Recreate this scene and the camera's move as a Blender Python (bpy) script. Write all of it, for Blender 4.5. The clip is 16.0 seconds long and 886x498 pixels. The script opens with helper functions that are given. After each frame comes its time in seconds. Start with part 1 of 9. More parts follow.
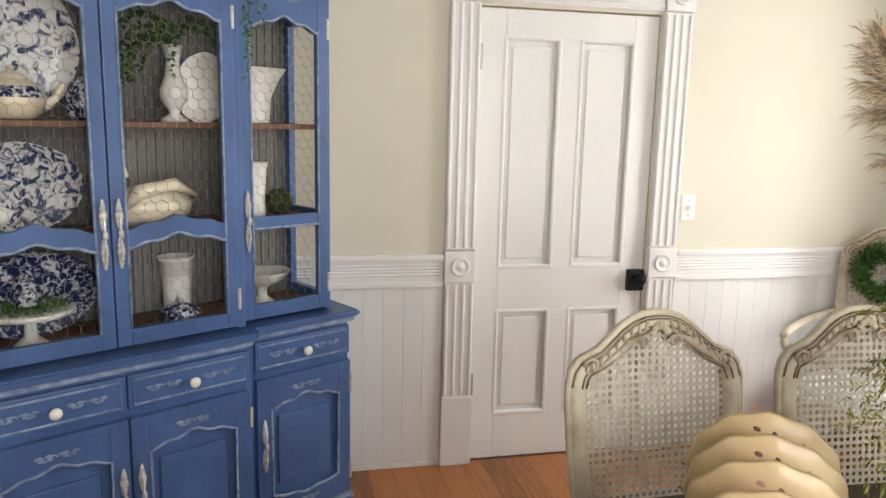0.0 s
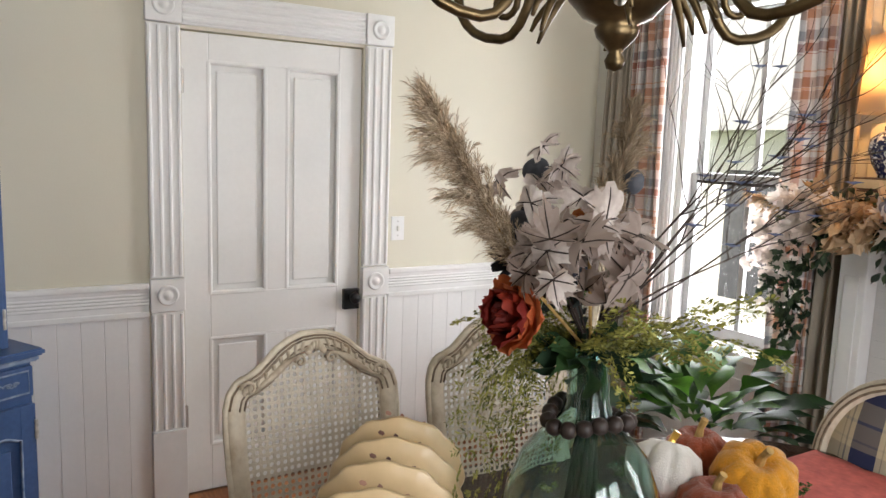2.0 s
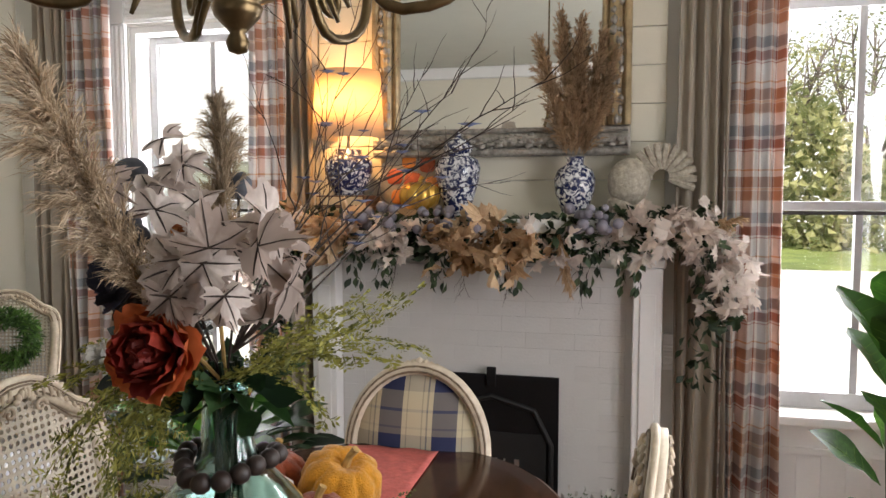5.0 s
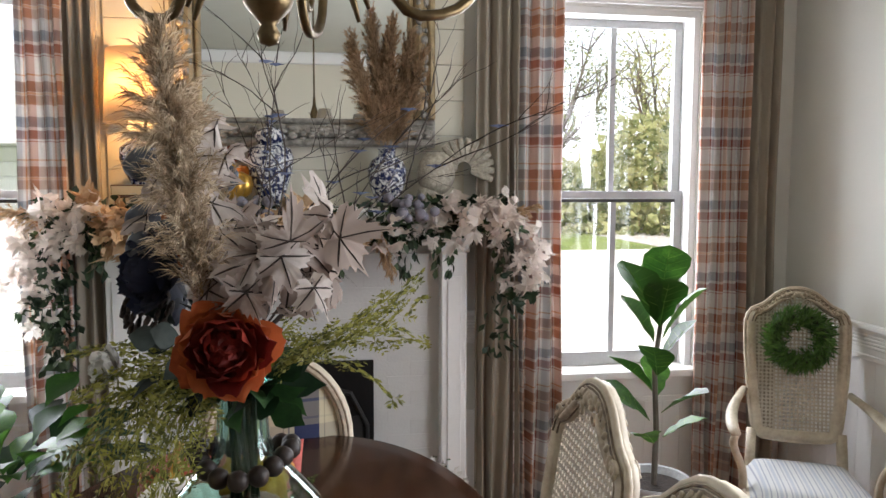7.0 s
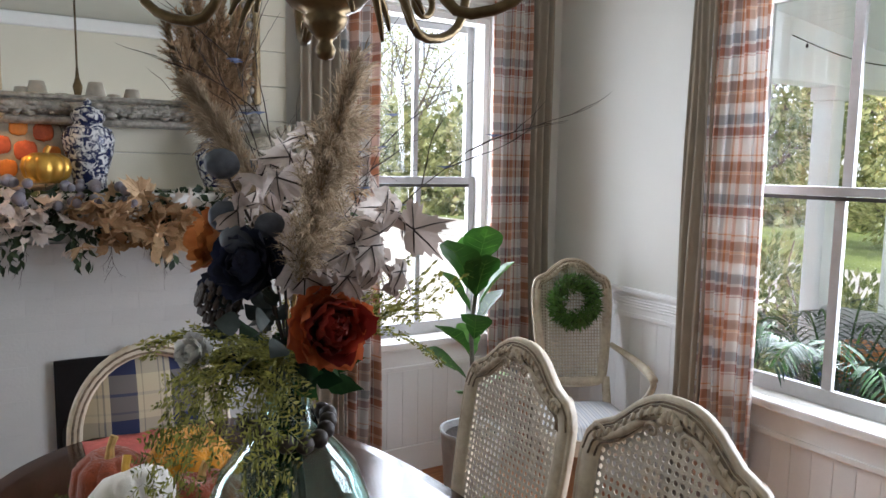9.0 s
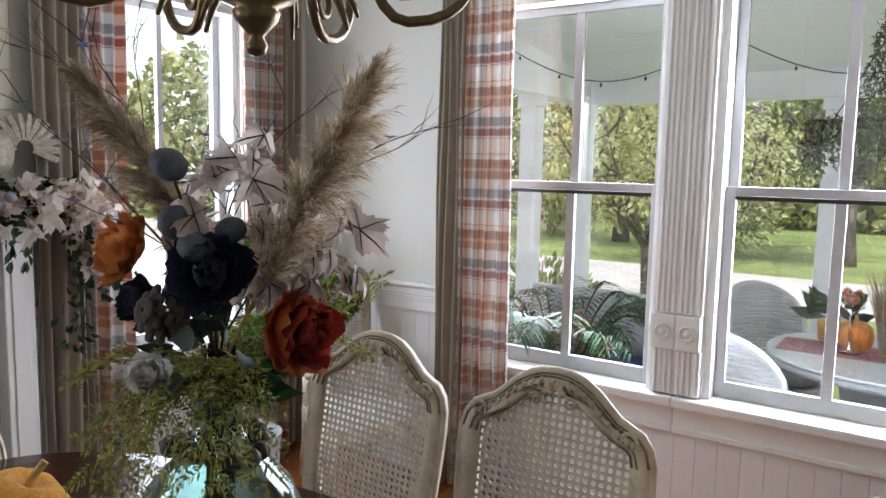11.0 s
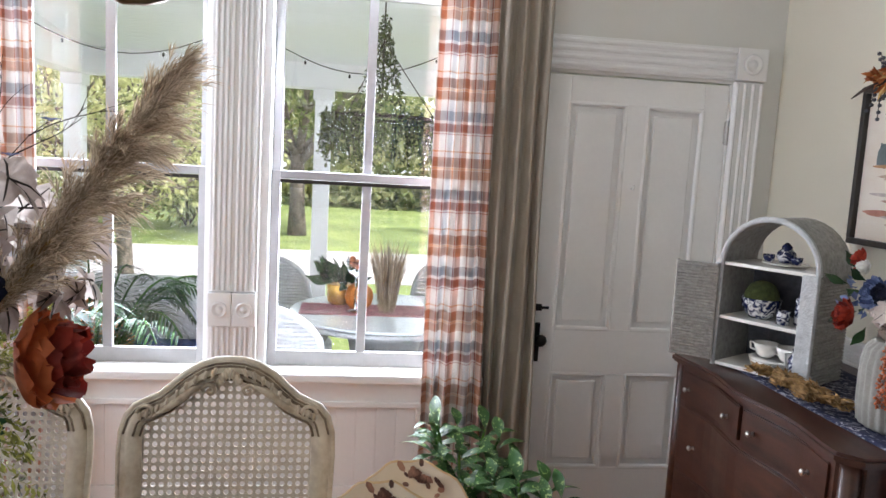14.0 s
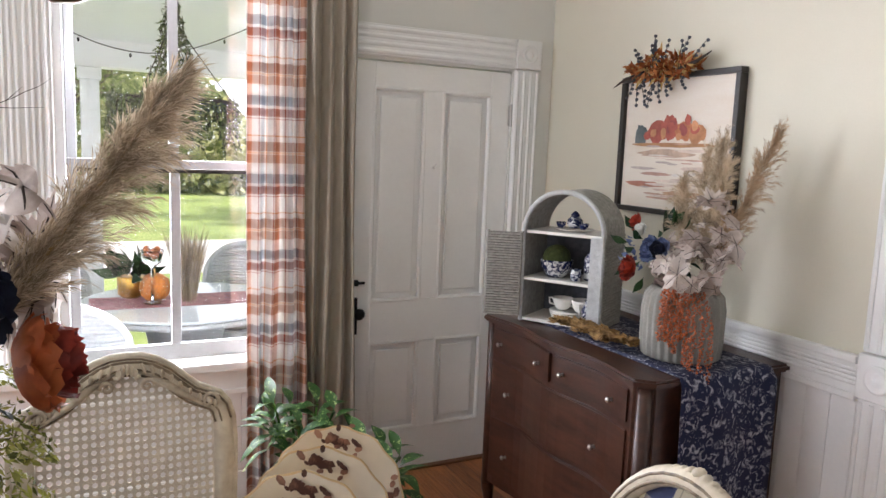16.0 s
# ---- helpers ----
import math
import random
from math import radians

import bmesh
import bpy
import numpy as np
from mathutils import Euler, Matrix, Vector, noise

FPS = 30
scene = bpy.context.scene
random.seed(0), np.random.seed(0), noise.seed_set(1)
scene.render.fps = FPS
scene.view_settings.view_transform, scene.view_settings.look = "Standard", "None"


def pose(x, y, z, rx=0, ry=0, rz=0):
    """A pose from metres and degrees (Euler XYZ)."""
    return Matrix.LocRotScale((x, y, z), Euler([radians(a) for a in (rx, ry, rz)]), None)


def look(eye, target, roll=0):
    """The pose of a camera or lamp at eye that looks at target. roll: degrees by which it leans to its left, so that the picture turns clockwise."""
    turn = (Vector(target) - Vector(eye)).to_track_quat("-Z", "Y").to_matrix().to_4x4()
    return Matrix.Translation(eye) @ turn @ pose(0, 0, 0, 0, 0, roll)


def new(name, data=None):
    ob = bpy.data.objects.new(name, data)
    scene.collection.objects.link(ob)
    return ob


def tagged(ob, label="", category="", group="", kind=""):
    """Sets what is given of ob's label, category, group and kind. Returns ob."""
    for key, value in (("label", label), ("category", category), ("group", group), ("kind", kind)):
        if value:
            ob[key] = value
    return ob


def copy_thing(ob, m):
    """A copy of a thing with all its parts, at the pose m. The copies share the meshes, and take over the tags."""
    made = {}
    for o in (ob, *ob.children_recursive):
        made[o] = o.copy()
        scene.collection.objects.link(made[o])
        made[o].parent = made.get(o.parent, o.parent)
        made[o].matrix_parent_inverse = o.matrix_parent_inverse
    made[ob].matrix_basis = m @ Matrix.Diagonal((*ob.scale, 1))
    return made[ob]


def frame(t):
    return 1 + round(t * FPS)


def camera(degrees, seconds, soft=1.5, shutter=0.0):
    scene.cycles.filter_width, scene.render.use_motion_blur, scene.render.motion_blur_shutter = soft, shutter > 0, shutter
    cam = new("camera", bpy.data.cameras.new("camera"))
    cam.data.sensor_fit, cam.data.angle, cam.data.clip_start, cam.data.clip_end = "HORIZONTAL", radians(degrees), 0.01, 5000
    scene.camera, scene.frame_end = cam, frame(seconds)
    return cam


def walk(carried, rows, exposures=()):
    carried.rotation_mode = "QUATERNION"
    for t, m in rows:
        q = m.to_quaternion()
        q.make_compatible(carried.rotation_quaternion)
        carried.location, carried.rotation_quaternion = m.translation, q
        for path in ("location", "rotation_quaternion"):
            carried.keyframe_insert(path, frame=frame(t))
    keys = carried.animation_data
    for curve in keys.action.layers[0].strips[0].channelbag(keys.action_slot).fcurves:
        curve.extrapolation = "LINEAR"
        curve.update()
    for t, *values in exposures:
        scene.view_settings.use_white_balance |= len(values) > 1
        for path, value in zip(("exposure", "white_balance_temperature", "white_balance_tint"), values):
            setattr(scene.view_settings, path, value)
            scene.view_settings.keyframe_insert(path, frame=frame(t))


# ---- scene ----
cam = camera(62.6, 16.0, soft=1.5)
PATH = [
    (0, (3.087, 2.079, 1.567), (1.163, 2.501, 1.22), 1.3),
    (0.5, (3.161, 2.137, 1.562), (1.27, 2.686, 1.215), 1.7),
    (1, (3.205, 2.181, 1.571), (1.364, 2.889, 1.243), 2.0),
    (1.5, (3.235, 2.24, 1.571), (1.455, 3.104, 1.275), 2.0),
    (2, (3.237, 2.267, 1.599), (1.537, 3.283, 1.323), 2.0),
    (2.5, (3.262, 2.339, 1.555), (1.634, 3.479, 1.332), 1.7),
    (3, (3.199, 2.242, 1.584), (1.778, 3.631, 1.361), 1.3),
    (3.5, (3.133, 2.191, 1.575), (1.934, 3.778, 1.365), 1.0),
    (4, (3.052, 2.151, 1.542), (2.099, 3.902, 1.383), 0.2),
    (4.5, (2.993, 2.15, 1.533), (2.267, 4.008, 1.389), 1.0),
    (5, (2.89, 2.171, 1.532), (2.416, 4.109, 1.392), -0.0),
    (7.5, (2.356, 2.038, 1.543), (2.839, 3.971, 1.363), 0.8),
    (8, (2.245, 2.036, 1.549), (2.902, 3.916, 1.364), 1.2),
    (8.5, (2.116, 2.036, 1.558), (2.956, 3.839, 1.353), 1.2),
    (9, (1.969, 2.013, 1.566), (2.993, 3.716, 1.344), 1.0),
    (9.5, (1.899, 2.048, 1.556), (3.103, 3.63, 1.339), 1.5),
    (12, (1.556, 2.34, 1.576), (3.412, 3.045, 1.335), 1.1),
    (12.5, (1.552, 2.409, 1.562), (3.487, 2.851, 1.314), 1.5),
    (13, (1.557, 2.543, 1.6), (3.535, 2.691, 1.339), 1.7),
    (13.5, (1.536, 2.556, 1.584), (3.521, 2.519, 1.346), 2.9),
    (14, (1.493, 2.596, 1.59), (3.463, 2.347, 1.354), 3.2),
    (14.5, (1.422, 2.656, 1.599), (3.356, 2.205, 1.363), 2.8),
    (15, (1.364, 2.739, 1.6), (3.255, 2.135, 1.353), 3.3),
    (15.5, (1.371, 2.814, 1.608), (3.217, 2.09, 1.348), 3.3),
    (16, (1.422, 2.883, 1.602), (3.199, 2.005, 1.335), 2.2),
]
EXPOSURES = [(0.0, 0.82, 7150, 15), (1.5, 0.60, 6950, 16), (3.0, 0.24, 6750, 16), (5.0, 0.52, 6900, 18), (7.5, 0.53, 6350, 15), (9.5, 0.46, 6100, 15), (12.0, 0.42, 6150, 17), (13.5, 0.92, 6100, 18), (16.0, 1.04, 6400, 19)]
walk(cam, [(t, look(eye, target, roll)) for t, eye, target, roll in PATH], EXPOSURES)

# ---- light ----
world = bpy.data.worlds.new("sky")
scene.world = world
world.use_nodes = True
wn = world.node_tree
sky = wn.nodes.new("ShaderNodeTexSky")
sky.sky_type = "NISHITA"
sky.sun_disc = False
sky.sun_elevation = radians(52)
sky.sun_rotation = radians(200)
haze = wn.nodes.new("ShaderNodeMix")
haze.data_type = "RGBA"
haze.inputs[0].default_value = 0.7
haze.inputs[7].default_value = (8.6, 9.0, 9.0, 1)
wn.links.new(sky.outputs[0], haze.inputs[6])
wn.links.new(haze.outputs[2], wn.nodes["Background"].inputs[0])
wn.nodes["Background"].inputs[1].default_value = 0.15
sun_data = bpy.data.lights.new("sun", "SUN")
sun_data.energy, sun_data.angle, sun_data.color = 5.0, radians(0.5), (1.0, 0.95, 0.86)
sun = new("sun", sun_data)
sun.matrix_world = look((0, 0, 20), (0.55, 1.5, 20 - 2.05))


def window_light(name, m, w, h, power, col):
    d = bpy.data.lights.new(name, "AREA")
    d.shape, d.size, d.size_y, d.energy, d.color = "RECTANGLE", w, h, power, col
    o = new(name, d)
    o.matrix_world = m
    return o


XR, YF, YB, ZC, WT = 4.62, 5.20, 0.72, 3.05, 0.16
DAY = (0.87, 0.94, 1.0)
window_light("daylight_w1", look((1.0, YF + 0.18, 1.52), (1.0, 0, 1.1)), 0.74, 1.6, 40, DAY)
window_light("daylight_w2", look((3.78, YF + 0.18, 1.52), (3.78, 0, 1.1)), 0.74, 1.6, 31, DAY)
window_light("daylight_w3", look((XR + 0.175, 3.62, 1.50), (0, 3.4, 1.0)), 0.80, 1.6, 36, DAY)
window_light("daylight_w4", look((XR + 0.175, 2.54, 1.50), (0, 2.4, 0.9)), 0.80, 1.6, 45, DAY)
bulb = bpy.data.lights.new("lamp_bulb", "POINT")
bulb.energy, bulb.color, bulb.shadow_soft_size = 5.5, (1.0, 0.55, 0.2), 0.03
bulb_ob = new("lamp_bulb", bulb)
bulb_ob.location = (1.773, 5.0, 1.93)

# ---- materials ----


def mat(name, col, rough=0.6, metal=0.0, var=0.12, scale=6.0, bump=0.15, bscale=80.0, trans=0.0, sss=0.0, stretch=None, col2=None, sheen=0.0, rnd=0.0):
    m = bpy.data.materials.new(name)
    m.use_nodes = True
    nt = m.node_tree
    p = nt.nodes["Principled BSDF"]
    tc = nt.nodes.new("ShaderNodeTexCoord")
    src = tc.outputs["Object"]
    if stretch:
        mp = nt.nodes.new("ShaderNodeMapping")
        mp.inputs["Scale"].default_value = stretch
        nt.links.new(src, mp.inputs[0])
        src = mp.outputs[0]
    n1 = nt.nodes.new("ShaderNodeTexNoise")
    n1.inputs["Scale"].default_value, n1.inputs["Detail"].default_value = scale, 6
    n2 = nt.nodes.new("ShaderNodeTexNoise")
    n2.inputs["Scale"].default_value, n2.inputs["Detail"].default_value = bscale, 4
    nt.links.new(src, n1.inputs["Vector"])
    nt.links.new(src, n2.inputs["Vector"])
    ramp = nt.nodes.new("ShaderNodeValToRGB")
    c = Vector(col)
    lo = c * (1 - var)
    hi = Vector(col2) if col2 else c * (1 + var)
    ramp.color_ramp.elements[0].color = (*lo, 1)
    ramp.color_ramp.elements[1].color = (*[min(v, 0.95) for v in hi], 1)
    ramp.color_ramp.elements[0].position, ramp.color_ramp.elements[1].position = 0.3, 0.7
    mx = nt.nodes.new("ShaderNodeMath")
    mx.operation = "MULTIPLY_ADD"
    mx.inputs[1].default_value = 0.3
    nt.links.new(n2.outputs[0], mx.inputs[0])
    sc = nt.nodes.new("ShaderNodeMath")
    sc.operation = "MULTIPLY"
    sc.inputs[1].default_value = 0.7
    nt.links.new(n1.outputs[0], sc.inputs[0])
    nt.links.new(sc.outputs[0], mx.inputs[2])
    fac = mx.outputs[0]
    if rnd:
        for nd, sock in ((nt.nodes.new("ShaderNodeObjectInfo"), "Random"), (nt.nodes.new("ShaderNodeNewGeometry"), "Random Per Island")):
            a = nt.nodes.new("ShaderNodeMath")
            a.operation = "MULTIPLY_ADD"
            a.inputs[1].default_value = rnd
            nt.links.new(nd.outputs[sock], a.inputs[0])
            sb = nt.nodes.new("ShaderNodeMath")
            sb.operation = "SUBTRACT"
            sb.inputs[1].default_value = rnd / 2
            nt.links.new(fac, sb.inputs[0])
            nt.links.new(sb.outputs[0], a.inputs[2])
            fac = a.outputs[0]
    nt.links.new(fac, ramp.inputs[0])
    nt.links.new(ramp.outputs[0], p.inputs["Base Color"])
    p.inputs["Roughness"].default_value = rough
    p.inputs["Metallic"].default_value = metal
    p.inputs["Transmission Weight"].default_value = trans
    if sss:
        p.inputs["Subsurface Weight"].default_value = sss
        p.inputs["Subsurface Radius"].default_value = (0.02, 0.012, 0.008)
    if sheen:
        p.inputs["Sheen Weight"].default_value = sheen
    if bump:
        b = nt.nodes.new("ShaderNodeBump")
        b.inputs["Strength"].default_value = bump
        b.inputs["Distance"].default_value = 0.004
        nt.links.new(n2.outputs[0], b.inputs["Height"])
        nt.links.new(b.outputs[0], p.inputs["Normal"])
    return m


def leafmat(name, col, col2=None, rough=0.55, through_light=0.3, rnd=0.5):
    """Foliage: a leaf that lets some light through."""
    m = mat(name, col, rough, var=0.35, scale=14, bump=0.2, bscale=90, col2=col2, rnd=rnd)
    nt = m.node_tree
    p = nt.nodes["Principled BSDF"]
    tr = nt.nodes.new("ShaderNodeBsdfTranslucent")
    mixer = nt.nodes.new("ShaderNodeMixShader")
    mixer.inputs[0].default_value = through_light
    nt.links.new(p.inputs["Base Color"].links[0].from_socket, tr.inputs[0])
    nt.links.new(p.outputs[0], mixer.inputs[1])
    nt.links.new(tr.outputs[0], mixer.inputs[2])
    nt.links.new(mixer.outputs[0], nt.nodes["Material Output"].inputs[0])
    return m


def plaid(name, period, base, vert, horiz, rough=0.85, see=0.25, weft=0.5):
    """A woven plaid read from the cloth's own UV, in metres. vert, horiz: (start, width, colour) in the repeat."""
    m = bpy.data.materials.new(name)
    m.use_nodes = True
    nt = m.node_tree
    p = nt.nodes["Principled BSDF"]
    uv = nt.nodes.new("ShaderNodeUVMap")
    sep = nt.nodes.new("ShaderNodeSeparateXYZ")
    nt.links.new(uv.outputs[0], sep.inputs[0])
    ramps = []
    for axis, stripes in ((0, vert), (1, horiz)):
        d = nt.nodes.new("ShaderNodeMath")
        d.operation = "DIVIDE"
        d.inputs[1].default_value = period[axis]
        nt.links.new(sep.outputs[axis], d.inputs[0])
        f = nt.nodes.new("ShaderNodeMath")
        f.operation = "FRACT"
        nt.links.new(d.outputs[0], f.inputs[0])
        r = nt.nodes.new("ShaderNodeValToRGB")
        r.color_ramp.interpolation = "CONSTANT"
        e = r.color_ramp.elements
        e[0].position, e[0].color = 0.0, (*base, 1)
        e[1].position, e[1].color = 0.999, (*base, 1)
        for s, w, c in stripes:
            x = e.new(s)
            x.color = (*c, 1)
            x = e.new(min(s + w, 0.998))
            x.color = (*base, 1)
        nt.links.new(f.outputs[0], r.inputs[0])
        ramps.append(r)
    mixer = nt.nodes.new("ShaderNodeMix")
    mixer.data_type = "RGBA"
    mixer.blend_type = "MIX"
    mixer.inputs[0].default_value = weft
    nt.links.new(ramps[0].outputs[0], mixer.inputs[6])
    nt.links.new(ramps[1].outputs[0], mixer.inputs[7])
    weave = nt.nodes.new("ShaderNodeTexNoise")
    weave.inputs["Scale"].default_value = 500
    nt.links.new(uv.outputs[0], weave.inputs["Vector"])
    bump = nt.nodes.new("ShaderNodeBump")
    bump.inputs["Strength"].default_value, bump.inputs["Distance"].default_value = 0.3, 0.002
    nt.links.new(weave.outputs[0], bump.inputs["Height"])
    nt.links.new(bump.outputs[0], p.inputs["Normal"])
    nt.links.new(mixer.outputs[2], p.inputs["Base Color"])
    p.inputs["Roughness"].default_value = rough
    tr = nt.nodes.new("ShaderNodeBsdfTranslucent")
    nt.links.new(mixer.outputs[2], tr.inputs[0])
    ms = nt.nodes.new("ShaderNodeMixShader")
    ms.inputs[0].default_value = see
    nt.links.new(p.outputs[0], ms.inputs[1])
    nt.links.new(tr.outputs[0], ms.inputs[2])
    nt.links.new(ms.outputs[0], nt.nodes["Material Output"].inputs[0])
    return m


def spotted(name, base, ink, scale, cover=0.5, rough=0.25, soft=0.06):
    """Glazed ware or print: ink blots of a shape of their own on a pale ground."""
    m = mat(name, base, rough, var=0.04, bump=0.03)
    nt = m.node_tree
    p = nt.nodes["Principled BSDF"]
    old = p.inputs["Base Color"].links[0].from_socket
    tc = nt.nodes.new("ShaderNodeTexCoord")
    n = nt.nodes.new("ShaderNodeTexNoise")
    n.inputs["Scale"].default_value, n.inputs["Detail"].default_value, n.inputs["Distortion"].default_value = scale, 3, 1.4
    nt.links.new(tc.outputs["Object"], n.inputs["Vector"])
    r = nt.nodes.new("ShaderNodeValToRGB")
    r.color_ramp.elements[0].position, r.color_ramp.elements[1].position = cover - soft, cover + soft
    nt.links.new(n.outputs[0], r.inputs[0])
    mixer = nt.nodes.new("ShaderNodeMix")
    mixer.data_type = "RGBA"
    nt.links.new(r.outputs[0], mixer.inputs[0])
    mixer.inputs[6].default_value = (*ink, 1)
    nt.links.new(old, mixer.inputs[7])
    nt.links.new(mixer.outputs[2], p.inputs["Base Color"])
    return m


def glassmat(name, col, rough=0.0, ior=1.45):
    m = bpy.data.materials.new(name)
    m.use_nodes = True
    p = m.node_tree.nodes["Principled BSDF"]
    p.inputs["Base Color"].default_value = (*col, 1)
    p.inputs["Transmission Weight"].default_value = 1
    p.inputs["Roughness"].default_value = rough
    p.inputs["IOR"].default_value = ior
    return m


M_WALL = mat("wall_paint", (0.71, 0.70, 0.655), 0.75, var=0.03, scale=2, bump=0.12, bscale=160)
M_CREAM = mat("cream_wall_paint", (0.70, 0.66, 0.545), 0.75, var=0.03, scale=2, bump=0.12, bscale=160)
M_TRIM = mat("white_gloss_paint", (0.82, 0.815, 0.80), 0.38, var=0.03, scale=5, bump=0.02, bscale=40)
# sash white greyed down: its backlit shade is put into the colour
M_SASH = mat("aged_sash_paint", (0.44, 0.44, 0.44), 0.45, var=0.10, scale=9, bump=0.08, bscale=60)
M_BEAD = mat("white_board_paint", (0.80, 0.795, 0.785), 0.45, var=0.04, scale=4, bump=0.04, bscale=60, rnd=0.3)
M_DOOR = mat("door_paint", (0.84, 0.835, 0.815), 0.4, var=0.04, scale=3, bump=0.05, bscale=50)
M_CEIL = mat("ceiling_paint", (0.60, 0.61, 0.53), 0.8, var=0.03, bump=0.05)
M_FLOOR = mat("heart_pine", (0.26, 0.08, 0.025), 0.35, var=0.45, scale=5, bump=0.2, bscale=40, stretch=(1.2, 14, 14), col2=(0.44, 0.16, 0.05), rnd=0.35)
M_IRON = mat("black_iron", (0.012, 0.012, 0.013), 0.45, 0.6, var=0.3, bump=0.2)
M_STEEL = mat("worn_steel", (0.42, 0.40, 0.37), 0.4, 0.9, var=0.2)
M_BRASS = mat("aged_brass", (0.13, 0.09, 0.045), 0.34, 0.95, var=0.35, scale=20, bump=0.1)
M_BLUE = mat("slate_blue_paint", (0.040, 0.095, 0.235), 0.42, var=0.22, scale=5, bump=0.2, bscale=60, col2=(0.060, 0.135, 0.32))
M_BLUEWORN = mat("rubbed_blue_edge", (0.08, 0.16, 0.33), 0.5, var=0.3, scale=26, bump=0.2, bscale=60, col2=(0.34, 0.42, 0.54))
M_PEWTER = mat("white_washed_metal", (0.62, 0.60, 0.56), 0.4, 0.5, var=0.35, scale=70, bump=0.3)
M_HUTCHBACK = mat("grey_beadboard", (0.09, 0.09, 0.09), 0.7, var=0.6, scale=6, bump=0.3, bscale=70, stretch=(40, 1, 1), col2=(0.30, 0.29, 0.27))
M_SHELFWOOD = mat("brown_shelf_wood", (0.16, 0.07, 0.03), 0.5, var=0.3, stretch=(1, 9, 9))
M_CHAIR = mat("antique_cream_paint", (0.56, 0.44, 0.31), 0.5, var=0.3, scale=12, bump=0.25, bscale=70, col2=(0.73, 0.65, 0.51))
M_GLAZE = mat("brown_glaze", (0.10, 0.065, 0.038), 0.55, var=0.5, scale=40, bump=0.3, col2=(0.30, 0.22, 0.14))
M_CANE = mat("painted_cane", (0.54, 0.48, 0.38), 0.55, var=0.2, scale=30, bump=0.4, bscale=300)
M_TABLE = mat("dark_walnut_varnish", (0.030, 0.012, 0.007), 0.13, var=0.45, scale=4, bump=0.05, bscale=30, stretch=(12, 1.2, 12), col2=(0.065, 0.026, 0.013))
M_DRESSER = mat("mahogany_varnish", (0.034, 0.013, 0.009), 0.33, var=0.45, scale=4, bump=0.1, bscale=40, stretch=(1.2, 9, 9), col2=(0.075, 0.028, 0.016))
M_TAN = mat("taupe_linen", (0.31, 0.265, 0.21), 0.85, var=0.12, scale=10, bump=0.3, bscale=300, sheen=0.2)
# gold tone of the mirror frame when lit, put into its stiles' colour
M_GOLD = mat("lit_frame_gold", (0.40, 0.30, 0.17), 0.42, 0.55, var=0.35, scale=22, bump=0.3, bscale=80)
M_SILVERFRAME = mat("silvered_carving", (0.30, 0.28, 0.25), 0.5, 0.4, var=0.5, scale=40, bump=0.4, bscale=90, col2=(0.48, 0.45, 0.40))
M_WHITEBRICK = mat("painted_brick", (0.58, 0.572, 0.555), 0.6, var=0.03, scale=9, bump=0.4, bscale=90, rnd=0.3)
M_SOOT = mat("soot_black", (0.008, 0.008, 0.008), 0.6, var=0.4, bump=0.2)
M_BW = spotted("blue_white_china", (0.66, 0.67, 0.68), (0.013, 0.020, 0.075), 40, 0.52)
M_BWDARK = spotted("dark_blue_china", (0.62, 0.63, 0.66), (0.015, 0.02, 0.075), 42, 0.56)
M_WHITE = mat("white_ironstone", (0.80, 0.78, 0.73), 0.22, var=0.05, scale=8, bump=0.02)
M_CREAMCHINA = mat("cream_glazed_china", (0.74, 0.66, 0.50), 0.2, var=0.06, scale=8, bump=0.02)
M_SPRAY = spotted("blue_sprayed_china", (0.72, 0.71, 0.68), (0.03, 0.045, 0.12), 26, 0.44)
M_SCENE = spotted("blue_scenic_china", (0.70, 0.70, 0.69), (0.04, 0.055, 0.12), 34, 0.49)
# crest paint darker than the chair: patina plus backlit shade in the colour
M_CREST = mat("worn_backlit_crest", (0.40, 0.30, 0.20), 0.5, var=0.35, scale=30, bump=0.25, bscale=70, col2=(0.66, 0.56, 0.42))
# cream tinted tan: the warm light on the plate backs is in the colour
M_CREAMWARE = mat("warm_lit_creamware", (0.72, 0.53, 0.30), 0.3, var=0.06, scale=6, bump=0.04)
M_PLATE = mat("cream_plate_glaze", (0.80, 0.72, 0.61), 0.25, var=0.05, scale=6, bump=0.03)
M_PLUM = mat("plum_transfer_print", (0.16, 0.065, 0.06), 0.35, var=0.5, scale=60, bump=0, col2=(0.42, 0.22, 0.16), rnd=0.6)
M_LEAF = leafmat("green_leaf", (0.035, 0.12, 0.016), (0.11, 0.28, 0.035), 0.42, 0.35)
M_DARKLEAF = leafmat("dark_leaf", (0.010, 0.040, 0.012), (0.035, 0.10, 0.025), 0.72, 0.25)
M_VARLEAF = spotted("variegated_leaf", (0.36, 0.46, 0.16), (0.016, 0.066, 0.008), 60, 0.62, 0.45, 0.03)
M_LILY = leafmat("glossy_dark_leaf", (0.006, 0.030, 0.010), (0.020, 0.070, 0.018), 0.50, 0.25)
M_PALM = leafmat("palm_leaf", (0.012, 0.050, 0.014), (0.05, 0.13, 0.03), 0.4, 0.25)
M_SPRIG = leafmat("muted_green_sprig", (0.022, 0.050, 0.022), (0.09, 0.14, 0.065), 0.6, 0.25)
M_FERN = leafmat("olive_fern", (0.11, 0.125, 0.022), (0.34, 0.33, 0.07), 0.6, 0.35)
M_MOSS = mat("dry_moss", (0.045, 0.060, 0.014), 0.95, var=0.6, scale=60, bump=1.0, bscale=220)
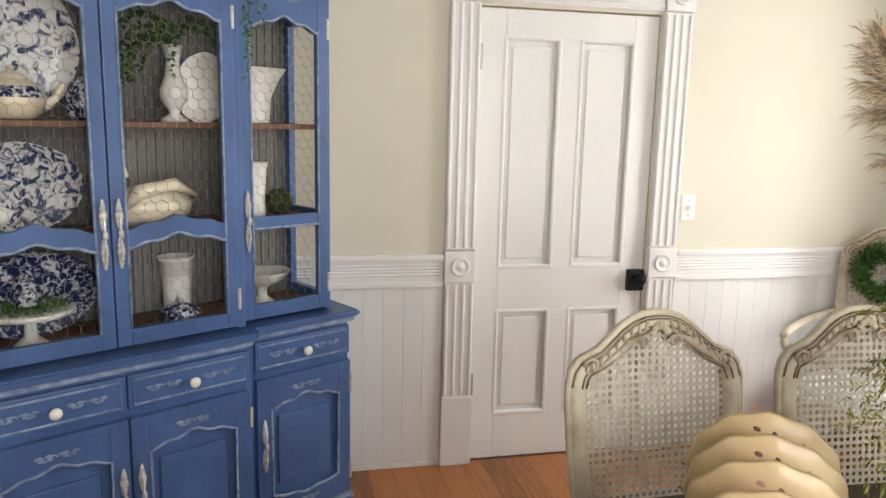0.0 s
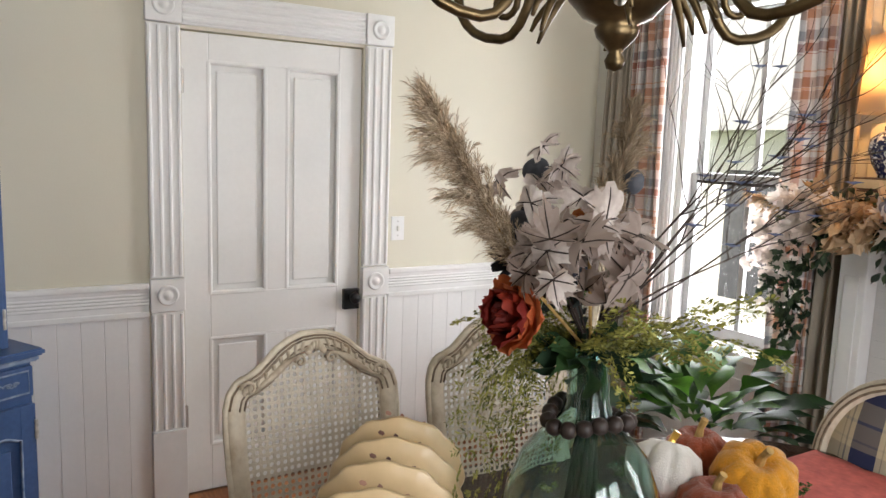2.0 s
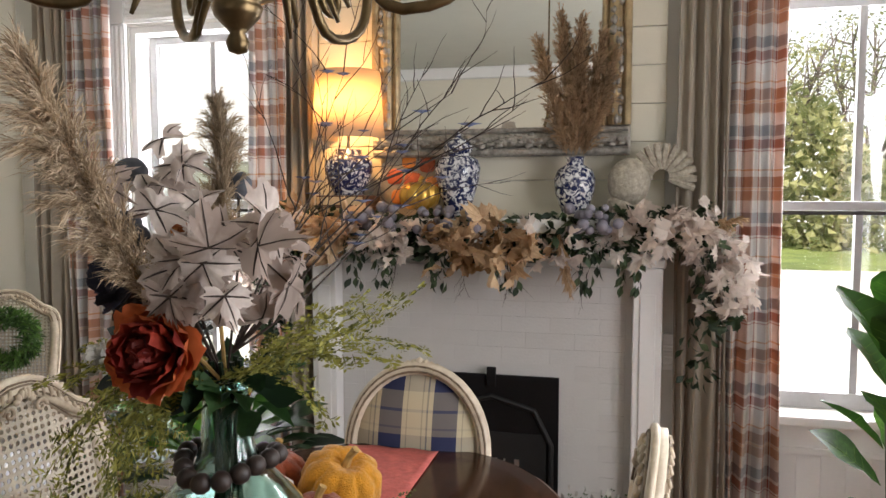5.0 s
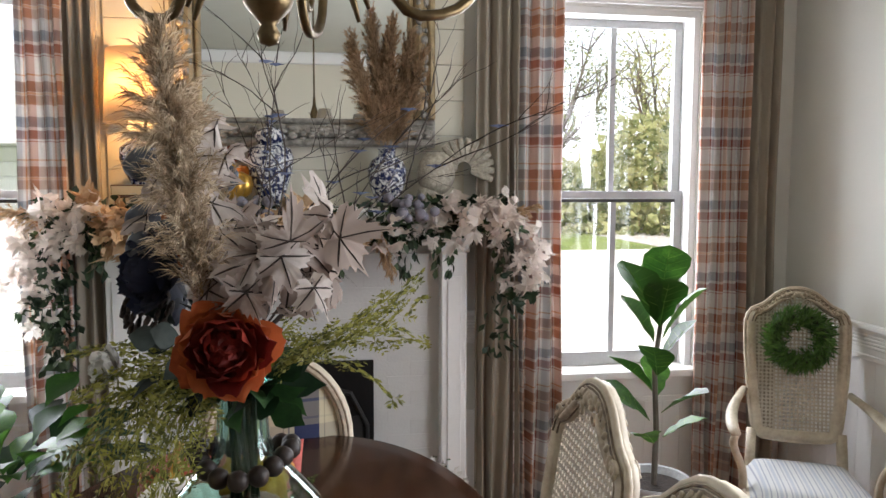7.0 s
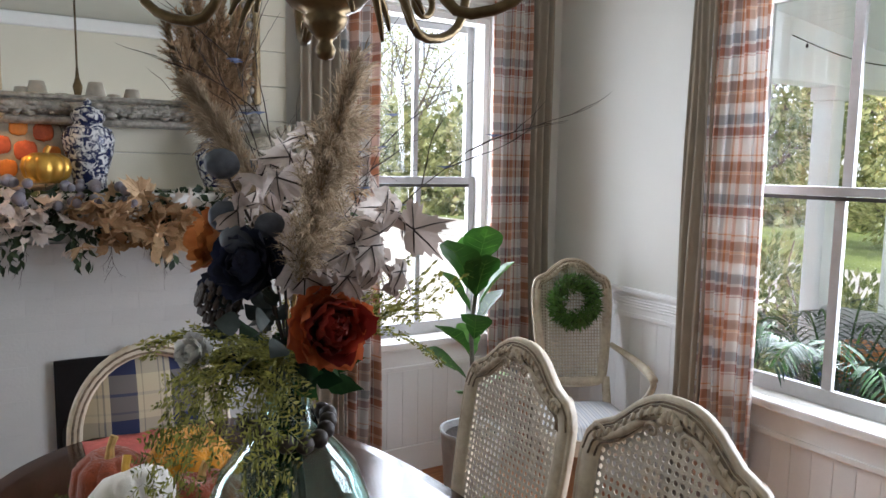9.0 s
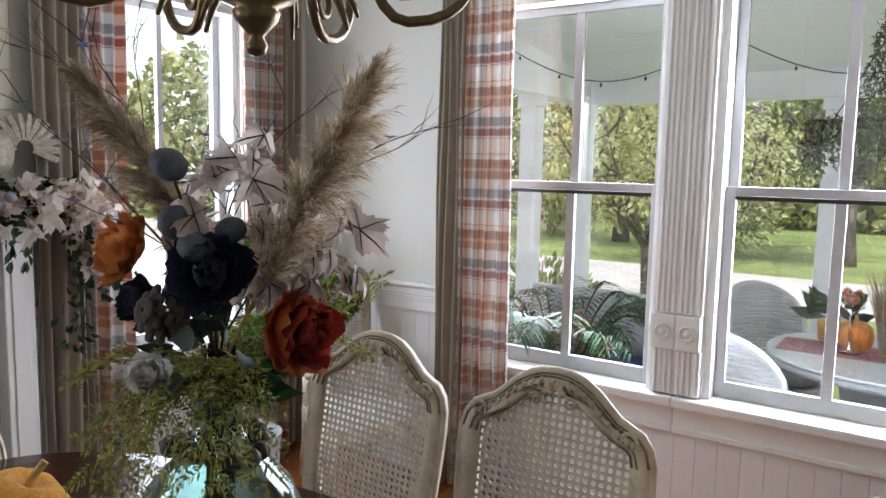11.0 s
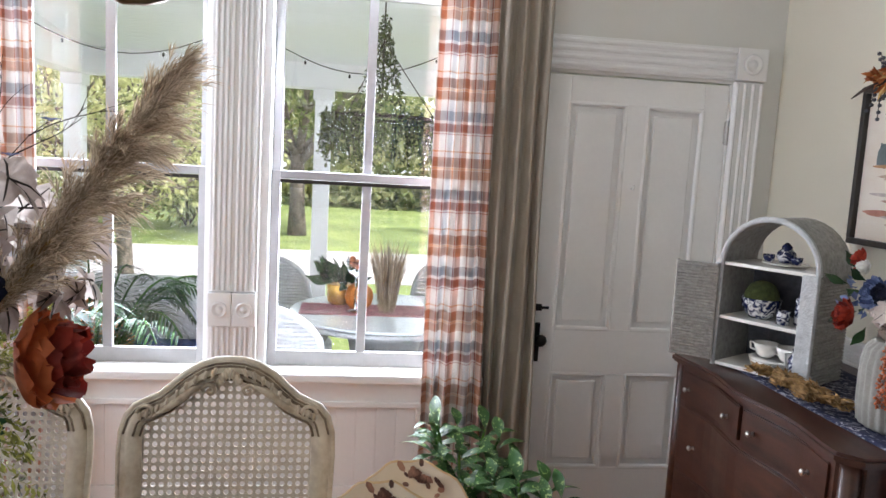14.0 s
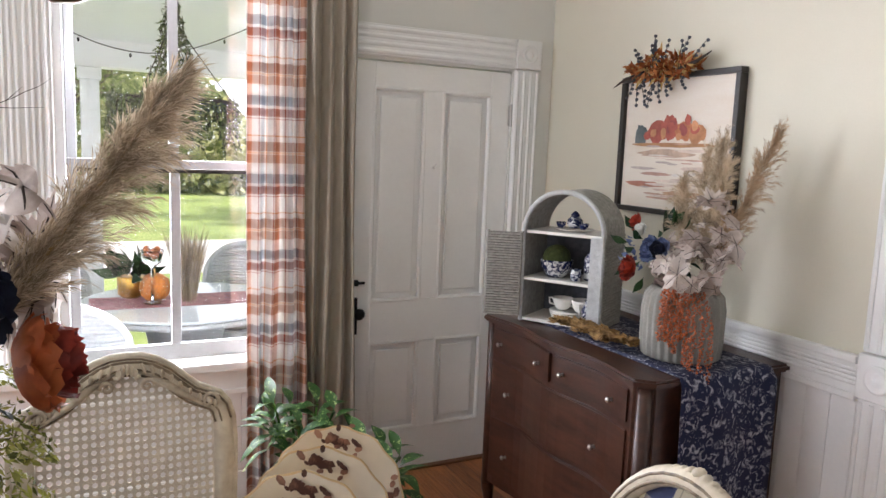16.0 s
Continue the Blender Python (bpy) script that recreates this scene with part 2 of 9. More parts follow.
M_BOX = leafmat("boxwood_leaf", (0.03, 0.09, 0.015), (0.10, 0.22, 0.04), 0.5, 0.25)
M_PALELEAF = leafmat("pale_mauve_maple", (0.66, 0.53, 0.46), (0.88, 0.80, 0.74), 0.75, 0.55)
M_PEACHLEAF = leafmat("peach_maple", (0.55, 0.33, 0.17), (0.74, 0.54, 0.34), 0.7, 0.3)
M_PAMPAS = leafmat("pampas_plume", (0.46, 0.34, 0.22), (0.74, 0.61, 0.45), 0.9, 0.45)
M_PAMPASBROWN = leafmat("brown_pampas", (0.36, 0.23, 0.13), (0.56, 0.39, 0.24), 0.9, 0.3)
M_TWIG = mat("dark_twig", (0.035, 0.022, 0.016), 0.8, var=0.4, bump=0.3)
M_PEONY = leafmat("russet_petal", (0.36, 0.046, 0.016), (0.58, 0.15, 0.05), 0.6, 0.3)
M_PEONYDEEP = leafmat("deep_red_petal", (0.24, 0.016, 0.010), (0.46, 0.05, 0.022), 0.6, 0.2)
M_ORANGE = leafmat("orange_petal", (0.48, 0.12, 0.022), (0.72, 0.28, 0.08), 0.6, 0.3)
M_NAVY = leafmat("navy_petal", (0.005, 0.007, 0.018), (0.018, 0.022, 0.05), 0.7, 0.1)
M_SLATE = mat("grey_blue_pod", (0.07, 0.075, 0.088), 0.75, var=0.35, scale=40, bump=0.4)
M_BLUEFLOWER = leafmat("dusty_blue_petal", (0.08, 0.12, 0.28), (0.22, 0.28, 0.48), 0.7, 0.3)
M_WHITEPETAL = leafmat("white_petal", (0.70, 0.68, 0.62), (0.85, 0.84, 0.80), 0.6, 0.4)
M_BERRY = mat("grey_berry", (0.16, 0.15, 0.18), 0.6, var=0.4, scale=60, rnd=0.5)
M_ORANGEBERRY = mat("orange_berry", (0.42, 0.10, 0.022), 0.45, var=0.4, scale=60, rnd=0.5)
M_AQUA = glassmat("aqua_bottle_glass", (0.62, 0.85, 0.80), 0.02)
M_WATER = glassmat("clear_glass", (0.95, 0.98, 0.97), 0.0, 1.45)
M_BEADS = mat("dark_wood_bead", (0.028, 0.017, 0.013), 0.55, var=0.4, scale=50)
M_RUST = mat("rust_boucle", (0.30, 0.058, 0.018), 0.95, var=0.35, scale=60, bump=0.9, bscale=260, sheen=0.4)
M_MUSTARD = mat("mustard_boucle", (0.64, 0.27, 0.012), 0.95, var=0.25, scale=60, bump=0.9, bscale=260, sheen=0.3)
M_IVORY = mat("ivory_velvet", (0.74, 0.70, 0.64), 0.9, var=0.1, scale=20, bump=0.5, bscale=260, sheen=0.4)
M_CORAL = mat("coral_quilt", (0.52, 0.12, 0.10), 0.9, var=0.2, scale=30, bump=0.8, bscale=60)
M_PUMPKIN = mat("orange_pumpkin", (0.60, 0.20, 0.03), 0.5, var=0.25, scale=14)
M_GOLDPUMPKIN = mat("gold_pumpkin", (0.62, 0.36, 0.07), 0.3, 0.7, var=0.25, scale=14)
M_WICKER = mat("grey_wicker", (0.32, 0.31, 0.285), 0.7, var=0.3, scale=60, bump=1.0, bscale=160)
M_WHITEWICKER = mat("white_wicker", (0.48, 0.495, 0.50), 0.65, var=0.15, scale=60, bump=1.0, bscale=130)
M_STONEWARE = mat("grey_stoneware", (0.22, 0.21, 0.185), 0.75, var=0.2, scale=18, bump=0.4, bscale=120)
M_NAVYCLOTH = spotted("navy_print_cloth", (0.36, 0.36, 0.40), (0.008, 0.011, 0.042), 38, 0.60, 0.9, 0.09)
M_WHEAT = mat("wheat_straw", (0.48, 0.30, 0.10), 0.8, var=0.35, scale=40, bump=0.5)
M_STRAW = mat("braided_straw", (0.25, 0.13, 0.04), 0.85, var=0.45, scale=40, bump=0.5, col2=(0.42, 0.25, 0.09))
M_POT = mat("grey_ribbed_pot", (0.34, 0.335, 0.33), 0.6, var=0.15, scale=20, bump=0.5)
M_SOIL = mat("potting_soil", (0.03, 0.02, 0.015), 0.95, var=0.5, scale=60, bump=1)
M_DARKPOT = mat("dark_pot", (0.02, 0.02, 0.02), 0.5, var=0.3)
M_GRASS = mat("lawn", (0.105, 0.155, 0.035), 0.9, var=0.35, scale=0.6, bump=1.0, bscale=30, col2=(0.21, 0.27, 0.07))
M_ROAD = mat("pale_drive", (0.38, 0.37, 0.35), 0.9, var=0.15, scale=2, bump=0.4)
M_TREE = leafmat("tree_foliage", (0.20, 0.26, 0.09), (0.52, 0.53, 0.25), 0.6, 0.55)
M_BARK = mat("bark", (0.13, 0.11, 0.09), 0.9, var=0.4, scale=9, bump=1.0, bscale=25)
M_PORCH = mat("porch_white", (0.82, 0.83, 0.84), 0.55, var=0.05, scale=3, bump=0.1)
M_PORCHFLOOR = mat("porch_floor_grey", (0.50, 0.51, 0.53), 0.5, var=0.12, scale=3, bump=0.15)
M_CUSHION = mat("blue_cushion", (0.03, 0.07, 0.20), 0.9, var=0.3, scale=20, bump=0.4)
M_MIRROR = mat("mirror_silver", (0.80, 0.81, 0.79), 0.015, 1.0, var=0.01, bump=0)
M_BLACKFRAME = mat("dark_frame", (0.022, 0.017, 0.014), 0.4, var=0.3)
M_STRIPE = plaid("striped_ticking", (0.05, 1.0), (0.66, 0.66, 0.66), [(0.05, 0.10, (0.13, 0.17, 0.29)), (0.30, 0.22, (0.36, 0.41, 0.52)), (0.66, 0.08, (0.12, 0.15, 0.26))], [], 0.85, 0.0)
RUSTC, SLATEC, BROWNC, WINE = (0.60, 0.20, 0.08), (0.32, 0.33, 0.36), (0.42, 0.19, 0.09), (0.34, 0.08, 0.06)
M_PLAID = plaid("autumn_plaid", (0.20, 0.325), (0.76, 0.74, 0.71),
                [(0.04, 0.22, (0.58, 0.30, 0.20)), (0.28, 0.03, WINE), (0.46, 0.03, (0.66, 0.34, 0.18)), (0.54, 0.20, (0.46, 0.47, 0.49)), (0.80, 0.035, WINE)],
                [(0.02, 0.02, (0.60, 0.31, 0.13)), (0.245, 0.012, WINE), (0.28, 0.10, (0.30, 0.085, 0.065)), (0.42, 0.12, (0.22, 0.25, 0.29)), (0.68, 0.11, (0.47, 0.26, 0.16)), (0.80, 0.025, (0.74, 0.52, 0.34)), (0.835, 0.12, (0.36, 0.18, 0.11))], 0.85, 0.32, 0.48)
M_CHECK = plaid("blue_cream_check", (0.165, 0.19), (0.50, 0.43, 0.29),
                [(0.06, 0.03, (0.20, 0.18, 0.15)), (0.16, 0.02, (0.30, 0.26, 0.18)), (0.44, 0.02, (0.30, 0.26, 0.18)), (0.54, 0.44, (0.010, 0.015, 0.06))],
                [(0.05, 0.36, (0.05, 0.06, 0.12)), (0.50, 0.03, (0.3, 0.28, 0.22)), (0.75, 0.04, (0.15, 0.16, 0.2))], 0.9, 0.0, 0.28)

# ---- building helpers ----


def part(name, bm, material, parent=None, label="", smooth=False):
    """Links a bmesh as one mesh object under a thing or a part."""
    me = bpy.data.meshes.new(name)
    if smooth:
        for f in bm.faces:
            f.smooth = True
    bm.to_mesh(me)
    bm.free()
    me.materials.append(material)
    ob = new(name, me)
    if parent:
        ob.parent = parent
    if label:
        ob["label"] = label
    return ob


def raw(name, verts, faces, material, parent=None, label="", smooth=False, uvs=None):
    me = bpy.data.meshes.new(name)
    me.from_pydata([tuple(v) for v in verts], [], faces)
    if uvs is not None:
        lay = me.uv_layers.new(name="UVMap")
        for l in me.loops:
            lay.data[l.index].uv = uvs[l.vertex_index]
    if smooth:
        me.polygons.foreach_set("use_smooth", [True] * len(me.polygons))
    me.materials.append(material)
    ob = new(name, me)
    if parent:
        ob.parent = parent
    if label:
        ob["label"] = label
    return ob


def thing(name, m, label, category, group="", kind=""):
    ob = new(name)
    ob.empty_display_size = 0.1
    ob.matrix_world = m
    return tagged(ob, label, category, group, kind)


def box(bm, x0, y0, z0, x1, y1, z1, bevel=0.0):
    vs = bmesh.ops.create_cube(bm, size=1, matrix=Matrix.LocRotScale(((x0 + x1) / 2, (y0 + y1) / 2, (z0 + z1) / 2), None, (abs(x1 - x0), abs(y1 - y0), abs(z1 - z0))))["verts"]
    if bevel:
        es = {e for v in vs for e in v.link_edges}
        bmesh.ops.bevel(bm, geom=list(es), offset=bevel, segments=2, affect="EDGES", profile=0.6)
    return bm


def B(x0, y0, z0, x1, y1, z1, bevel=0.0):
    return box(bmesh.new(), x0, y0, z0, x1, y1, z1, bevel)


def lathe(bm, prof, seg=24, at=(0, 0, 0), wob=0.0, ribs=0, sx=1.0, sy=1.0):
    """Turns a profile of (radius, height) round z."""
    rings = []
    for r, z in prof:
        ring = []
        for i in range(seg):
            a = 2 * math.pi * i / seg
            k = 1 + (wob * math.cos(ribs * a) if ribs else 0)
            ring.append(bm.verts.new((at[0] + r * k * math.cos(a) * sx, at[1] + r * k * math.sin(a) * sy, at[2] + z)))
        rings.append(ring)
    for a, b in zip(rings, rings[1:]):
        for i in range(seg):
            bm.faces.new((a[i], a[(i + 1) % seg], b[(i + 1) % seg], b[i]))
    if prof[0][0] > 1e-4:
        bm.faces.new(list(reversed(rings[0])))
    if prof[-1][0] > 1e-4:
        bm.faces.new(rings[-1])
    return bm


def L(prof, seg=24, **k):
    return lathe(bmesh.new(), prof, seg, **k)


def tube(bm, pts, r, seg=8, closed=False, flat=1.0):
    """A round rod along points; r is a number or a list of radii."""
    pts = [Vector(p) for p in pts]
    n = len(pts)
    rs = [r] * n if isinstance(r, (int, float)) else list(r)
    rings = []
    up = Vector((0.13, 0.21, 0.97)).normalized()
    prev = None
    for i, p in enumerate(pts):
        a = pts[(i - 1) % n] if closed or i > 0 else p
        b = pts[(i + 1) % n] if closed or i < n - 1 else p
        t = (b - a).normalized()
        if prev is None:
            u = t.cross(up)
            if u.length < 0.1:
                u = t.cross(Vector((1, 0, 0)))
        else:
            u = prev - t * prev.dot(t)
        u.normalize()
        prev = u
        w = t.cross(u)
        rings.append([bm.verts.new(p + rs[i] * (math.cos(2 * math.pi * k / seg) * u + flat * math.sin(2 * math.pi * k / seg) * w)) for k in range(seg)])
    last = n if closed else n - 1
    for i in range(last):
        a, b = rings[i], rings[(i + 1) % n]
        for k in range(seg):
            bm.faces.new((a[k], a[(k + 1) % seg], b[(k + 1) % seg], b[k]))
    if not closed:
        bm.faces.new(list(reversed(rings[0])))
        bm.faces.new(rings[-1])
    return bm


def T(pts, r, seg=8, closed=False, flat=1.0):
    return tube(bmesh.new(), pts, r, seg, closed, flat)


def ball(bm, c, r, sub=1, sq=(1, 1, 1)):
    bmesh.ops.create_icosphere(bm, subdivisions=sub, radius=1, matrix=Matrix.LocRotScale(c, None, (r * sq[0], r * sq[1], r * sq[2])))
    return bm


def bez(a, b, c, d, n=12):
    a, b, c, d = map(Vector, (a, b, c, d))
    return [(1 - t) ** 3 * a + 3 * (1 - t) ** 2 * t * b + 3 * (1 - t) * t * t * c + t ** 3 * d for t in (i / n for i in range(n + 1))]


def prism(bm, outline, y0, y1):
    """A flat outline in x, z, given depth in y."""
    f = [bm.verts.new((x, y0, z)) for x, z in outline]
    g = [bm.verts.new((x, y1, z)) for x, z in outline]
    n = len(outline)
    bm.faces.new(f)
    bm.faces.new(list(reversed(g)))
    for i in range(n):
        bm.faces.new((f[i], g[i], g[(i + 1) % n], f[(i + 1) % n]))
    return bm


class Leaves:
    """Gathers many small leaves into one mesh."""

    def __init__(self, seed=1):
        self.v, self.f, self.r = [], [], random.Random(seed)

    def axes(self, d, roll=None):
        d = Vector(d).normalized()
        side = d.cross(Vector((0, 0, 1)))
        if side.length < 0.05:
            side = Vector((1, 0, 0))
        side.normalize()
        a = self.r.uniform(0, 6.28) if roll is None else roll
        nrm = side.cross(d)
        return d, side * math.cos(a) + nrm * math.sin(a), nrm * math.cos(a) - side * math.sin(a)

    def leaf(self, p, d, ln, w, roll=None, curl=0.25):
        d, s, n = self.axes(d, roll)
        p = Vector(p)
        b = len(self.v)
        m = p + d * ln * 0.45 + n * curl * ln * 0.25
        e = p + d * ln - n * curl * ln * 0.2
        self.v += [p, m + s * w / 2 + n * w * 0.18, e, m - s * w / 2 + n * w * 0.18, m - n * w * 0.05]
        self.f += [(b, b + 1, b + 4), (b + 1, b + 2, b + 4), (b + 2, b + 3, b + 4), (b + 3, b, b + 4)]

    def broad(self, p, d, ln, w, roll=None, curl=0.3, shape=(0.25, 0.7, 1.0, 0.85, 0.35)):
        """A larger leaf with a rib, widths along its length."""
        d, s, n = self.axes(d, roll)
        p = Vector(p)
        b = len(self.v)
        k = len(shape)
        self.v.append(p)
        for i, q in enumerate(shape):
            t = (i + 1) / (k + 1)
            c = p + d * ln * t + n * ln * curl * (0.5 * t - t * t)
            self.v += [c + s * w / 2 * q + n * w * 0.12 * q, c, c - s * w / 2 * q + n * w * 0.12 * q]
        self.v.append(p + d * ln + n * ln * curl * -0.5)
        self.f += [(b, b + 1, b + 2), (b, b + 2, b + 3)]
        for i in range(k - 1):
            a, c = b + 1 + 3 * i, b + 4 + 3 * i
            self.f += [(a, c, c + 1, a + 1), (a + 1, c + 1, c + 2, a + 2)]
        a, e = b + 1 + 3 * (k - 1), len(self.v) - 1
        self.f += [(a, e, a + 1), (a + 1, e, a + 2)]

    def maple(self, p, d, ln, roll=None, droop=0.3):
        """A five-lobed toothed maple leaf, creased and curled round its stalk end."""
        d, s, n = self.axes(d, roll)
        p = Vector(p)
        b = len(self.v)
        c = p + d * ln * 0.38
        self.v.append(c)
        half = [(0, 1.16), (9, 0.86), (19, 0.93), (29, 0.66), (38, 0.58), (49, 0.84), (60, 0.80), (69, 1.0), (80, 0.80), (92, 0.60), (112, 0.70), (134, 0.62)]
        pts = [(-q, r_) for q, r_ in reversed(half)] + half[1:] + [(172, 0.26)]
        toothed = []
        for (a0, r0), (a1, r1) in zip(pts, pts[1:] + [(196, 0.30)]):
            toothed += [(a0, r0), ((a0 + a1) / 2, (r0 + r1) / 2 * self.r.uniform(0.80, 0.98))]
        pts = toothed
        ph, am = self.r.uniform(0, 6.28), self.r.uniform(0.07, 0.19)
        m = len(pts)
        for k in (0.55, 1.0):
            for i, (a, q) in enumerate(pts):
                q *= ln * 0.55 * k * (self.r.uniform(0.88, 1.1) if k == 1.0 else 0.9)
                a = radians(a)
                up = -q * q / ln * droop * 1.8 + am * ln * k * math.sin(3 * a + ph) + (0.025 * ln if (i % 10 == 0 and k < 1) else 0)
                self.v.append(c + d * math.cos(a) * q + s * math.sin(a) * q + n * up)
        self.f += [(b, b + 1 + i, b + 1 + (i + 1) % m) for i in range(m)]
        self.f += [(b + 1 + i, b + 1 + m + i, b + 1 + m + (i + 1) % m, b + 1 + (i + 1) % m) for i in range(m)]

    def petal(self, p, d, ln, w, roll, cup=0.5):
        start = len(self.v)
        self.broad(p, d, ln, w, roll, cup, (0.5, 0.78, 0.94, 1.0, 0.99, 0.92, 0.78, 0.55))
        n = self.axes(d, roll)[2]
        for i in range(start + 7, len(self.v)):
            t = (i - start) / (len(self.v) - start)
            self.v[i] = self.v[i] + n * self.r.uniform(-0.085, 0.085) * w * t

    def strand(self, p, d, ln, w):
        d, s, n = self.axes(d)
        p = Vector(p)
        b = len(self.v)
        m = p + d * ln * 0.5
        e = p + d * ln - Vector((0, 0, 1)) * ln * 0.25
        self.v += [p, m + s * w / 2, e, m - s * w / 2]
        self.f.append((b, b + 1, b + 2, b + 3))

    def put(self, name, material, parent=None, label="", smooth=True):
        return raw(name, self.v, self.f, material, parent, label, smooth)


def sphere_dir(r):
    z = r.uniform(-1, 1)
    a = r.uniform(0, 6.283)
    q = math.sqrt(1 - z * z)
    return Vector((q * math.cos(a), q * math.sin(a), z))


def plume(lv, base, tip, rad, n, strand=0.075, w=0.004, bend=(0, 0, 0)):
    """A grass plume: arching branchlets up a bowed stalk, each one clad in fine hairs."""
    base, tip, bend = Vector(base), Vector(tip), Vector(bend)
    ax = (tip - base).normalized()
    size = (tip - base).length
    twigs_ = max(24, n // 42)
    for k in range(twigs_):
        t = (k + lv.r.random()) / twigs_
        c = base.lerp(tip, t * 0.93) + bend * 4 * t * (1 - t)
        q = sphere_dir(lv.r)
        out = (q - ax * q.dot(ax)).normalized()
        ln = size * (0.30 - 0.16 * t) * lv.r.uniform(0.55, 1.25)
        opening = rad * (0.5 + 0.9 * min(1, 3 * (1 - t))) * lv.r.uniform(0.15, 1.05)
        e = c + ax * ln + out * opening
        m = c + ax * ln * 0.45 + out * opening * 0.35
        e = e - Vector((0, 0, 1)) * opening * 0.45
        hairs = int(n / twigs_)
        for i in range(hairs):
            f = lv.r.random() ** 0.8
            p = c.lerp(m, f).lerp(m.lerp(e, f), f)
            d = (m.lerp(e, f) - c.lerp(m, f)).normalized()
            lv.strand(p, d + sphere_dir(lv.r) * 0.38, strand * lv.r.uniform(0.25, 0.55), w)


def plumosus(lv, pts, ln, n=22):
    """An asparagus-fern spray: flat tiers of needle-like leaflets along a hanging stalk."""
    pts = [Vector(p) for p in pts]
    m = len(pts) - 1
    for i in range(1, n + 1):
        t = i / n
        x = min(t * m, m - 1e-4)
        k = int(x)
        p = pts[k].lerp(pts[k + 1], x - k)
        d = (pts[k + 1] - pts[k]).normalized()
        side = d.cross(Vector((lv.r.uniform(-0.5, 0.5), lv.r.uniform(-0.5, 0.5), 1))).normalized()
        q = ln * (0.35 + 0.65 * math.sin(math.pi * min(1, 0.2 + 0.8 * t))) * lv.r.uniform(0.7, 1.2)
        for sgn in (-1, 1):
            a = (side * sgn + d * 0.7 + Vector((0, 0, lv.r.uniform(-0.35, 0.15)))).normalized()
            lv.leaf(p, a, q, 0.0022, 0, 0.1)
            b = a.cross(d).cross(a).normalized()
            steps = max(3, int(q / 0.0075))
            for j in range(1, steps + 1):
                c = p + a * q * j / steps
                nl = 0.015 * (1.15 - 0.6 * j / steps)
                for s2 in (-1, 1):
                    lv.leaf(c, a * 0.75 + b * s2 + sphere_dir(lv.r) * 0.25, nl * lv.r.uniform(0.8, 1.2), 0.0044, None, 0.1)


def frond(lv, pts, ln, w, n=18):
    """A fern frond: paired leaflets along a bowed stalk, shorter to its tip."""
    pts = [Vector(p) for p in pts]
    m = len(pts) - 1
    for i in range(1, n + 1):
        t = i / n
        x = min(t * m, m - 1e-4)
        k = int(x)
        p = pts[k].lerp(pts[k + 1], x - k)
        d = (pts[k + 1] - pts[k]).normalized()
        side = d.cross(Vector((lv.r.uniform(-0.2, 0.2), lv.r.uniform(-0.2, 0.2), 1))).normalized()
        q = ln * (math.sin(math.pi * min(1, 0.12 + 0.88 * t)) * 0.75 + 0.25) * lv.r.uniform(0.8, 1.15)
        for sgn in (-1, 1):
            a = (side * sgn + d * 0.6 + Vector((0, 0, lv.r.uniform(-0.25, 0.1)))).normalized()
            for j in (0.35, 0.7, 1.0):
                for s2 in (-1, 1):
                    lv.leaf(p + a * q * j * 0.8, a + d * s2 * 0.8, q * 0.32, w)

# ---- the room ----


def wall(name, axis, c0, c1, a0, a1, holes, material, label):
    """A wall of thickness c0..c1 across axis, from a0 to a1 along, with openings (a0, a1, z0, z1)."""
    bm = bmesh.new()
    zs = sorted({0, ZC, *[z for h in holes for z in h[2:]]})
    xs = sorted({a0, a1, *[a for h in holes for a in h[:2]]})
    for xa, xb in zip(xs, xs[1:]):
        run = None
        for za, zb in zip(zs, zs[1:]):
            mid = ((xa + xb) / 2, (za + zb) / 2)
            if any(h[0] < mid[0] < h[1] and h[2] < mid[1] < h[3] for h in holes):
                continue
            if axis == "x":
                box(bm, c0, xa, za, c1, xb, zb)
            else:
                box(bm, xa, c0, za, xb, c1, zb)
    bmesh.ops.remove_doubles(bm, verts=bm.verts, dist=0.0005)
    return tagged(part(name, bm, material), label, "wall", kind="structure")


W1, W2 = (0.63, 1.37, 0.70, 2.33), (3.41, 4.15, 0.70, 2.33)
W3, W4 = (3.18, 4.06, 0.66, 2.33), (2.10, 2.98, 0.66, 2.33)
D1, D2 = (2.90, 3.727, 0, 2.05), (0.95, 1.79, 0, 2.005)
wall_left = wall("wall_left", "x", -WT, 0, YB - WT, YF + WT, [D1], M_CREAM, "cream painted plaster wall with a white panelled door")
wall_front = wall("wall_front", "y", YF, YF + WT, 0, XR, [W1, W2], M_WALL, "off-white painted wall with a fireplace between two windows")
wall_right = wall("wall_right", "x", XR, XR + WT, YB - WT, YF + WT, [W3, W4, D2], M_WALL, "off-white painted wall with twin porch windows and a door")
D3 = (1.84, 2.67, 0, 2.05)
wall_back = wall("wall_back", "y", YB - WT, YB, 0, XR, [D3], M_CREAM, "plain cream painted plaster wall behind the dresser")
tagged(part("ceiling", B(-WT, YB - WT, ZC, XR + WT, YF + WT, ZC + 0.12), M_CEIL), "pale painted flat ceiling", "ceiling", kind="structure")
crown = bmesh.new()
box(crown, 0.001, YB, ZC - 0.12, 0.07, YF, ZC - 0.002, 0.02)
box(crown, XR - 0.07, YB, ZC - 0.12, XR - 0.001, YF, ZC - 0.002, 0.02)
box(crown, 0.07, YF - 0.07, ZC - 0.12, XR - 0.07, YF - 0.001, ZC - 0.002, 0.02)
box(crown, 0.07, YB + 0.001, ZC - 0.12, XR - 0.07, YB + 0.07, ZC - 0.002, 0.02)
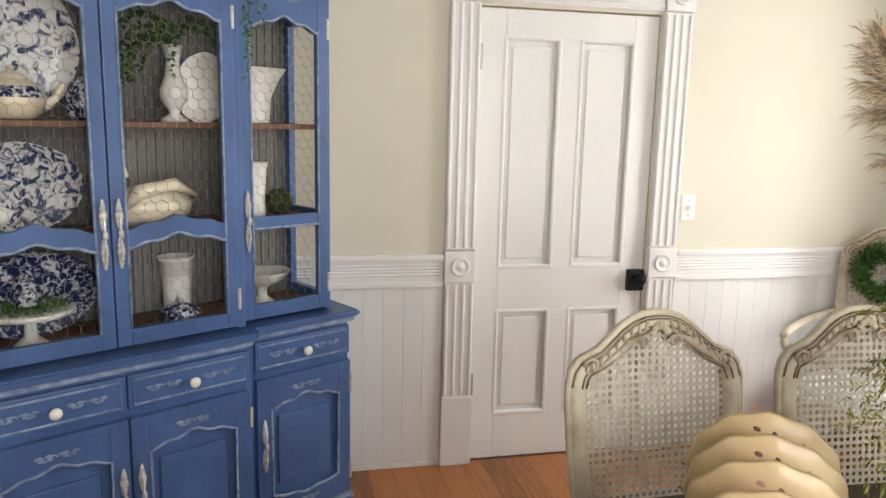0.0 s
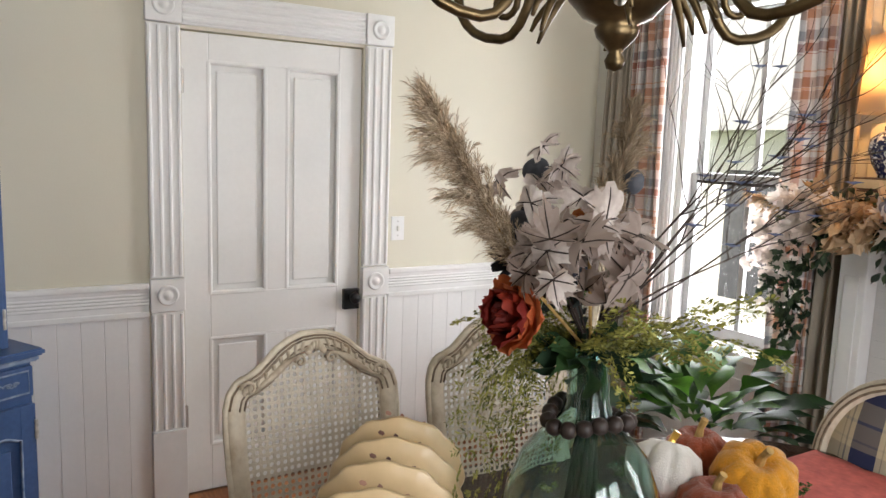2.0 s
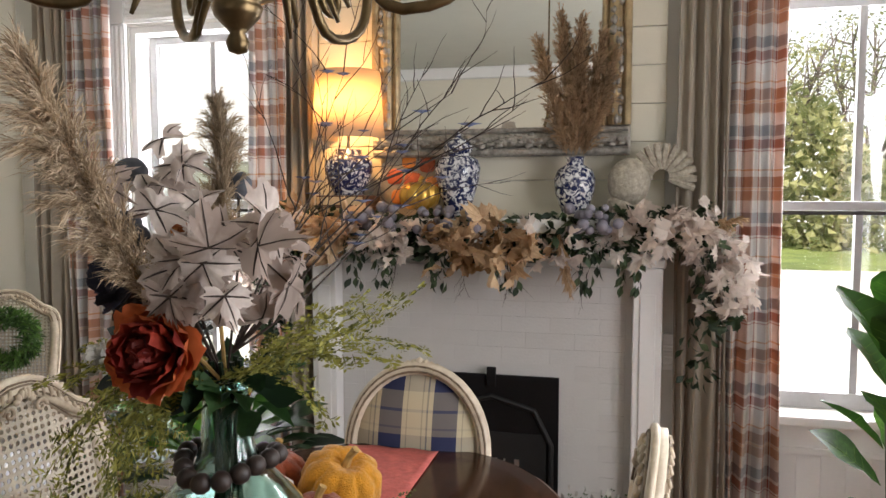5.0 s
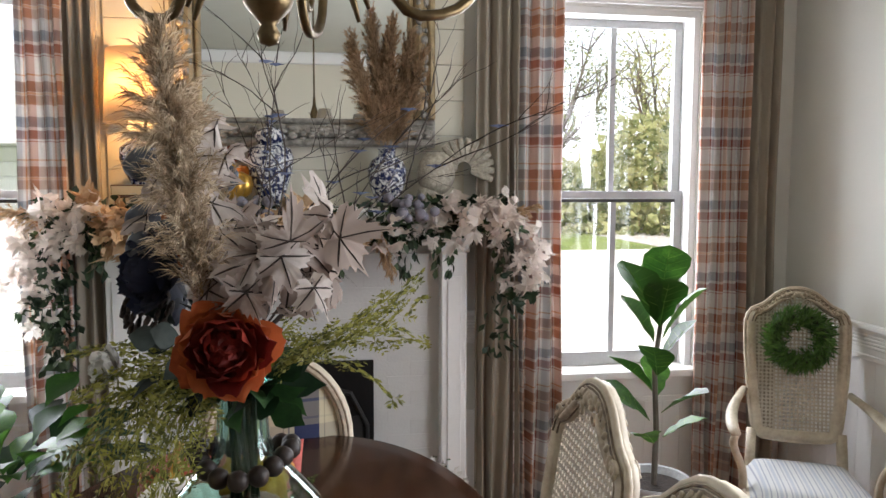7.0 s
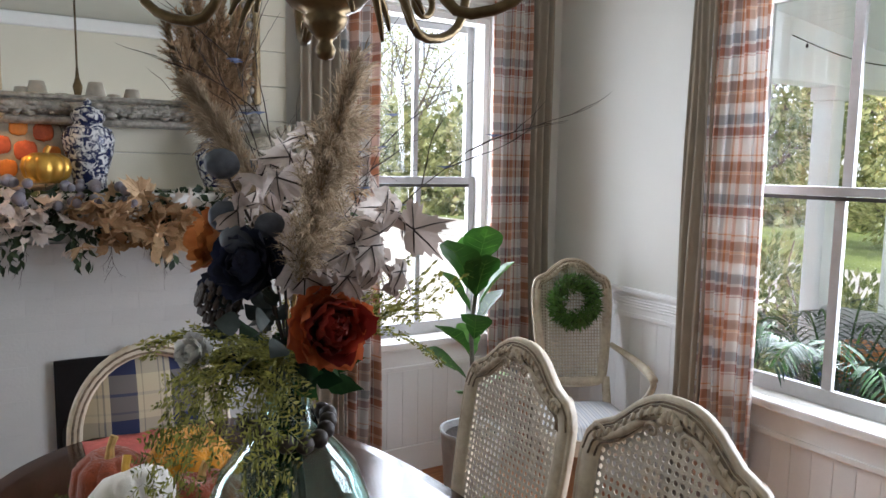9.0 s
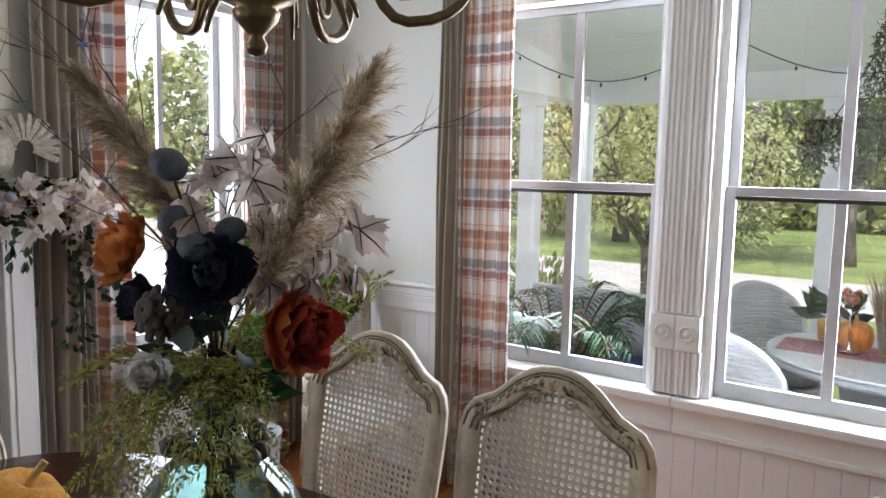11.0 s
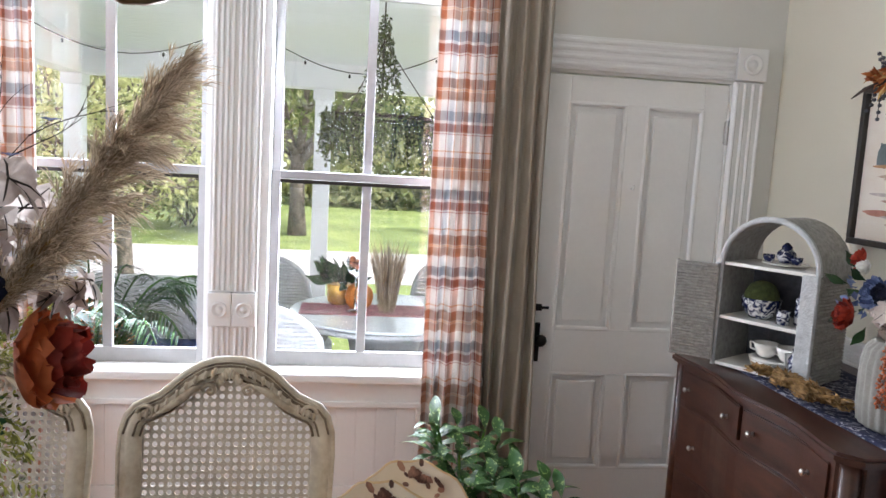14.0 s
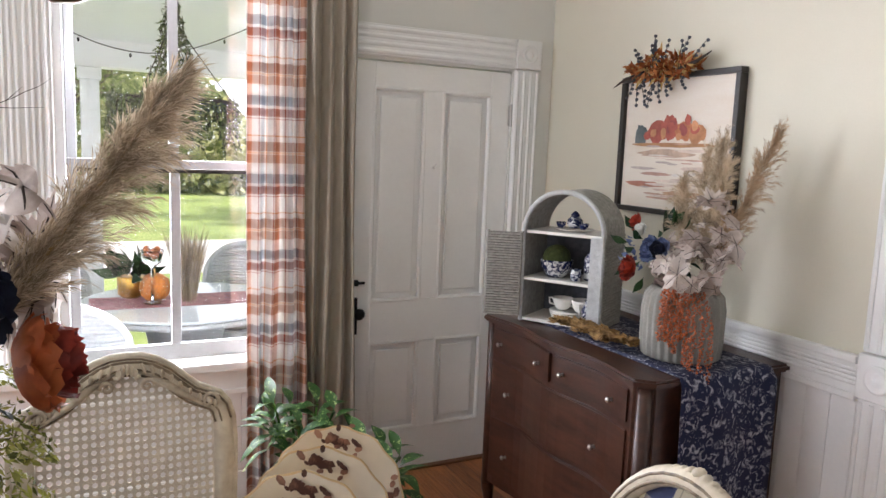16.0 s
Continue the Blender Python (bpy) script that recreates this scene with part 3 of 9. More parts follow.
tagged(part("trim_crown", crown, M_TRIM), "white painted crown moulding under the ceiling", "moulding", kind="structure")

# doors behind the openings are closed leaves; an added unseen blocker stands outside door 1
tagged(part("wall_hall", B(-0.9, 2.5, 0, -0.8, 4.2, 2.6), M_CREAM), "plain unseen blocker added behind the closed door", "wall", kind="structure")


def casing(name, leg_a, leg_b, z1, x, sgn, axis_y=True, rail_z=0.935, plinth=0.33):
    """Fluted door casing on a wall at x, facing sgn, with bull's-eye blocks."""
    root = thing(name, pose(0, 0, 0), "white painted fluted casing with bull's-eye corner blocks", "door casing", kind="structure")

    def strip(n, a0, a1, za, zb, t, flutes=0):
        bm = B(x, a0, za, x + sgn * t, a1, zb, 0.004)
        if flutes:
            w = (a1 - a0) / (flutes * 2 + 1)
            for i in range(flutes + 1):
                c = a0 + w * (i * 2 + 0.5)
                tube(bm, [(x + sgn * t, c, za + 0.01), (x + sgn * t, c, zb - 0.01)], w * 0.46, 8)
        return part(n, bm, M_TRIM, root)

    def bull(a, b, z):
        h = (b - a) / 2 + 0.004
        c = (a + b) / 2
        blk = part("corner_block", B(x, c - h, z - h, x + sgn * 0.036, c + h, z + h, 0.004), M_TRIM, root)
        bm = L([(0.0, 0.010), (0.012, 0.009), (0.018, 0.002), (0.026, 0.0), (0.034, 0.008), (0.042, 0.008), (0.046, -0.004)], 24)
        bm.transform(Matrix.Translation((x + sgn * 0.037, c, z)) @ Matrix.Rotation(sgn * math.pi / 2, 4, "Y"))
        part("rosette", bm, M_TRIM, blk, smooth=True)

    for a, b in (leg_a, leg_b):
        strip("plinth_block", a - 0.006, b + 0.006, 0, plinth, 0.034)
        strip("casing_leg", a, b, plinth, rail_z - 0.075, 0.022, 3)
        bull(a, b, rail_z)
        strip("casing_leg", a, b, rail_z + 0.075, z1 + 0.005, 0.022, 3)
        bull(a, b, z1 + 0.08)
    bm = B(x, leg_a[1] + 0.006, z1 + 0.01, x + sgn * 0.022, leg_b[0] - 0.006, z1 + 0.15, 0.003)
    for i in range(4):
        z = z1 + 0.028 + i * 0.034
        tube(bm, [(x + sgn * 0.022, leg_a[1] + 0.01, z), (x + sgn * 0.022, leg_b[0] - 0.01, z)], 0.011, 8)
    part("casing_head", bm, M_TRIM, root)
    return root


casing("trim_door_1", (2.762, 2.895), (3.735, 3.868), 2.055, 0.0, 1)
casing("trim_door_3", (-2.808, -2.675), (-1.835, -1.702), 2.055, 0.0, 1, rail_z=0.965).matrix_basis = pose(0, YB, 0, rz=90)
casing("trim_door_2", (0.812, 0.945), (1.795, 1.925), 2.01, XR, -1)


def panel_door(name, m, w, h, label, hinge_side, knob, rails=(0.715, 0.92)):
    """A four-panel door: local x across, y the room side, z up."""
    root = thing(name, m, label, "door", kind="structure")
    st, mid = 0.115, 0.10
    bm = B(0.002, -0.045, 0.004, w - 0.002, -0.025, h - 0.002)
    part("back_panel", bm, M_DOOR, root)
    lo0, lo1, up0, up1 = 0.22, rails[0], rails[1], h - 0.12
    for n, q in (("stile", (0.002, 0.0, st, h)), ("stile", (w - st, 0.0, w - 0.002, h)), ("mullion", (w / 2 - mid / 2, lo0, w / 2 + mid / 2, lo1)), ("mullion", (w / 2 - mid / 2, up0, w / 2 + mid / 2, up1)),
                 ("bottom_rail", (st, 0.004, w - st, lo0)), ("lock_rail", (st, lo1, w - st, up0)), ("top_rail", (st, up1, w - st, h - 0.002))):
        part(n, B(q[0], -0.024, max(q[1], 0.004), q[2], 0.0, min(q[3], h - 0.002), 0.003), M_DOOR, root)
    for xa, xb in ((st, w / 2 - mid / 2), (w / 2 + mid / 2, w - st)):
        for za, zb in ((lo0, lo1), (up0, up1)):
            bm = bmesh.new()
            for (p, q) in (((xa, za), (xb, za)), ((xb, za), (xb, zb)), ((xb, zb), (xa, zb)), ((xa, zb), (xa, za))):
                tube(bm, [(p[0], -0.008, p[1]), (q[0], -0.008, q[1])], 0.012, 8)
            part("panel_moulding", bm, M_DOOR, root)
            part("door_panel", B(xa + 0.035, -0.026, za + 0.035, xb - 0.035, -0.014, zb - 0.035, 0.006), M_DOOR, root)
    hx = 0.0 if hinge_side == "l" else w
    for z in (0.37, 1.84 if h > 2.03 else 1.79):
        bm = B(hx - 0.012, 0.0, z - 0.05, hx + 0.012, 0.008, z + 0.05, 0.002)
        tube(bm, [(hx, 0.010, z - 0.055), (hx, 0.010, z + 0.055)], 0.007, 8)
        part("hinge", bm, M_STEEL if hinge_side == "l" else M_TRIM, root, "worn steel hinge" if hinge_side == "l" else "painted hinge")
    return root


d1 = panel_door("door_1", pose(-0.012, 3.727, 0, rz=-90), 0.827, 2.045, "white painted four-panel door, closed, with iron rim lock", "r", None)
for o in d1.children:
    if o.name.startswith("hinge"):
        o.data.materials[0] = M_STEEL
lock = part("rim_lock", B(0.005, 0.0, 0.80, 0.085, 0.03, 0.90, 0.004), M_IRON, d1, "black iron rim lock")
bm = L([(0.010, 0), (0.010, 0.03), (0.024, 0.04), (0.028, 0.055), (0.018, 0.068), (0, 0.07)], 16)
bm.transform(Matrix.Translation((0.05, 0.03, 0.865)) @ Matrix.Rotation(-math.pi / 2, 4, "X"))
part("knob", bm, M_IRON, lock, smooth=True)
d2 = panel_door("door_2", pose(XR + 0.012, 0.95, 0, rz=90), 0.84, 2.0, "white painted four-panel door, closed, with black hardware", "l", None, (0.665, 0.875))
panel_door("door_3", pose(1.84, YB - 0.012, 0), 0.83, 2.045, "white painted four-panel door, closed, in the back wall", "l", None)
plate = part("lock_plate", B(0.79, 0.0, 0.72, 0.835, 0.008, 0.90, 0.004), M_IRON, d2, "black iron lock plate")
bm = L([(0.010, 0), (0.010, 0.03), (0.024, 0.04), (0.028, 0.055), (0.018, 0.068), (0, 0.07)], 16)
bm.transform(Matrix.Translation((0.80, 0.008, 0.83)) @ Matrix.Rotation(-math.pi / 2, 4, "X"))
part("knob", bm, M_IRON, plate, smooth=True)
bm = B(0.79, 0.0, 0.955, 0.835, 0.014, 0.985, 0.003)
tube(bm, [(0.76, 0.014, 0.97), (0.83, 0.014, 0.97)], 0.007, 8)
part("slide_bolt", bm, M_IRON, d2, "black slide bolt")
bm = T([(0.42, 0.004, 1.52), (0.42, 0.03, 1.515), (0.42, 0.036, 1.535)], 0.005, 8)
part("coat_hook", bm, M_TRIM, d2)
tagged(part("threshold", B(XR - 0.02, 0.95, 0.0, XR + 0.1, 1.79, 0.012, 0.004), M_SHELFWOOD), "dark worn wooden door threshold", "threshold", kind="structure")

# light switch
sw = thing("light_switch", pose(0, 3.93, 1.19), "white plastic wall switch plate with a toggle", "switch")
part("plate", B(0.0, -0.036, -0.06, 0.006, 0.036, 0.06, 0.002), M_TRIM, sw)
part("toggle", B(0.006, -0.006, -0.012, 0.018, 0.006, 0.012, 0.002), M_WHITE, sw)
for z in (0.035, -0.035):
    part("screw", B(0.006, -0.003, z - 0.003, 0.0075, 0.003, z + 0.003), M_STEEL, sw)


def chair_rail(name, m, ln, z=0.92):
    """A moulded chair rail, local x along the wall, y out of it."""
    root = thing(name, m, "white painted moulded chair rail", "chair rail", kind="structure")
    part("rail_board", B(0, 0.0, z - 0.07, ln, 0.016, z + 0.07, 0.003), M_TRIM, root)
    part("rail_cap", B(0, 0.0165, z + 0.045, ln, 0.036, z + 0.072, 0.007), M_TRIM, root)
    bm = bmesh.new()
    for i in range(4):
        tube(bm, [(0.001, 0.016, z - 0.02 + i * 0.014), (ln - 0.001, 0.016, z - 0.02 + i * 0.014)], 0.006, 6)
    part("reeding", bm, M_TRIM, root)
    part("rail_foot", B(0, 0.0165, z - 0.075, ln, 0.026, z - 0.05, 0.005), M_TRIM, root)
    return root


chair_rail("chair_rail_left_a", pose(0, 2.755, 0, rz=-90), 2.755 - YB, 0.92)
chair_rail("chair_rail_left_b", pose(0, YF, 0, rz=-90), YF - 3.875, 0.92)
chair_rail("chair_rail_right", pose(XR, 4.145, 0, rz=90), YF - 4.145, 0.92)
chair_rail("chair_rail_back", pose(2.817, YB, 0), XR - 2.818, 0.95)
for a, b, n in ((0.0, 0.5, "front_a"), (1.5, 1.60, "front_b"), (3.06, 3.28, "front_c"), (4.28, XR, "front_d")):
    chair_rail("chair_rail_" + n, pose(b, YF, 0, rz=180), b - a, 0.92)

bb = bmesh.new()
box(bb, 0.0, YB, 0, 0.018, 2.755, 0.022, 0.004)
box(bb, 0.0, 3.875, 0, 0.018, YF, 0.14, 0.004)
box(bb, 0.018, YF - 0.018, 0, 1.58, YF, 0.14, 0.004)
box(bb, 3.07, YF - 0.018, 0, XR - 0.018, YF, 0.14, 0.004)
box(bb, XR - 0.018, 1.93, 0, XR, YF, 0.14, 0.004)
box(bb, 0.018, YB, 0, 1.695, YB + 0.018, 0.14, 0.004)
box(bb, 2.816, YB, 0, XR, YB + 0.018, 0.14, 0.004)
tagged(part("baseboard", bb, M_TRIM), "white painted baseboard along the walls", "baseboard", kind="structure")

# ---- windows ----


def window(name, m, w, z0, z1, label, bar=0.028, ends=(0.13, 0.13)):
    """A two-over-two sash window in its opening: local x across, y towards the room, z up from the floor."""
    root = thing(name, m, label, "window", kind="structure")
    zm = 1.50
    fr = bmesh.new()
    box(fr, 0, -0.15, z0, 0.03, -0.01, z1)
    box(fr, w - 0.03, -0.15, z0, w, -0.01, z1)
    box(fr, 0.03, -0.15, z1 - 0.03, w - 0.03, -0.01, z1)
    part("window_frame", fr, M_TRIM, root)
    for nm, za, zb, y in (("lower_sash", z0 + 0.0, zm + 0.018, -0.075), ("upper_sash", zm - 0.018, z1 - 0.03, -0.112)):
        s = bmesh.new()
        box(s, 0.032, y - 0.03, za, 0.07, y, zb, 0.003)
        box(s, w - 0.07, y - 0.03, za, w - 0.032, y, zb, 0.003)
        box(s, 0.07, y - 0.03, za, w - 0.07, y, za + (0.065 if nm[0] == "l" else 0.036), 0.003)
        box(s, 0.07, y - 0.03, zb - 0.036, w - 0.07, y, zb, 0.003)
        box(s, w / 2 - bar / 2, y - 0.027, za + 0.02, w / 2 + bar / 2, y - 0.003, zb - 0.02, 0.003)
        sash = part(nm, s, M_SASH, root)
        for xa, xb in ((0.066, w / 2 - 0.008), (w / 2 + 0.008, w - 0.066)):
            g = part("pane", B(xa, y - 0.017, za + 0.03, xb, y - 0.014, zb - 0.03), M_PANE, sash)
            g.visible_shadow = False
    # thin dark strip drawn in for the shade line below the meeting rail
    part("meeting_gap", B(0.07, -0.076, zm - 0.034, w - 0.07, -0.070, zm - 0.019), M_BLACKFRAME, root, "dark strip for the shade under the meeting rail")
    ea, eb = ends
    part("window_sill", B(-ea, -0.075, z0 - 0.04, w + eb, 0.06, z0 - 0.001, 0.008), M_TRIM, root)
    part("apron", B(0.03 - ea if ea > 0.11 else -ea, 0.0, z0 - 0.15, w + (eb - 0.03 if eb > 0.11 else eb), 0.02, z0 - 0.041, 0.004), M_TRIM, root)
    part("apron_bead", B(0.03 - ea if ea > 0.11 else -ea, 0.0205, z0 - 0.155, w + (eb - 0.03 if eb > 0.11 else eb), 0.03, z0 - 0.13, 0.004), M_TRIM, root)
    return root


def pane_material():
    m = bpy.data.materials.new("window_glass")
    m.use_nodes = True
    nt = m.node_tree
    gl = nt.nodes.new("ShaderNodeBsdfGlossy")
    gl.inputs["Roughness"].default_value = 0.02
    tr = nt.nodes.new("ShaderNodeBsdfTransparent")
    ms = nt.nodes.new("ShaderNodeMixShader")
    ms.inputs[0].default_value = 0.05
    nt.links.new(tr.outputs[0], ms.inputs[1])
    nt.links.new(gl.outputs[0], ms.inputs[2])
    nt.links.new(ms.outputs[0], nt.nodes["Material Output"].inputs[0])
    return m


M_PANE = pane_material()
win1 = window("window_1", pose(W1[1], YF, 0, rz=180), W1[1] - W1[0], W1[2], W1[3], "white painted sash window, closed, bright with daylight")
win2 = window("window_2", pose(W2[1], YF, 0, rz=180), W2[1] - W2[0], W2[2], W2[3], "white painted sash window, closed, looking onto trees")
win3 = window("window_3", pose(XR, W3[0], 0, rz=90), W3[1] - W3[0], W3[2], W3[3], "white painted sash window, closed, looking onto the porch", 0.040, (0.097, 0.12))
win4 = window("window_4", pose(XR, W4[0], 0, rz=90), W4[1] - W4[0], W4[2], W4[3], "white painted sash window, closed, looking onto the porch", 0.040, (0.12, 0.102))


def window_casing(name, m, w, z0, z1, label="white painted fluted window casing with corner blocks"):
    root = thing(name, m, label, "window casing", kind="structure")
    for a in (-0.115, w + 0.005):
        bm = B(a, 0, z0, a + 0.11, 0.022, z1 + 0.01, 0.004)
        for i in range(4):
            tube(bm, [(a + 0.018 + i * 0.025, 0.022, z0 + 0.02), (a + 0.018 + i * 0.025, 0.022, z1)], 0.008, 8)
        part("casing_leg", bm, M_TRIM, root)
        part("corner_block", B(a - 0.004, 0, z1 + 0.011, a + 0.114, 0.034, z1 + 0.13, 0.004), M_TRIM, root)
    bm = B(0, 0, z1 + 0.012, w, 0.022, z1 + 0.125, 0.004)
    for i in range(4):
        tube(bm, [(0.004, 0.022, z1 + 0.03 + i * 0.026), (w - 0.004, 0.022, z1 + 0.03 + i * 0.026)], 0.009, 8)
    part("casing_head", bm, M_TRIM, root)


window_casing("trim_window_1", pose(W1[1], YF, 0, rz=180), W1[1] - W1[0], W1[2], W1[3])
window_casing("trim_window_2", pose(W2[1], YF, 0, rz=180), W2[1] - W2[0], W2[2], W2[3])
# the twin windows share a wide fluted post
post = thing("trim_window_post", pose(XR, 2.985, 0, rz=90), "white painted fluted post with two bull's-eye blocks between the windows", "window casing", kind="structure")
for nm, za, zb in (("fluted_board", 0.665, 0.855), ("fluted_board", 1.0, 2.34)):
    bm = B(0.0, -0.10, za, 0.20, 0.026, zb, 0.004)
    for c0 in (0.020, 0.115):
        for i in range(4):
            tube(bm, [(c0 + i * 0.0215, 0.026, za + 0.006), (c0 + i * 0.0215, 0.026, zb - 0.006)], 0.0078, 8)
    part(nm, bm, M_TRIM, post)
for c in (0.050, 0.150):
    blk = part("corner_block", B(c - 0.049, 0.0, 0.857, c + 0.049, 0.046, 0.998, 0.004), M_TRIM, post)
    bm = L([(0.0, 0.010), (0.010, 0.009), (0.014, 0.002), (0.020, 0.0), (0.026, 0.008), (0.032, 0.008), (0.035, -0.004)], 24)
    bm.transform(Matrix.Translation((c, 0.047, 0.927)) @ Matrix.Rotation(-math.pi / 2, 4, "X"))
    part("rosette", bm, M_TRIM, blk, smooth=True)
for nm, a, b in (("trim_window_3", W3[1] + 0.005, W3[1] + 0.08), ("trim_window_4", W4[0] - 0.115, W4[0] - 0.005)):
    bm = B(XR - 0.022, a, 0.66, XR, b, 2.34, 0.004)
    for i in range(3):
        tube(bm, [(XR - 0.022, a + 0.014 + i * 0.023, 0.68), (XR - 0.022, a + 0.014 + i * 0.023, 2.33)], 0.008, 8)
    tagged(part(nm, bm, M_TRIM), "white painted fluted window casing", "window casing", kind="structure")
tagged(part("trim_window_head", B(XR - 0.03, 1.985, 2.345, XR, 4.14, 2.47, 0.006), M_TRIM), "white painted head casing over the twin windows", "window casing", kind="structure")

# ---- floor sheet ----
tagged(part("floor", B(-WT, YB - WT, -0.06, XR + WT, YF + WT, -0.004), M_SHELFWOOD), "varnished orange pine plank floor", "floor", kind="structure")

# ---- fireplace ----
FX = 2.325
fire = thing("fireplace", pose(FX, YF, 0), "white painted brick fireplace with wooden mantel and black iron cover", "fireplace")
part("core", B(-0.62, -0.055, 0, 0.62, 0.0, 1.25), M_WHITEBRICK, fire)
for sx in (-1, 1):
    xa, xb = sorted((sx * 0.615, sx * 0.725))
    part("pilaster", B(xa, -0.13, 0.16, xb, 0.0, 1.26, 0.006), M_TRIM, fire)
    part("pilaster_panel", B(xa + 0.025, -0.137, 0.24, xb - 0.025, -0.13, 1.16, 0.004), M_TRIM, fire)
    part("pilaster_base", B(xa - 0.012, -0.142, 0.0, xb + 0.012, 0.0, 0.158, 0.006), M_TRIM, fire)
    part("pilaster_cap", B(xa - 0.01, -0.145, 1.262, xb + 0.01, 0.0, 1.30, 0.008), M_TRIM, fire)
part("frieze", B(-0.735, -0.12, 1.302, 0.735, 0.0, 1.395, 0.006), M_TRIM, fire)
part("mantel_shelf", B(-0.84, -0.26, 1.397, 0.84, 0.0, 1.45, 0.010), M_TRIM, fire)
part("hearth", B(-0.72, -0.42, 0.0, 0.72, -0.145, 0.012, 0.004), M_SOOT, fire, "dark hearth slab")
OX0, OX1, OZ = 2.10 - FX, 2.655 - FX, 0.80
cover = part("fire_cover", B(OX0, -0.085, 0.014, OX1, -0.07, OZ, 0.004), M_IRON, fire, "black iron summer cover")
part("cover_rim", T([(OX0 + 0.03, -0.088, 0.05), (OX0 + 0.03, -0.088, 0.52), (OX0 + 0.10, -0.088, 0.66), ((OX0 + OX1) / 2, -0.088, 0.71), (OX1 - 0.10, -0.088, 0.66), (OX1 - 0.03, -0.088, 0.52), (OX1 - 0.03, -0.088, 0.05)], 0.012, 8), M_SOOT, cover)
part("cover_panel", B(OX0 + 0.05, -0.089, 0.05, OX1 - 0.05, -0.0855, 0.56, 0.0), M_SOOT, cover)
part("cover_knob", B((OX0 + OX1) / 2 - 0.02, -0.10, OZ - 0.05, (OX0 + OX1) / 2 + 0.02, -0.086, OZ + 0.035, 0.006), M_IRON, cover)
for i, w in enumerate((0.018, 0.012, 0.02, 0.008, 0.02)):
    part("lettering_bar", B(-0.03 + i * 0.045, -0.0915, 0.40, -0.03 + i * 0.045 + w, -0.0895, 0.45), M_STEEL, cover)
# boards over the mantel
board_mesh = B(-0.73, -0.014, 0.0, 0.73, 0.0, 0.147, 0.003)
over = thing("overmantel", pose(FX, YF, 1.455), "white painted horizontal boards above the mantel", "panelling", kind="structure")
first = part("board", board_mesh, M_CREAM, over)
for i in range(1, 10):
    o = new("board", first.data)
    o.parent = over
    o.location = (0, 0, i * 0.15)

# ---- mirror over the mantel ----
mir = thing("mirror", pose(2.39, YF - 0.055, 1.70, rx=-1.2), "large rectangular mirror in a carved silver-gilt frame", "mirror")
MW, MH = 0.53, 1.15
part("mirror_glass", B(-MW + 0.09, -0.006, 0.10, MW - 0.09, 0.0, MH - 0.09), M_MIRROR, mir)
for nm, q in (("frame_rail", (-MW, 0.0, MW, 0.115)), ("frame_rail", (-MW, MH - 0.115, MW, MH)), ("frame_stile", (-MW, 0.116, -MW + 0.115, MH - 0.116)), ("frame_stile", (MW - 0.115, 0.116, MW, MH - 0.116))):
    bm = B(q[0], -0.02, q[1], q[2], 0.012, q[3], 0.004)
    hor = q[2] - q[0] > q[3] - q[1]
    for k, r, off in ((0.86, 0.017, -0.026), (0.45, 0.028, -0.02), (0.10, 0.010, -0.022)):
        if hor:
            z = q[1] + (q[3] - q[1]) * ((1 - k) if q[1] < 0.2 else k)
            tube(bm, [(q[0] + 0.01, off, z), (q[2] - 0.01, off, z)], r, 10)
        else:
            x = q[0] + (q[2] - q[0]) * ((1 - k) if q[0] < 0 else k)
            tube(bm, [(x, off, q[1]), (x, off, q[3])], r, 10)
    fr = part(nm, bm, M_GOLD if nm == "frame_stile" else M_SILVERFRAME, mir, smooth=False)
    cv = bmesh.new()
    rr = random.Random(4)
    n = 26 if hor else 24
    for i in range(n):
        t = (i + 0.5) / n
        a = 2.2 * math.sin(i * 1.9)
        for j in range(4):
            s = rr.uniform(0.009, 0.02)
            if hor:
                c = (q[0] + 0.02 + (q[2] - q[0] - 0.04) * t + rr.uniform(-0.01, 0.01), -0.036 - rr.uniform(0, 0.012), (q[1] + q[3]) / 2 + 0.018 * math.sin(i * 0.9 + j) + rr.uniform(-0.012, 0.012))
            else:
                c = ((q[0] + q[2]) / 2 + 0.018 * math.sin(i * 0.9 + j), -0.036 - rr.uniform(0, 0.012), q[1] + (q[3] - q[1]) * t)
            ball(cv, c, s, 1, (1.2, 0.6, 0.7) if hor else (0.7, 0.6, 1.2))
    part("carving", cv, M_SILVERFRAME, fr, "carved scrolling ornament", smooth=True)

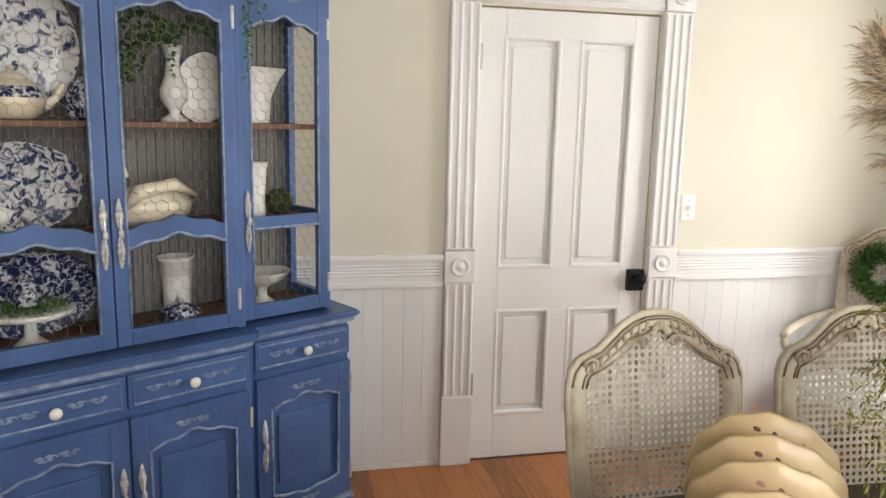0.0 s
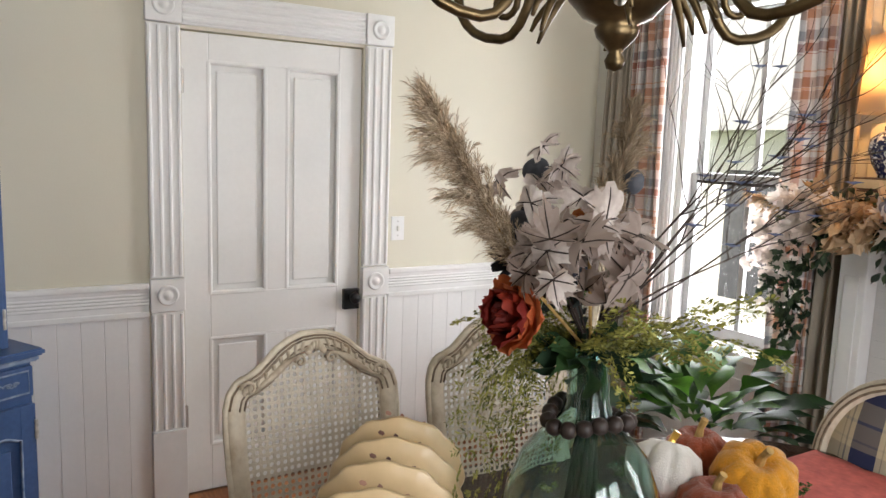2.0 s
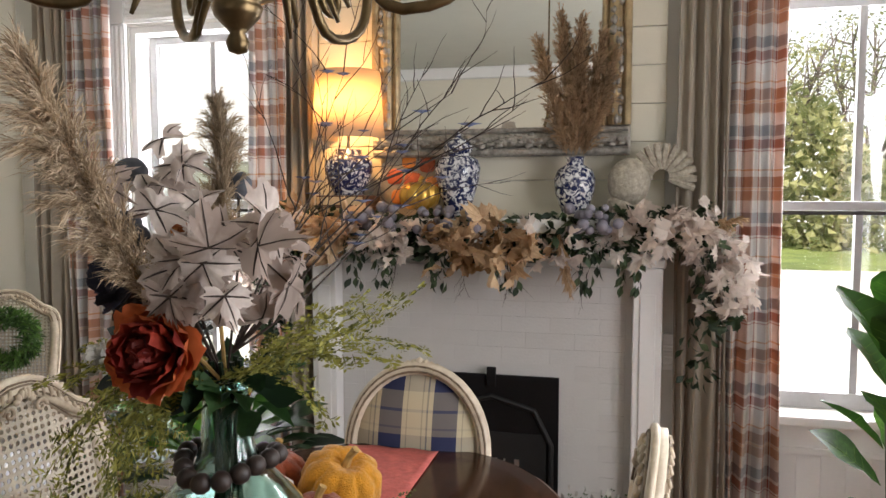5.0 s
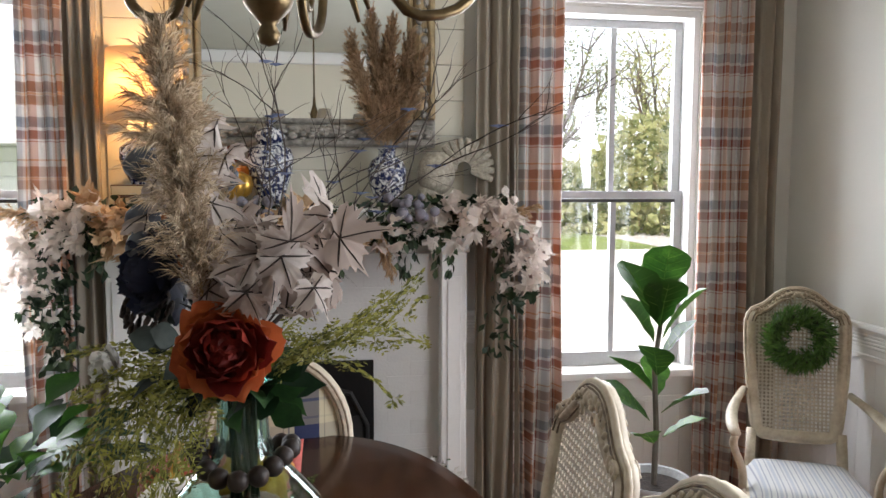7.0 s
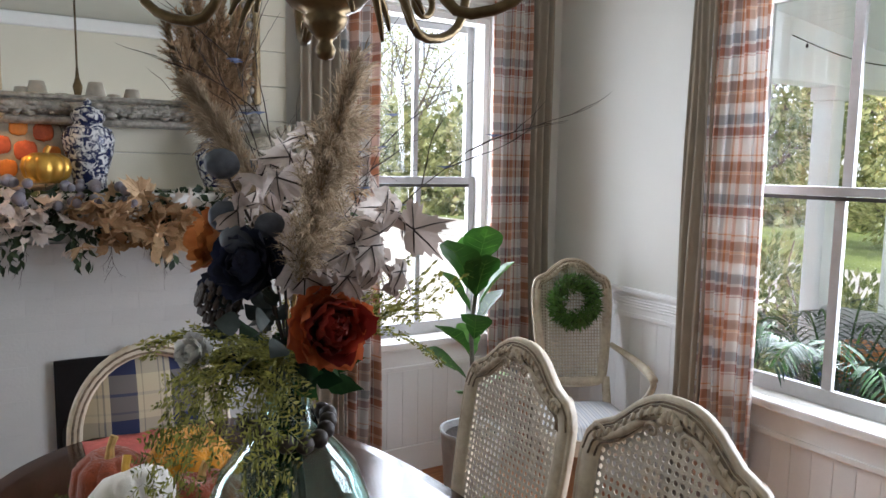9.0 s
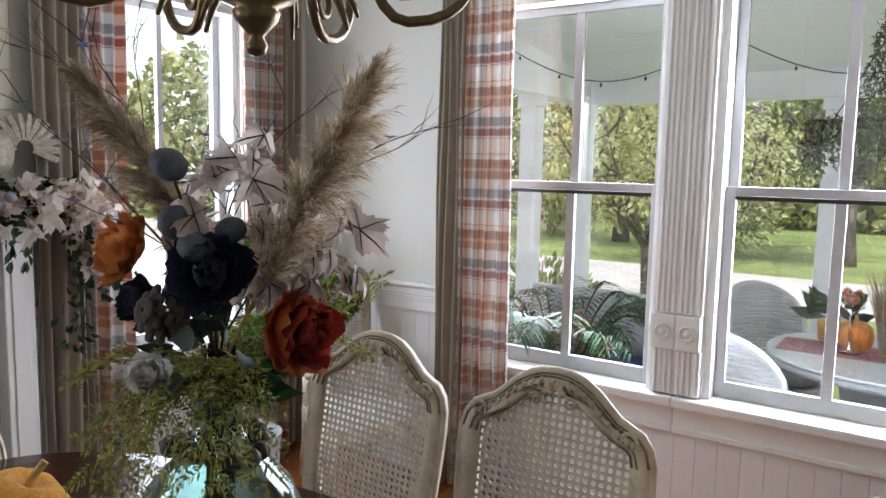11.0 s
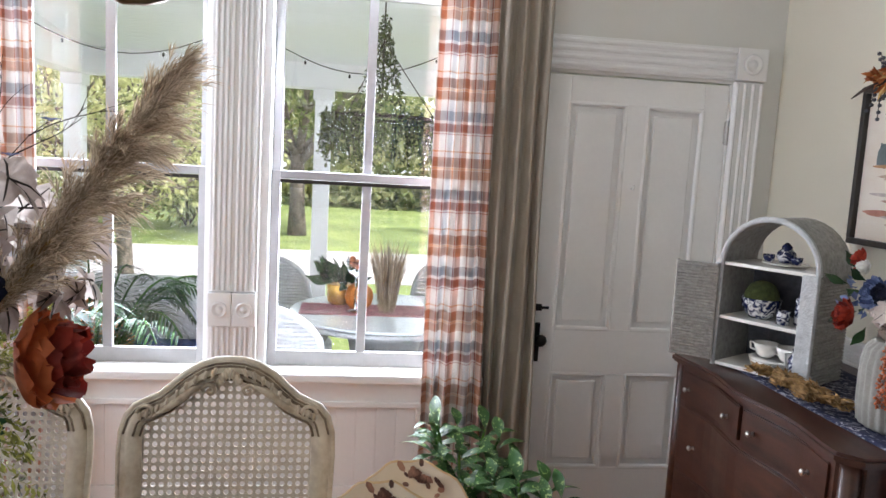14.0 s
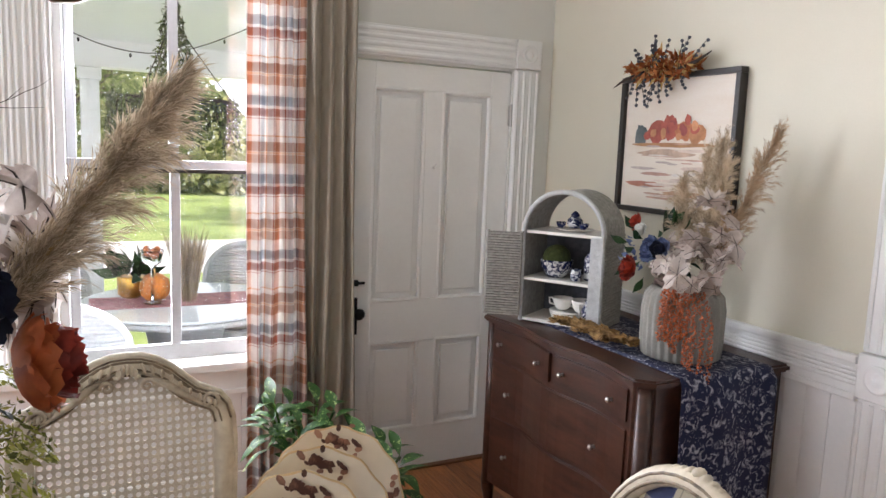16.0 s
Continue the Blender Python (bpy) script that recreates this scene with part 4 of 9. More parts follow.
# ---- curtains ----


def curtain(name, m, width, folds, z0, z1, material, label, cat="curtain", amp=0.03, cloth=1.9, seed=0, flare=1.12, group="curtains"):
    """A hung panel, local x across, y out from the wall; pleats deepen downwards."""
    r = random.Random(seed)
    nx, nz = folds * 10, 26
    ph = [r.uniform(-0.5, 0.5) for _ in range(folds + 2)]
    vs, fs, uv = [], [], []
    for j in range(nz + 1):
        t = j / nz
        z = z1 + (z0 - z1) * t
        wj = width * (1 + (flare - 1) * t)
        for i in range(nx + 1):
            s = i / nx
            k = s * folds
            a = amp * (0.55 + 0.45 * t) * (1 + 0.35 * math.sin(3.1 * k + ph[int(k)]))
            x = (s - 0.5) * wj + 0.012 * math.sin(5 * t + k * 1.7) * t
            y = a * math.sin(2 * math.pi * k + 0.7 * math.sin(2.5 * t + ph[int(k)] * 3)) + 0.008 * math.sin(9 * t + k)
            vs.append((x, y, z))
            uv.append((s * width * cloth, z))
    for j in range(nz):
        for i in range(nx):
            a = j * (nx + 1) + i
            fs.append((a, a + 1, a + nx + 2, a + nx + 1))
    root = thing(name, m, label, cat, group)
    cl = raw("cloth", vs, fs, material, root, smooth=True, uvs=uv)
    so = cl.modifiers.new("thickness", "SOLIDIFY")
    so.thickness = 0.003
    return root


PL, TL = "autumn plaid cotton curtain hanging in pleats beside the window", "plain taupe linen curtain hanging at the window's edge"
CY = YF - 0.09
for nm, a, b, f, mt, lb, sd in (("plaid_curtain", 0.36, 0.60, 4, M_PLAID, PL, 1), ("taupe_curtain", 0.17, 0.36, 4, M_TAN, TL, 2), ("plaid_curtain", 1.30, 1.47, 3, M_PLAID, PL, 3), ("taupe_curtain", 1.46, 1.59, 3, M_TAN, TL, 4),
                            ("taupe_curtain", 3.10, 3.28, 4, M_TAN, TL, 5), ("plaid_curtain", 3.27, 3.47, 4, M_PLAID, PL, 6), ("plaid_curtain", 4.12, 4.35, 4, M_PLAID, PL, 7), ("taupe_curtain", 4.36, 4.50, 3, M_TAN, TL, 8)):
    curtain(nm, pose((a + b) / 2, CY + (0.015 if mt == M_TAN else 0), 0, rz=180), b - a, f, 0.02, 2.58, mt, lb, seed=sd)
for nm, a, b, f, mt, lb, sd in (("taupe_curtain", 4.09, 4.24, 4, M_TAN, TL, 9), ("plaid_curtain", 3.83, 4.10, 5, M_PLAID, PL, 10), ("plaid_curtain", 2.03, 2.27, 4, M_PLAID, PL, 11), ("taupe_curtain", 1.80, 2.02, 4, M_TAN, TL, 12)):
    curtain(nm, pose(XR - 0.09 + (0.012 if mt == M_TAN else 0), (a + b) / 2, 0, rz=90), b - a, f, 0.02, 2.58, mt, lb, seed=sd, amp=0.028)
for nm, p, q in (("curtain_rod", (0.1, CY, 2.6), (1.66, CY, 2.6)), ("curtain_rod", (3.03, CY, 2.6), (4.56, CY, 2.6)), ("curtain_rod", (XR - 0.09, 1.76, 2.6), (XR - 0.09, 4.3, 2.6))):
    root = thing(nm, pose(*p), "dark metal curtain rod on wall brackets", "curtain rod", "curtain rods")
    v = Vector(q) - Vector(p)
    part("rod", T([(0, 0, 0), v], 0.012, 10), M_IRON, root)
    wall_dir = Vector((0, 0.09, 0)) if abs(v.x) > 0.1 else Vector((0.09, 0, 0))
    for t in (0.04, 0.96):
        part("bracket", T([v * t, v * t + wall_dir], 0.008, 8), M_IRON, root)
        part("finial", ball(bmesh.new(), v * (0 if t < 0.5 else 1), 0.022, 2), M_IRON, root, smooth=True)

# ---- dining table ----
TX, TY, TA, TB, TZ = 2.32, 3.10, 0.557, 1.13, 0.80
tab = thing("dining_table", pose(TX, TY, 0), "oval dark polished wooden dining table set for autumn", "table")


def oval(bm, p=2.6):
    """Turns a unit round into the table's full-sided oval."""
    for v in bm.verts:
        r = math.hypot(v.co.x, v.co.y)
        if r > 1e-6:
            c, s_ = v.co.x / r, v.co.y / r
            k = r / (abs(c) ** p + abs(s_) ** p) ** (1 / p)
            v.co.x, v.co.y = c * k * TA, s_ * k * TB
    return bm


part("tabletop", oval(L([(0.0, TZ), (0.93, TZ), (0.985, TZ - 0.002), (1.0, TZ - 0.009), (0.995, TZ - 0.018), (0.97, TZ - 0.026), (0.96, TZ - 0.034), (0.0, TZ - 0.034)][::-1], 96)), M_TABLE, tab)
part("apron", oval(L([(0.80, TZ - 0.11), (0.80, TZ - 0.036)], 64)), M_TABLE, tab)
for y in (-0.5, 0.5):
    ped = part("pedestal", L([(0.10, 0.16), (0.11, 0.22), (0.06, 0.30), (0.05, 0.42), (0.09, 0.52), (0.06, 0.62), (0.13, TZ - 0.115)], 24, at=(0, y, 0)), M_TABLE, tab, smooth=True)
    for k in range(4):
        a = math.pi / 4 + k * math.pi / 2
        d = Vector((math.cos(a), math.sin(a), 0))
        part("foot", T(bez(Vector((0, y, 0.24)) + d * 0.06, Vector((0, y, 0.26)) + d * 0.2, Vector((0, y, 0.1)) + d * 0.26, Vector((0, y, 0.025)) + d * 0.36, 8), [0.04, 0.038, 0.035, 0.032, 0.03, 0.028, 0.026, 0.026, 0.025], 8), M_TABLE, ped, smooth=True)

# ---- cane-backed chairs ----


def back_outline(k=0.93):
    right = [(x * k, z) for x, z in [(0.0, 1.185), (0.03, 1.183), (0.06, 1.174), (0.09, 1.157), (0.115, 1.136), (0.14, 1.116), (0.165, 1.105), (0.188, 1.095), (0.205, 1.075), (0.214, 1.045), (0.216, 1.0), (0.213, 0.92), (0.206, 0.82), (0.196, 0.72), (0.184, 0.63), (0.172, 0.585), (0.14, 0.568), (0.08, 0.562), (0.0, 0.56)]]
    left = [(-x, z) for x, z in reversed(right[1:-1])]
    return right + left


def inset(o, d):
    out = []
    n = len(o)
    for i in range(n):
        a, b = Vector(o[i - 1]), Vector(o[(i + 1) % n])
        t = (b - a).normalized()
        out.append((o[i][0] + t.y * d, o[i][1] - t.x * d))
    return out


def inside(o, x, z):
    c = False
    j = len(o) - 1
    for i in range(len(o)):
        if (o[i][1] > z) != (o[j][1] > z) and x < (o[j][0] - o[i][0]) * (z - o[i][1]) / (o[j][1] - o[i][1]) + o[i][0]:
            c = not c
        j = i
    return c


def lean(z):
    return -0.20 - 0.16 * (z - 0.5)


def cane_chair(m, label, category="chair", group="", arms=False, seat_mat=None):
    root = thing("armchair" if arms else "dining_chair", m, label, category, group)
    out = back_outline()
    inn = inset(out, 0.040)
    if max(abs(x) for x, z in inn) > 0.201:
        inn = inset(out, -0.040)
    mid = [((a[0] + b[0]) / 2, (a[1] + b[1]) / 2) for a, b in zip(out, inn)]
    # frame of the back
    bm = bmesh.new()
    loops = []
    for o, dy in ((out, 0.008), (mid, 0.019), (inn, 0.008), (inn, -0.014), (mid, -0.018), (out, -0.014)):
        loops.append([bm.verts.new((x, lean(z) + dy, z)) for x, z in o])
    n = len(out)
    for a, b in zip(loops, loops[1:] + loops[:1]):
        for i in range(n):
            bm.faces.new((a[i], a[(i + 1) % n], b[(i + 1) % n], b[i]))
    bmesh.ops.recalc_face_normals(bm, faces=bm.faces)
    back = part("back_frame", bm, M_CHAIR, root, smooth=True)
    # carved lines and crest on both faces
    for sgn, dy in ((1, 0.017), (-1, -0.017)):
        cv = bmesh.new()
        for k in (0.14, 0.62, 0.92):
            line = []
            for i in range(-9, 10):
                a, b = out[i % n], inn[i % n]
                x, z = a[0] + (b[0] - a[0]) * k, a[1] + (b[1] - a[1]) * k
                line.append((x, lean(z) + dy * (1.02 if k == 0.62 else 0.72), z))
            tube(cv, line, 0.0022, 6)
        ground = [[(o_[i % n][0] + (inn[i % n][0] - o_[i % n][0]) * k, lean(o_[i % n][1]) + dy * q, o_[i % n][1] + (inn[i % n][1] - o_[i % n][1]) * k) for i in range(-7, 8)] for o_, k, q in ((out, 0.22, 0.92), (out, 0.5, 1.17), (out, 1.0, 0.62))]
        rows_ = [[cv.verts.new(v) for v in g_] for g_ in ground]
        for ra, rb in zip(rows_, rows_[1:]):
            for i in range(14):
                cv.faces.new((ra[i], ra[i + 1], rb[i + 1], rb[i]))
        part("glaze_ground", cv, M_GLAZE, back, "brown glaze in the carved hollows", smooth=True)
        cv = bmesh.new()
        for s in (-1, 1):
            for cx, cz, r0, turns in ((0.152, 1.086, 0.017, 1.6), (0.036, 1.128, 0.014, 1.5)):
                sp = [(s * (cx + r0 * (1 - t) * math.cos(6.28 * turns * t)), lean(cz) + dy * 1.02, cz + r0 * (1 - t) * math.sin(6.28 * turns * t)) for t in (i / 16 for i in range(16))]
                tube(cv, sp, [0.0045 * (1 - 0.5 * i / 15) for i in range(16)], 6)
            tube(cv, [(s * x, lean(z) + dy * 1.05, z) for x, z in ((0.045, 1.14), (0.07, 1.128), (0.095, 1.108), (0.12, 1.092), (0.14, 1.078))], [0.003, 0.008, 0.008, 0.006, 0.003], 8)
        for k in range(7):
            a = radians(-66 + k * 22)
            ball(cv, (0.020 * math.sin(a), lean(1.14) + dy * 1.05, 1.137 + 0.024 * math.cos(a)), 0.011, 1, (0.4 + 0.4 * abs(math.sin(a)), 0.6, 0.4 + 0.8 * abs(math.cos(a))))
        for k in range(9):
            for s in (-1, 1):
                i = s * (1 + k * 0.72)
                i0 = math.floor(i)
                f_ = i - i0
                a = Vector(out[i0 % n]).lerp(Vector(out[(i0 + 1) % n]), f_)
                b = Vector(inn[i0 % n]).lerp(Vector(inn[(i0 + 1) % n]), f_)
                c1, c2 = a.lerp(b, 0.30), a.lerp(b, 0.86)
                sh = s * 0.012
                tube(cv, [(c1.x, lean(c1.y) + dy * 1.05, c1.y), ((c1.x + c2.x) / 2 + sh * 0.6, lean(c1.y) + dy * 1.25, (c1.y + c2.y) / 2), (c2.x + sh, lean(c2.y) + dy * 0.9, c2.y)], [0.0035, 0.0048, 0.0025], 6)
        part("crest_carving", cv, M_CREST, back, "carved cream shell and scrolls", smooth=True)
    edge = bmesh.new()
    for o, dy in ((out, 0.004),):
        tube(edge, [(x, lean(z) + dy, z) for x, z in o], 0.007, 6, closed=True)
    part("edge_bead", edge, M_CHAIR, back, smooth=True)
    # woven cane with real holes
    lim = [(x + (m_[0] - x) * 0.25, z + (m_[1] - z) * 0.25) for (x, z), m_ in zip(inn, mid)]
    vs, fs, knots = [], [], {}
    p = 0.0152
    for iz in range(44):
        for ix in range(-15, 16):
            cx, cz = ix * p, 0.565 + iz * p
            if not inside(lim, cx, cz):
                continue
            rim = []
            h, r = p / 2, 0.0052
            for a, q in ((45, h * 1.414), (90, h), (135, h * 1.414), (180, h), (225, h * 1.414), (270, h), (315, h * 1.414), (0, h)):
                a = radians(a)
                px, pz = cx + q * math.cos(a), cz + q * math.sin(a)
                key = (round(px * 2e4), round(pz * 2e4))
                if key not in knots:
                    knots[key] = len(vs)
                    vs.append((px, lean(pz), pz))
                rim.append(knots[key])
            b = len(vs)
            for k in range(8):
                a = radians(45 + 45 * k)
                vs.append((cx + r * math.cos(a), lean(cz + r * math.sin(a)), cz + r * math.sin(a)))
            for k in range(8):
                fs.append((rim[k], rim[(k + 1) % 8], b + (k + 1) % 8, b + k))
    cane = raw("cane_panel", vs, fs, M_CANE, root, "woven cane panel")
    so = cane.modifiers.new("thickness", "SOLIDIFY")
    so.thickness, so.offset = 0.0022, 0
    # seat
    bm = bmesh.new()
    prism(bm, [(-0.20, 0), (0.20, 0), (0.235, 0.40), (0.12, 0.45), (-0.12, 0.45), (-0.235, 0.40)], 0, 0.07)
    bm.transform(Matrix.Translation((0, -0.20, 0.45)) @ Matrix(((1, 0, 0, 0), (0, 0, 1, 0), (0, -1, 0, 0), (0, 0, 0, 1))))
    bmesh.ops.recalc_face_normals(bm, faces=bm.faces)
    part("seat_rail", bm, M_CHAIR, root)
    nx, ny = 14, 14
    vs, fs, uv = [], [], []
    for j in range(ny + 1):
        for i in range(nx + 1):
            s, t = i / nx * 2 - 1, j / ny
            w = 0.19 + 0.035 * t
            e = (1 - abs(s) ** 6) * (1 - abs(2 * t - 1) ** 6)
            vs.append((s * w, -0.19 + 0.43 * t - 0.03 * s * s * t, 0.45 + 0.055 * max(e, 0) ** 0.4))
            uv.append((s * w, t * 0.4))
    for j in range(ny):
        for i in range(nx):
            a = j * (nx + 1) + i
            fs.append((a, a + 1, a + nx + 2, a + nx + 1))
    part_seat = raw("seat_cushion", vs, fs, seat_mat or M_IVORY, root, "", True, uv)
    for sx in (-1, 1):
        part("back_post", T([(sx * 0.17, lean(0.60), 0.60), (sx * 0.175, -0.195, 0.47), (sx * 0.18, -0.21, 0.25), (sx * 0.19, -0.26, 0.0)], [0.020, 0.021, 0.018, 0.015], 10), M_CHAIR, root, smooth=True)
        part("front_leg", T(bez((sx * 0.205, 0.20, 0.42), (sx * 0.26, 0.27, 0.34), (sx * 0.185, 0.19, 0.12), (sx * 0.215, 0.235, 0.012), 10), [0.03, 0.031, 0.029, 0.025, 0.021, 0.018, 0.016, 0.015, 0.015, 0.017, 0.018], 10), M_CHAIR, root, smooth=True)
        if arms:
            arm = part("armrest", T(bez((sx * 0.20, lean(0.76), 0.76), (sx * 0.27, -0.1, 0.72), (sx * 0.29, 0.02, 0.70), (sx * 0.275, 0.13, 0.68), 10), [0.016, 0.017, 0.018, 0.02, 0.022, 0.023, 0.023, 0.023, 0.022, 0.021, 0.019], 10, flat=0.75), M_CHAIR, root, smooth=True)
            part("arm_post", T(bez((sx * 0.275, 0.12, 0.675), (sx * 0.30, 0.10, 0.60), (sx * 0.22, 0.04, 0.56), (sx * 0.235, 0.06, 0.45), 8), 0.015, 10), M_CHAIR, root, smooth=True)
    return root


def seat_at(tip, face, dz=0.0, back=0.31):
    """Pose of a chair whose crest stands over tip and which faces the heading face, in degrees."""
    a = radians(face)
    return pose(tip[0] + back * math.cos(a), tip[1] + back * math.sin(a), dz, rz=face - 90)


CL = "antique cream carved dining chair with cane back at the table"
ch = cane_chair(seat_at((1.74, 2.83), 2), CL, "chair", "cane chairs round the table")
for tip, face in (((1.765, 3.31), -3), ((2.95, 3.28), 178), ((2.925, 2.82), 181)):
    copy_thing(ch, seat_at(tip, face))
ARM = "antique cream carved cane armchair with striped seat in the corner"
arm1 = cane_chair(seat_at((4.40, 4.80), 246, -0.065), ARM, "armchair", "corner armchairs", True, M_STRIPE)
copy_thing(arm1, seat_at((0.24, 4.86), 300, -0.065))


def upholstered_chair(m, label):
    root = thing("upholstered_chair", m, label, "chair", "check chairs at the table ends")
    cz, a, b = 0.79, 0.205, 0.235
    ring = [(a * math.sin(t), 0, cz + b * math.cos(t)) for t in (2 * math.pi * i / 40 for i in range(40))]
    tilt = lambda p: (p[0], p[1] - 0.19 - 0.16 * (p[2] - 0.5), p[2])
    fr = part("back_frame", T([tilt(p) for p in ring], 0.021, 10, True), M_CHAIR, root, smooth=True)
    bm = bmesh.new()
    for k in (-0.016, 0.016):
        tube(bm, [tilt((p[0] * (1 + k * 2), 0.018, cz + (p[2] - cz) * (1 + k * 2))) for p in ring], 0.004, 6, True)
        tube(bm, [tilt((p[0] * (1 + k * 2), -0.018, cz + (p[2] - cz) * (1 + k * 2))) for p in ring], 0.004, 6, True)
    part("frame_bead", bm, M_GLAZE, fr, smooth=True)
    bm = bmesh.new()
    for k in range(-3, 4):
        ball(bm, tilt((k * 0.018, 0, cz + b + 0.019 - abs(k) * 0.004)), 0.014 - abs(k) * 0.0015, 1, (0.9, 1.3, 0.9))
    part("crest_carving", bm, M_CHAIR, fr, "small carved crest", smooth=True)
    vs, fs, uv = [], [], []
    R, S = 8, 40
    for side, sg in ((1, 1), (-1, -1)):
        o = len(vs)
        vs.append(tilt((0, sg * 0.034, cz)))
        uv.append((0.05, cz))
        for i in range(1, R + 1):
            for k in range(S):
                t = 2 * math.pi * k / S
                q = i / R
                x, z = (a - 0.015) * q * math.sin(t), cz + (b - 0.015) * q * math.cos(t)
                vs.append(tilt((x, sg * 0.034 * (1 - q ** 3), z)))
                uv.append((x + 0.05, z))
        for k in range(S):
            f = (o, o + 1 + k, o + 1 + (k + 1) % S)
            fs.append(f if sg > 0 else f[::-1])
        for i in range(R - 1):
            for k in range(S):
                p, q = o + 1 + i * S + k, o + 1 + i * S + (k + 1) % S
                f = (p, p + S, q + S, q)
                fs.append(f if sg > 0 else f[::-1])
    raw("back_pad", vs, fs, M_CHECK, root, "blue and cream check upholstery", True, uv)
    part("seat_rail", B(-0.225, -0.2, 0.40, 0.225, 0.24, 0.455, 0.012), M_CHAIR, root)
    nx = 12
    vs, fs, uv = [], [], []
    for j in range(nx + 1):
        for i in range(nx + 1):
            s, t = i / nx * 2 - 1, j / nx
            e = (1 - abs(s) ** 6) * (1 - abs(2 * t - 1) ** 6)
            vs.append((s * 0.215, -0.19 + 0.42 * t, 0.455 + 0.06 * max(e, 0) ** 0.4))
            uv.append((s * 0.21, t * 0.42))
    for j in range(nx):
        for i in range(nx):
            k = j * (nx + 1) + i
            fs.append((k, k + 1, k + nx + 2, k + nx + 1))
    raw("seat_cushion", vs, fs, M_CHECK, root, "", True, uv)
    for sx in (-1, 1):
        part("back_post", T([(sx * 0.13, lean(0.60), 0.60), (sx * 0.16, -0.19, 0.44), (sx * 0.17, -0.21, 0.22), (sx * 0.18, -0.25, 0)], [0.017, 0.02, 0.018, 0.014], 10), M_CHAIR, root, smooth=True)
        part("front_leg", L([(0.012, 0.0), (0.016, 0.03), (0.022, 0.30), (0.026, 0.33), (0.02, 0.345), (0.026, 0.36), (0.026, 0.40)], 12, at=(sx * 0.195, 0.20, 0)), M_CHAIR, root, smooth=True)
    return root


UC = "cream oval-backed chair upholstered in blue and cream check"
uc = upholstered_chair(seat_at((2.31, 4.25), -90, 0, 0.28), UC)
copy_thing(uc, seat_at((2.33, 1.90), 90, 0, 0.28))

# ---- chandelier ----
cha = thing("chandelier", pose(2.39, 3.065, 0), "aged brass chandelier with scrolled arms and small shades", "chandelier")
part("body", L([(0.0, 1.722), (0.012, 1.726), (0.016, 1.738), (0.010, 1.750), (0.016, 1.757), (0.030, 1.772), (0.034, 1.784), (0.030, 1.790), (0.052, 1.80), (0.078, 1.83), (0.086, 1.862), (0.080, 1.89), (0.062, 1.905), (0.05, 1.91), (0.03, 1.93), (0.022, 1.98), (0.03, 2.02), (0.018, 2.06), (0.03, 2.12), (0.012, 2.18), (0.008, 2.24)], 32), M_BRASS, cha, smooth=True)
part("stem", T([(0, 0, 2.24), (0, 0, ZC - 0.03)], 0.006, 8), M_BRASS, cha)
part("canopy", L([(0.06, ZC - 0.001), (0.055, ZC - 0.02), (0.02, ZC - 0.05), (0.008, ZC - 0.06)][::-1], 24), M_BRASS, cha, smooth=True)
for k in range(6):
    a = 2 * math.pi * k / 6 + 0.3
    rot = Matrix.Rotation(a, 4, "Z")
    pts = bez((0.07, 0, 1.90), (0.16, 0, 2.02), (0.14, 0, 1.78), (0.22, 0, 1.785), 10) + bez((0.22, 0, 1.785), (0.32, 0, 1.79), (0.33, 0, 1.86), (0.32, 0, 1.93), 8)[1:]
    bm = T(pts, 0.0085, 8)
    tube(bm, [(0.215 + 0.034 * (1 - t * 0.55) * math.cos(5.2 * t * 1.3 + 0.6), 0, 1.845 + 0.036 * (1 - t * 0.55) * math.sin(5.2 * t * 1.3 + 0.6)) for t in (i / 14 for i in range(15))], 0.006, 8)
    for s, z in ((0.11, 1.845), (0.135, 1.82), (0.12, 1.80)):
        tube(bm, bez((0.085, 0, 1.87), (0.10, 0, 1.84), (s, 0.01, z + 0.01), (s + 0.012, 0.016, z - 0.03), 6), [0.007, 0.009, 0.008, 0.007, 0.006, 0.005, 0.003], 6)
    bm.transform(rot)
    arm = part("arm", bm, M_BRASS, cha, smooth=True)
    c = rot @ Vector((0.32, 0, 0))
    part("candle_cup", L([(0.01, 1.925), (0.03, 1.935), (0.034, 1.945), (0.012, 1.95), (0.012, 2.03), (0, 2.03)], 14, at=(c.x, c.y, 0)), M_BRASS, arm, smooth=True)
    part("shade", L([(0.062, 2.02), (0.040, 2.11)], 20, at=(c.x, c.y, 0)), M_TAN, arm, "small taupe fabric shade", smooth=True)

# ---- blue hutch set across the corner ----
HM = pose(0.408, 2.325, 0, rz=-60)
hutch = thing("hutch", HM, "slate-blue painted breakfront hutch with wire-mesh doors full of china", "hutch")
HD = -0.36


def breakfront(e):
    """Plan outline of the base, grown by e."""
    return [(-e, HD), (-e, -0.01 + e), (0.40, -0.01 + e), (0.45 - e, 0.045 + e), (1.26 + e, 0.045 + e), (1.31, -0.01 + e), (1.62 + e, -0.01 + e), (1.62 + e, HD)]


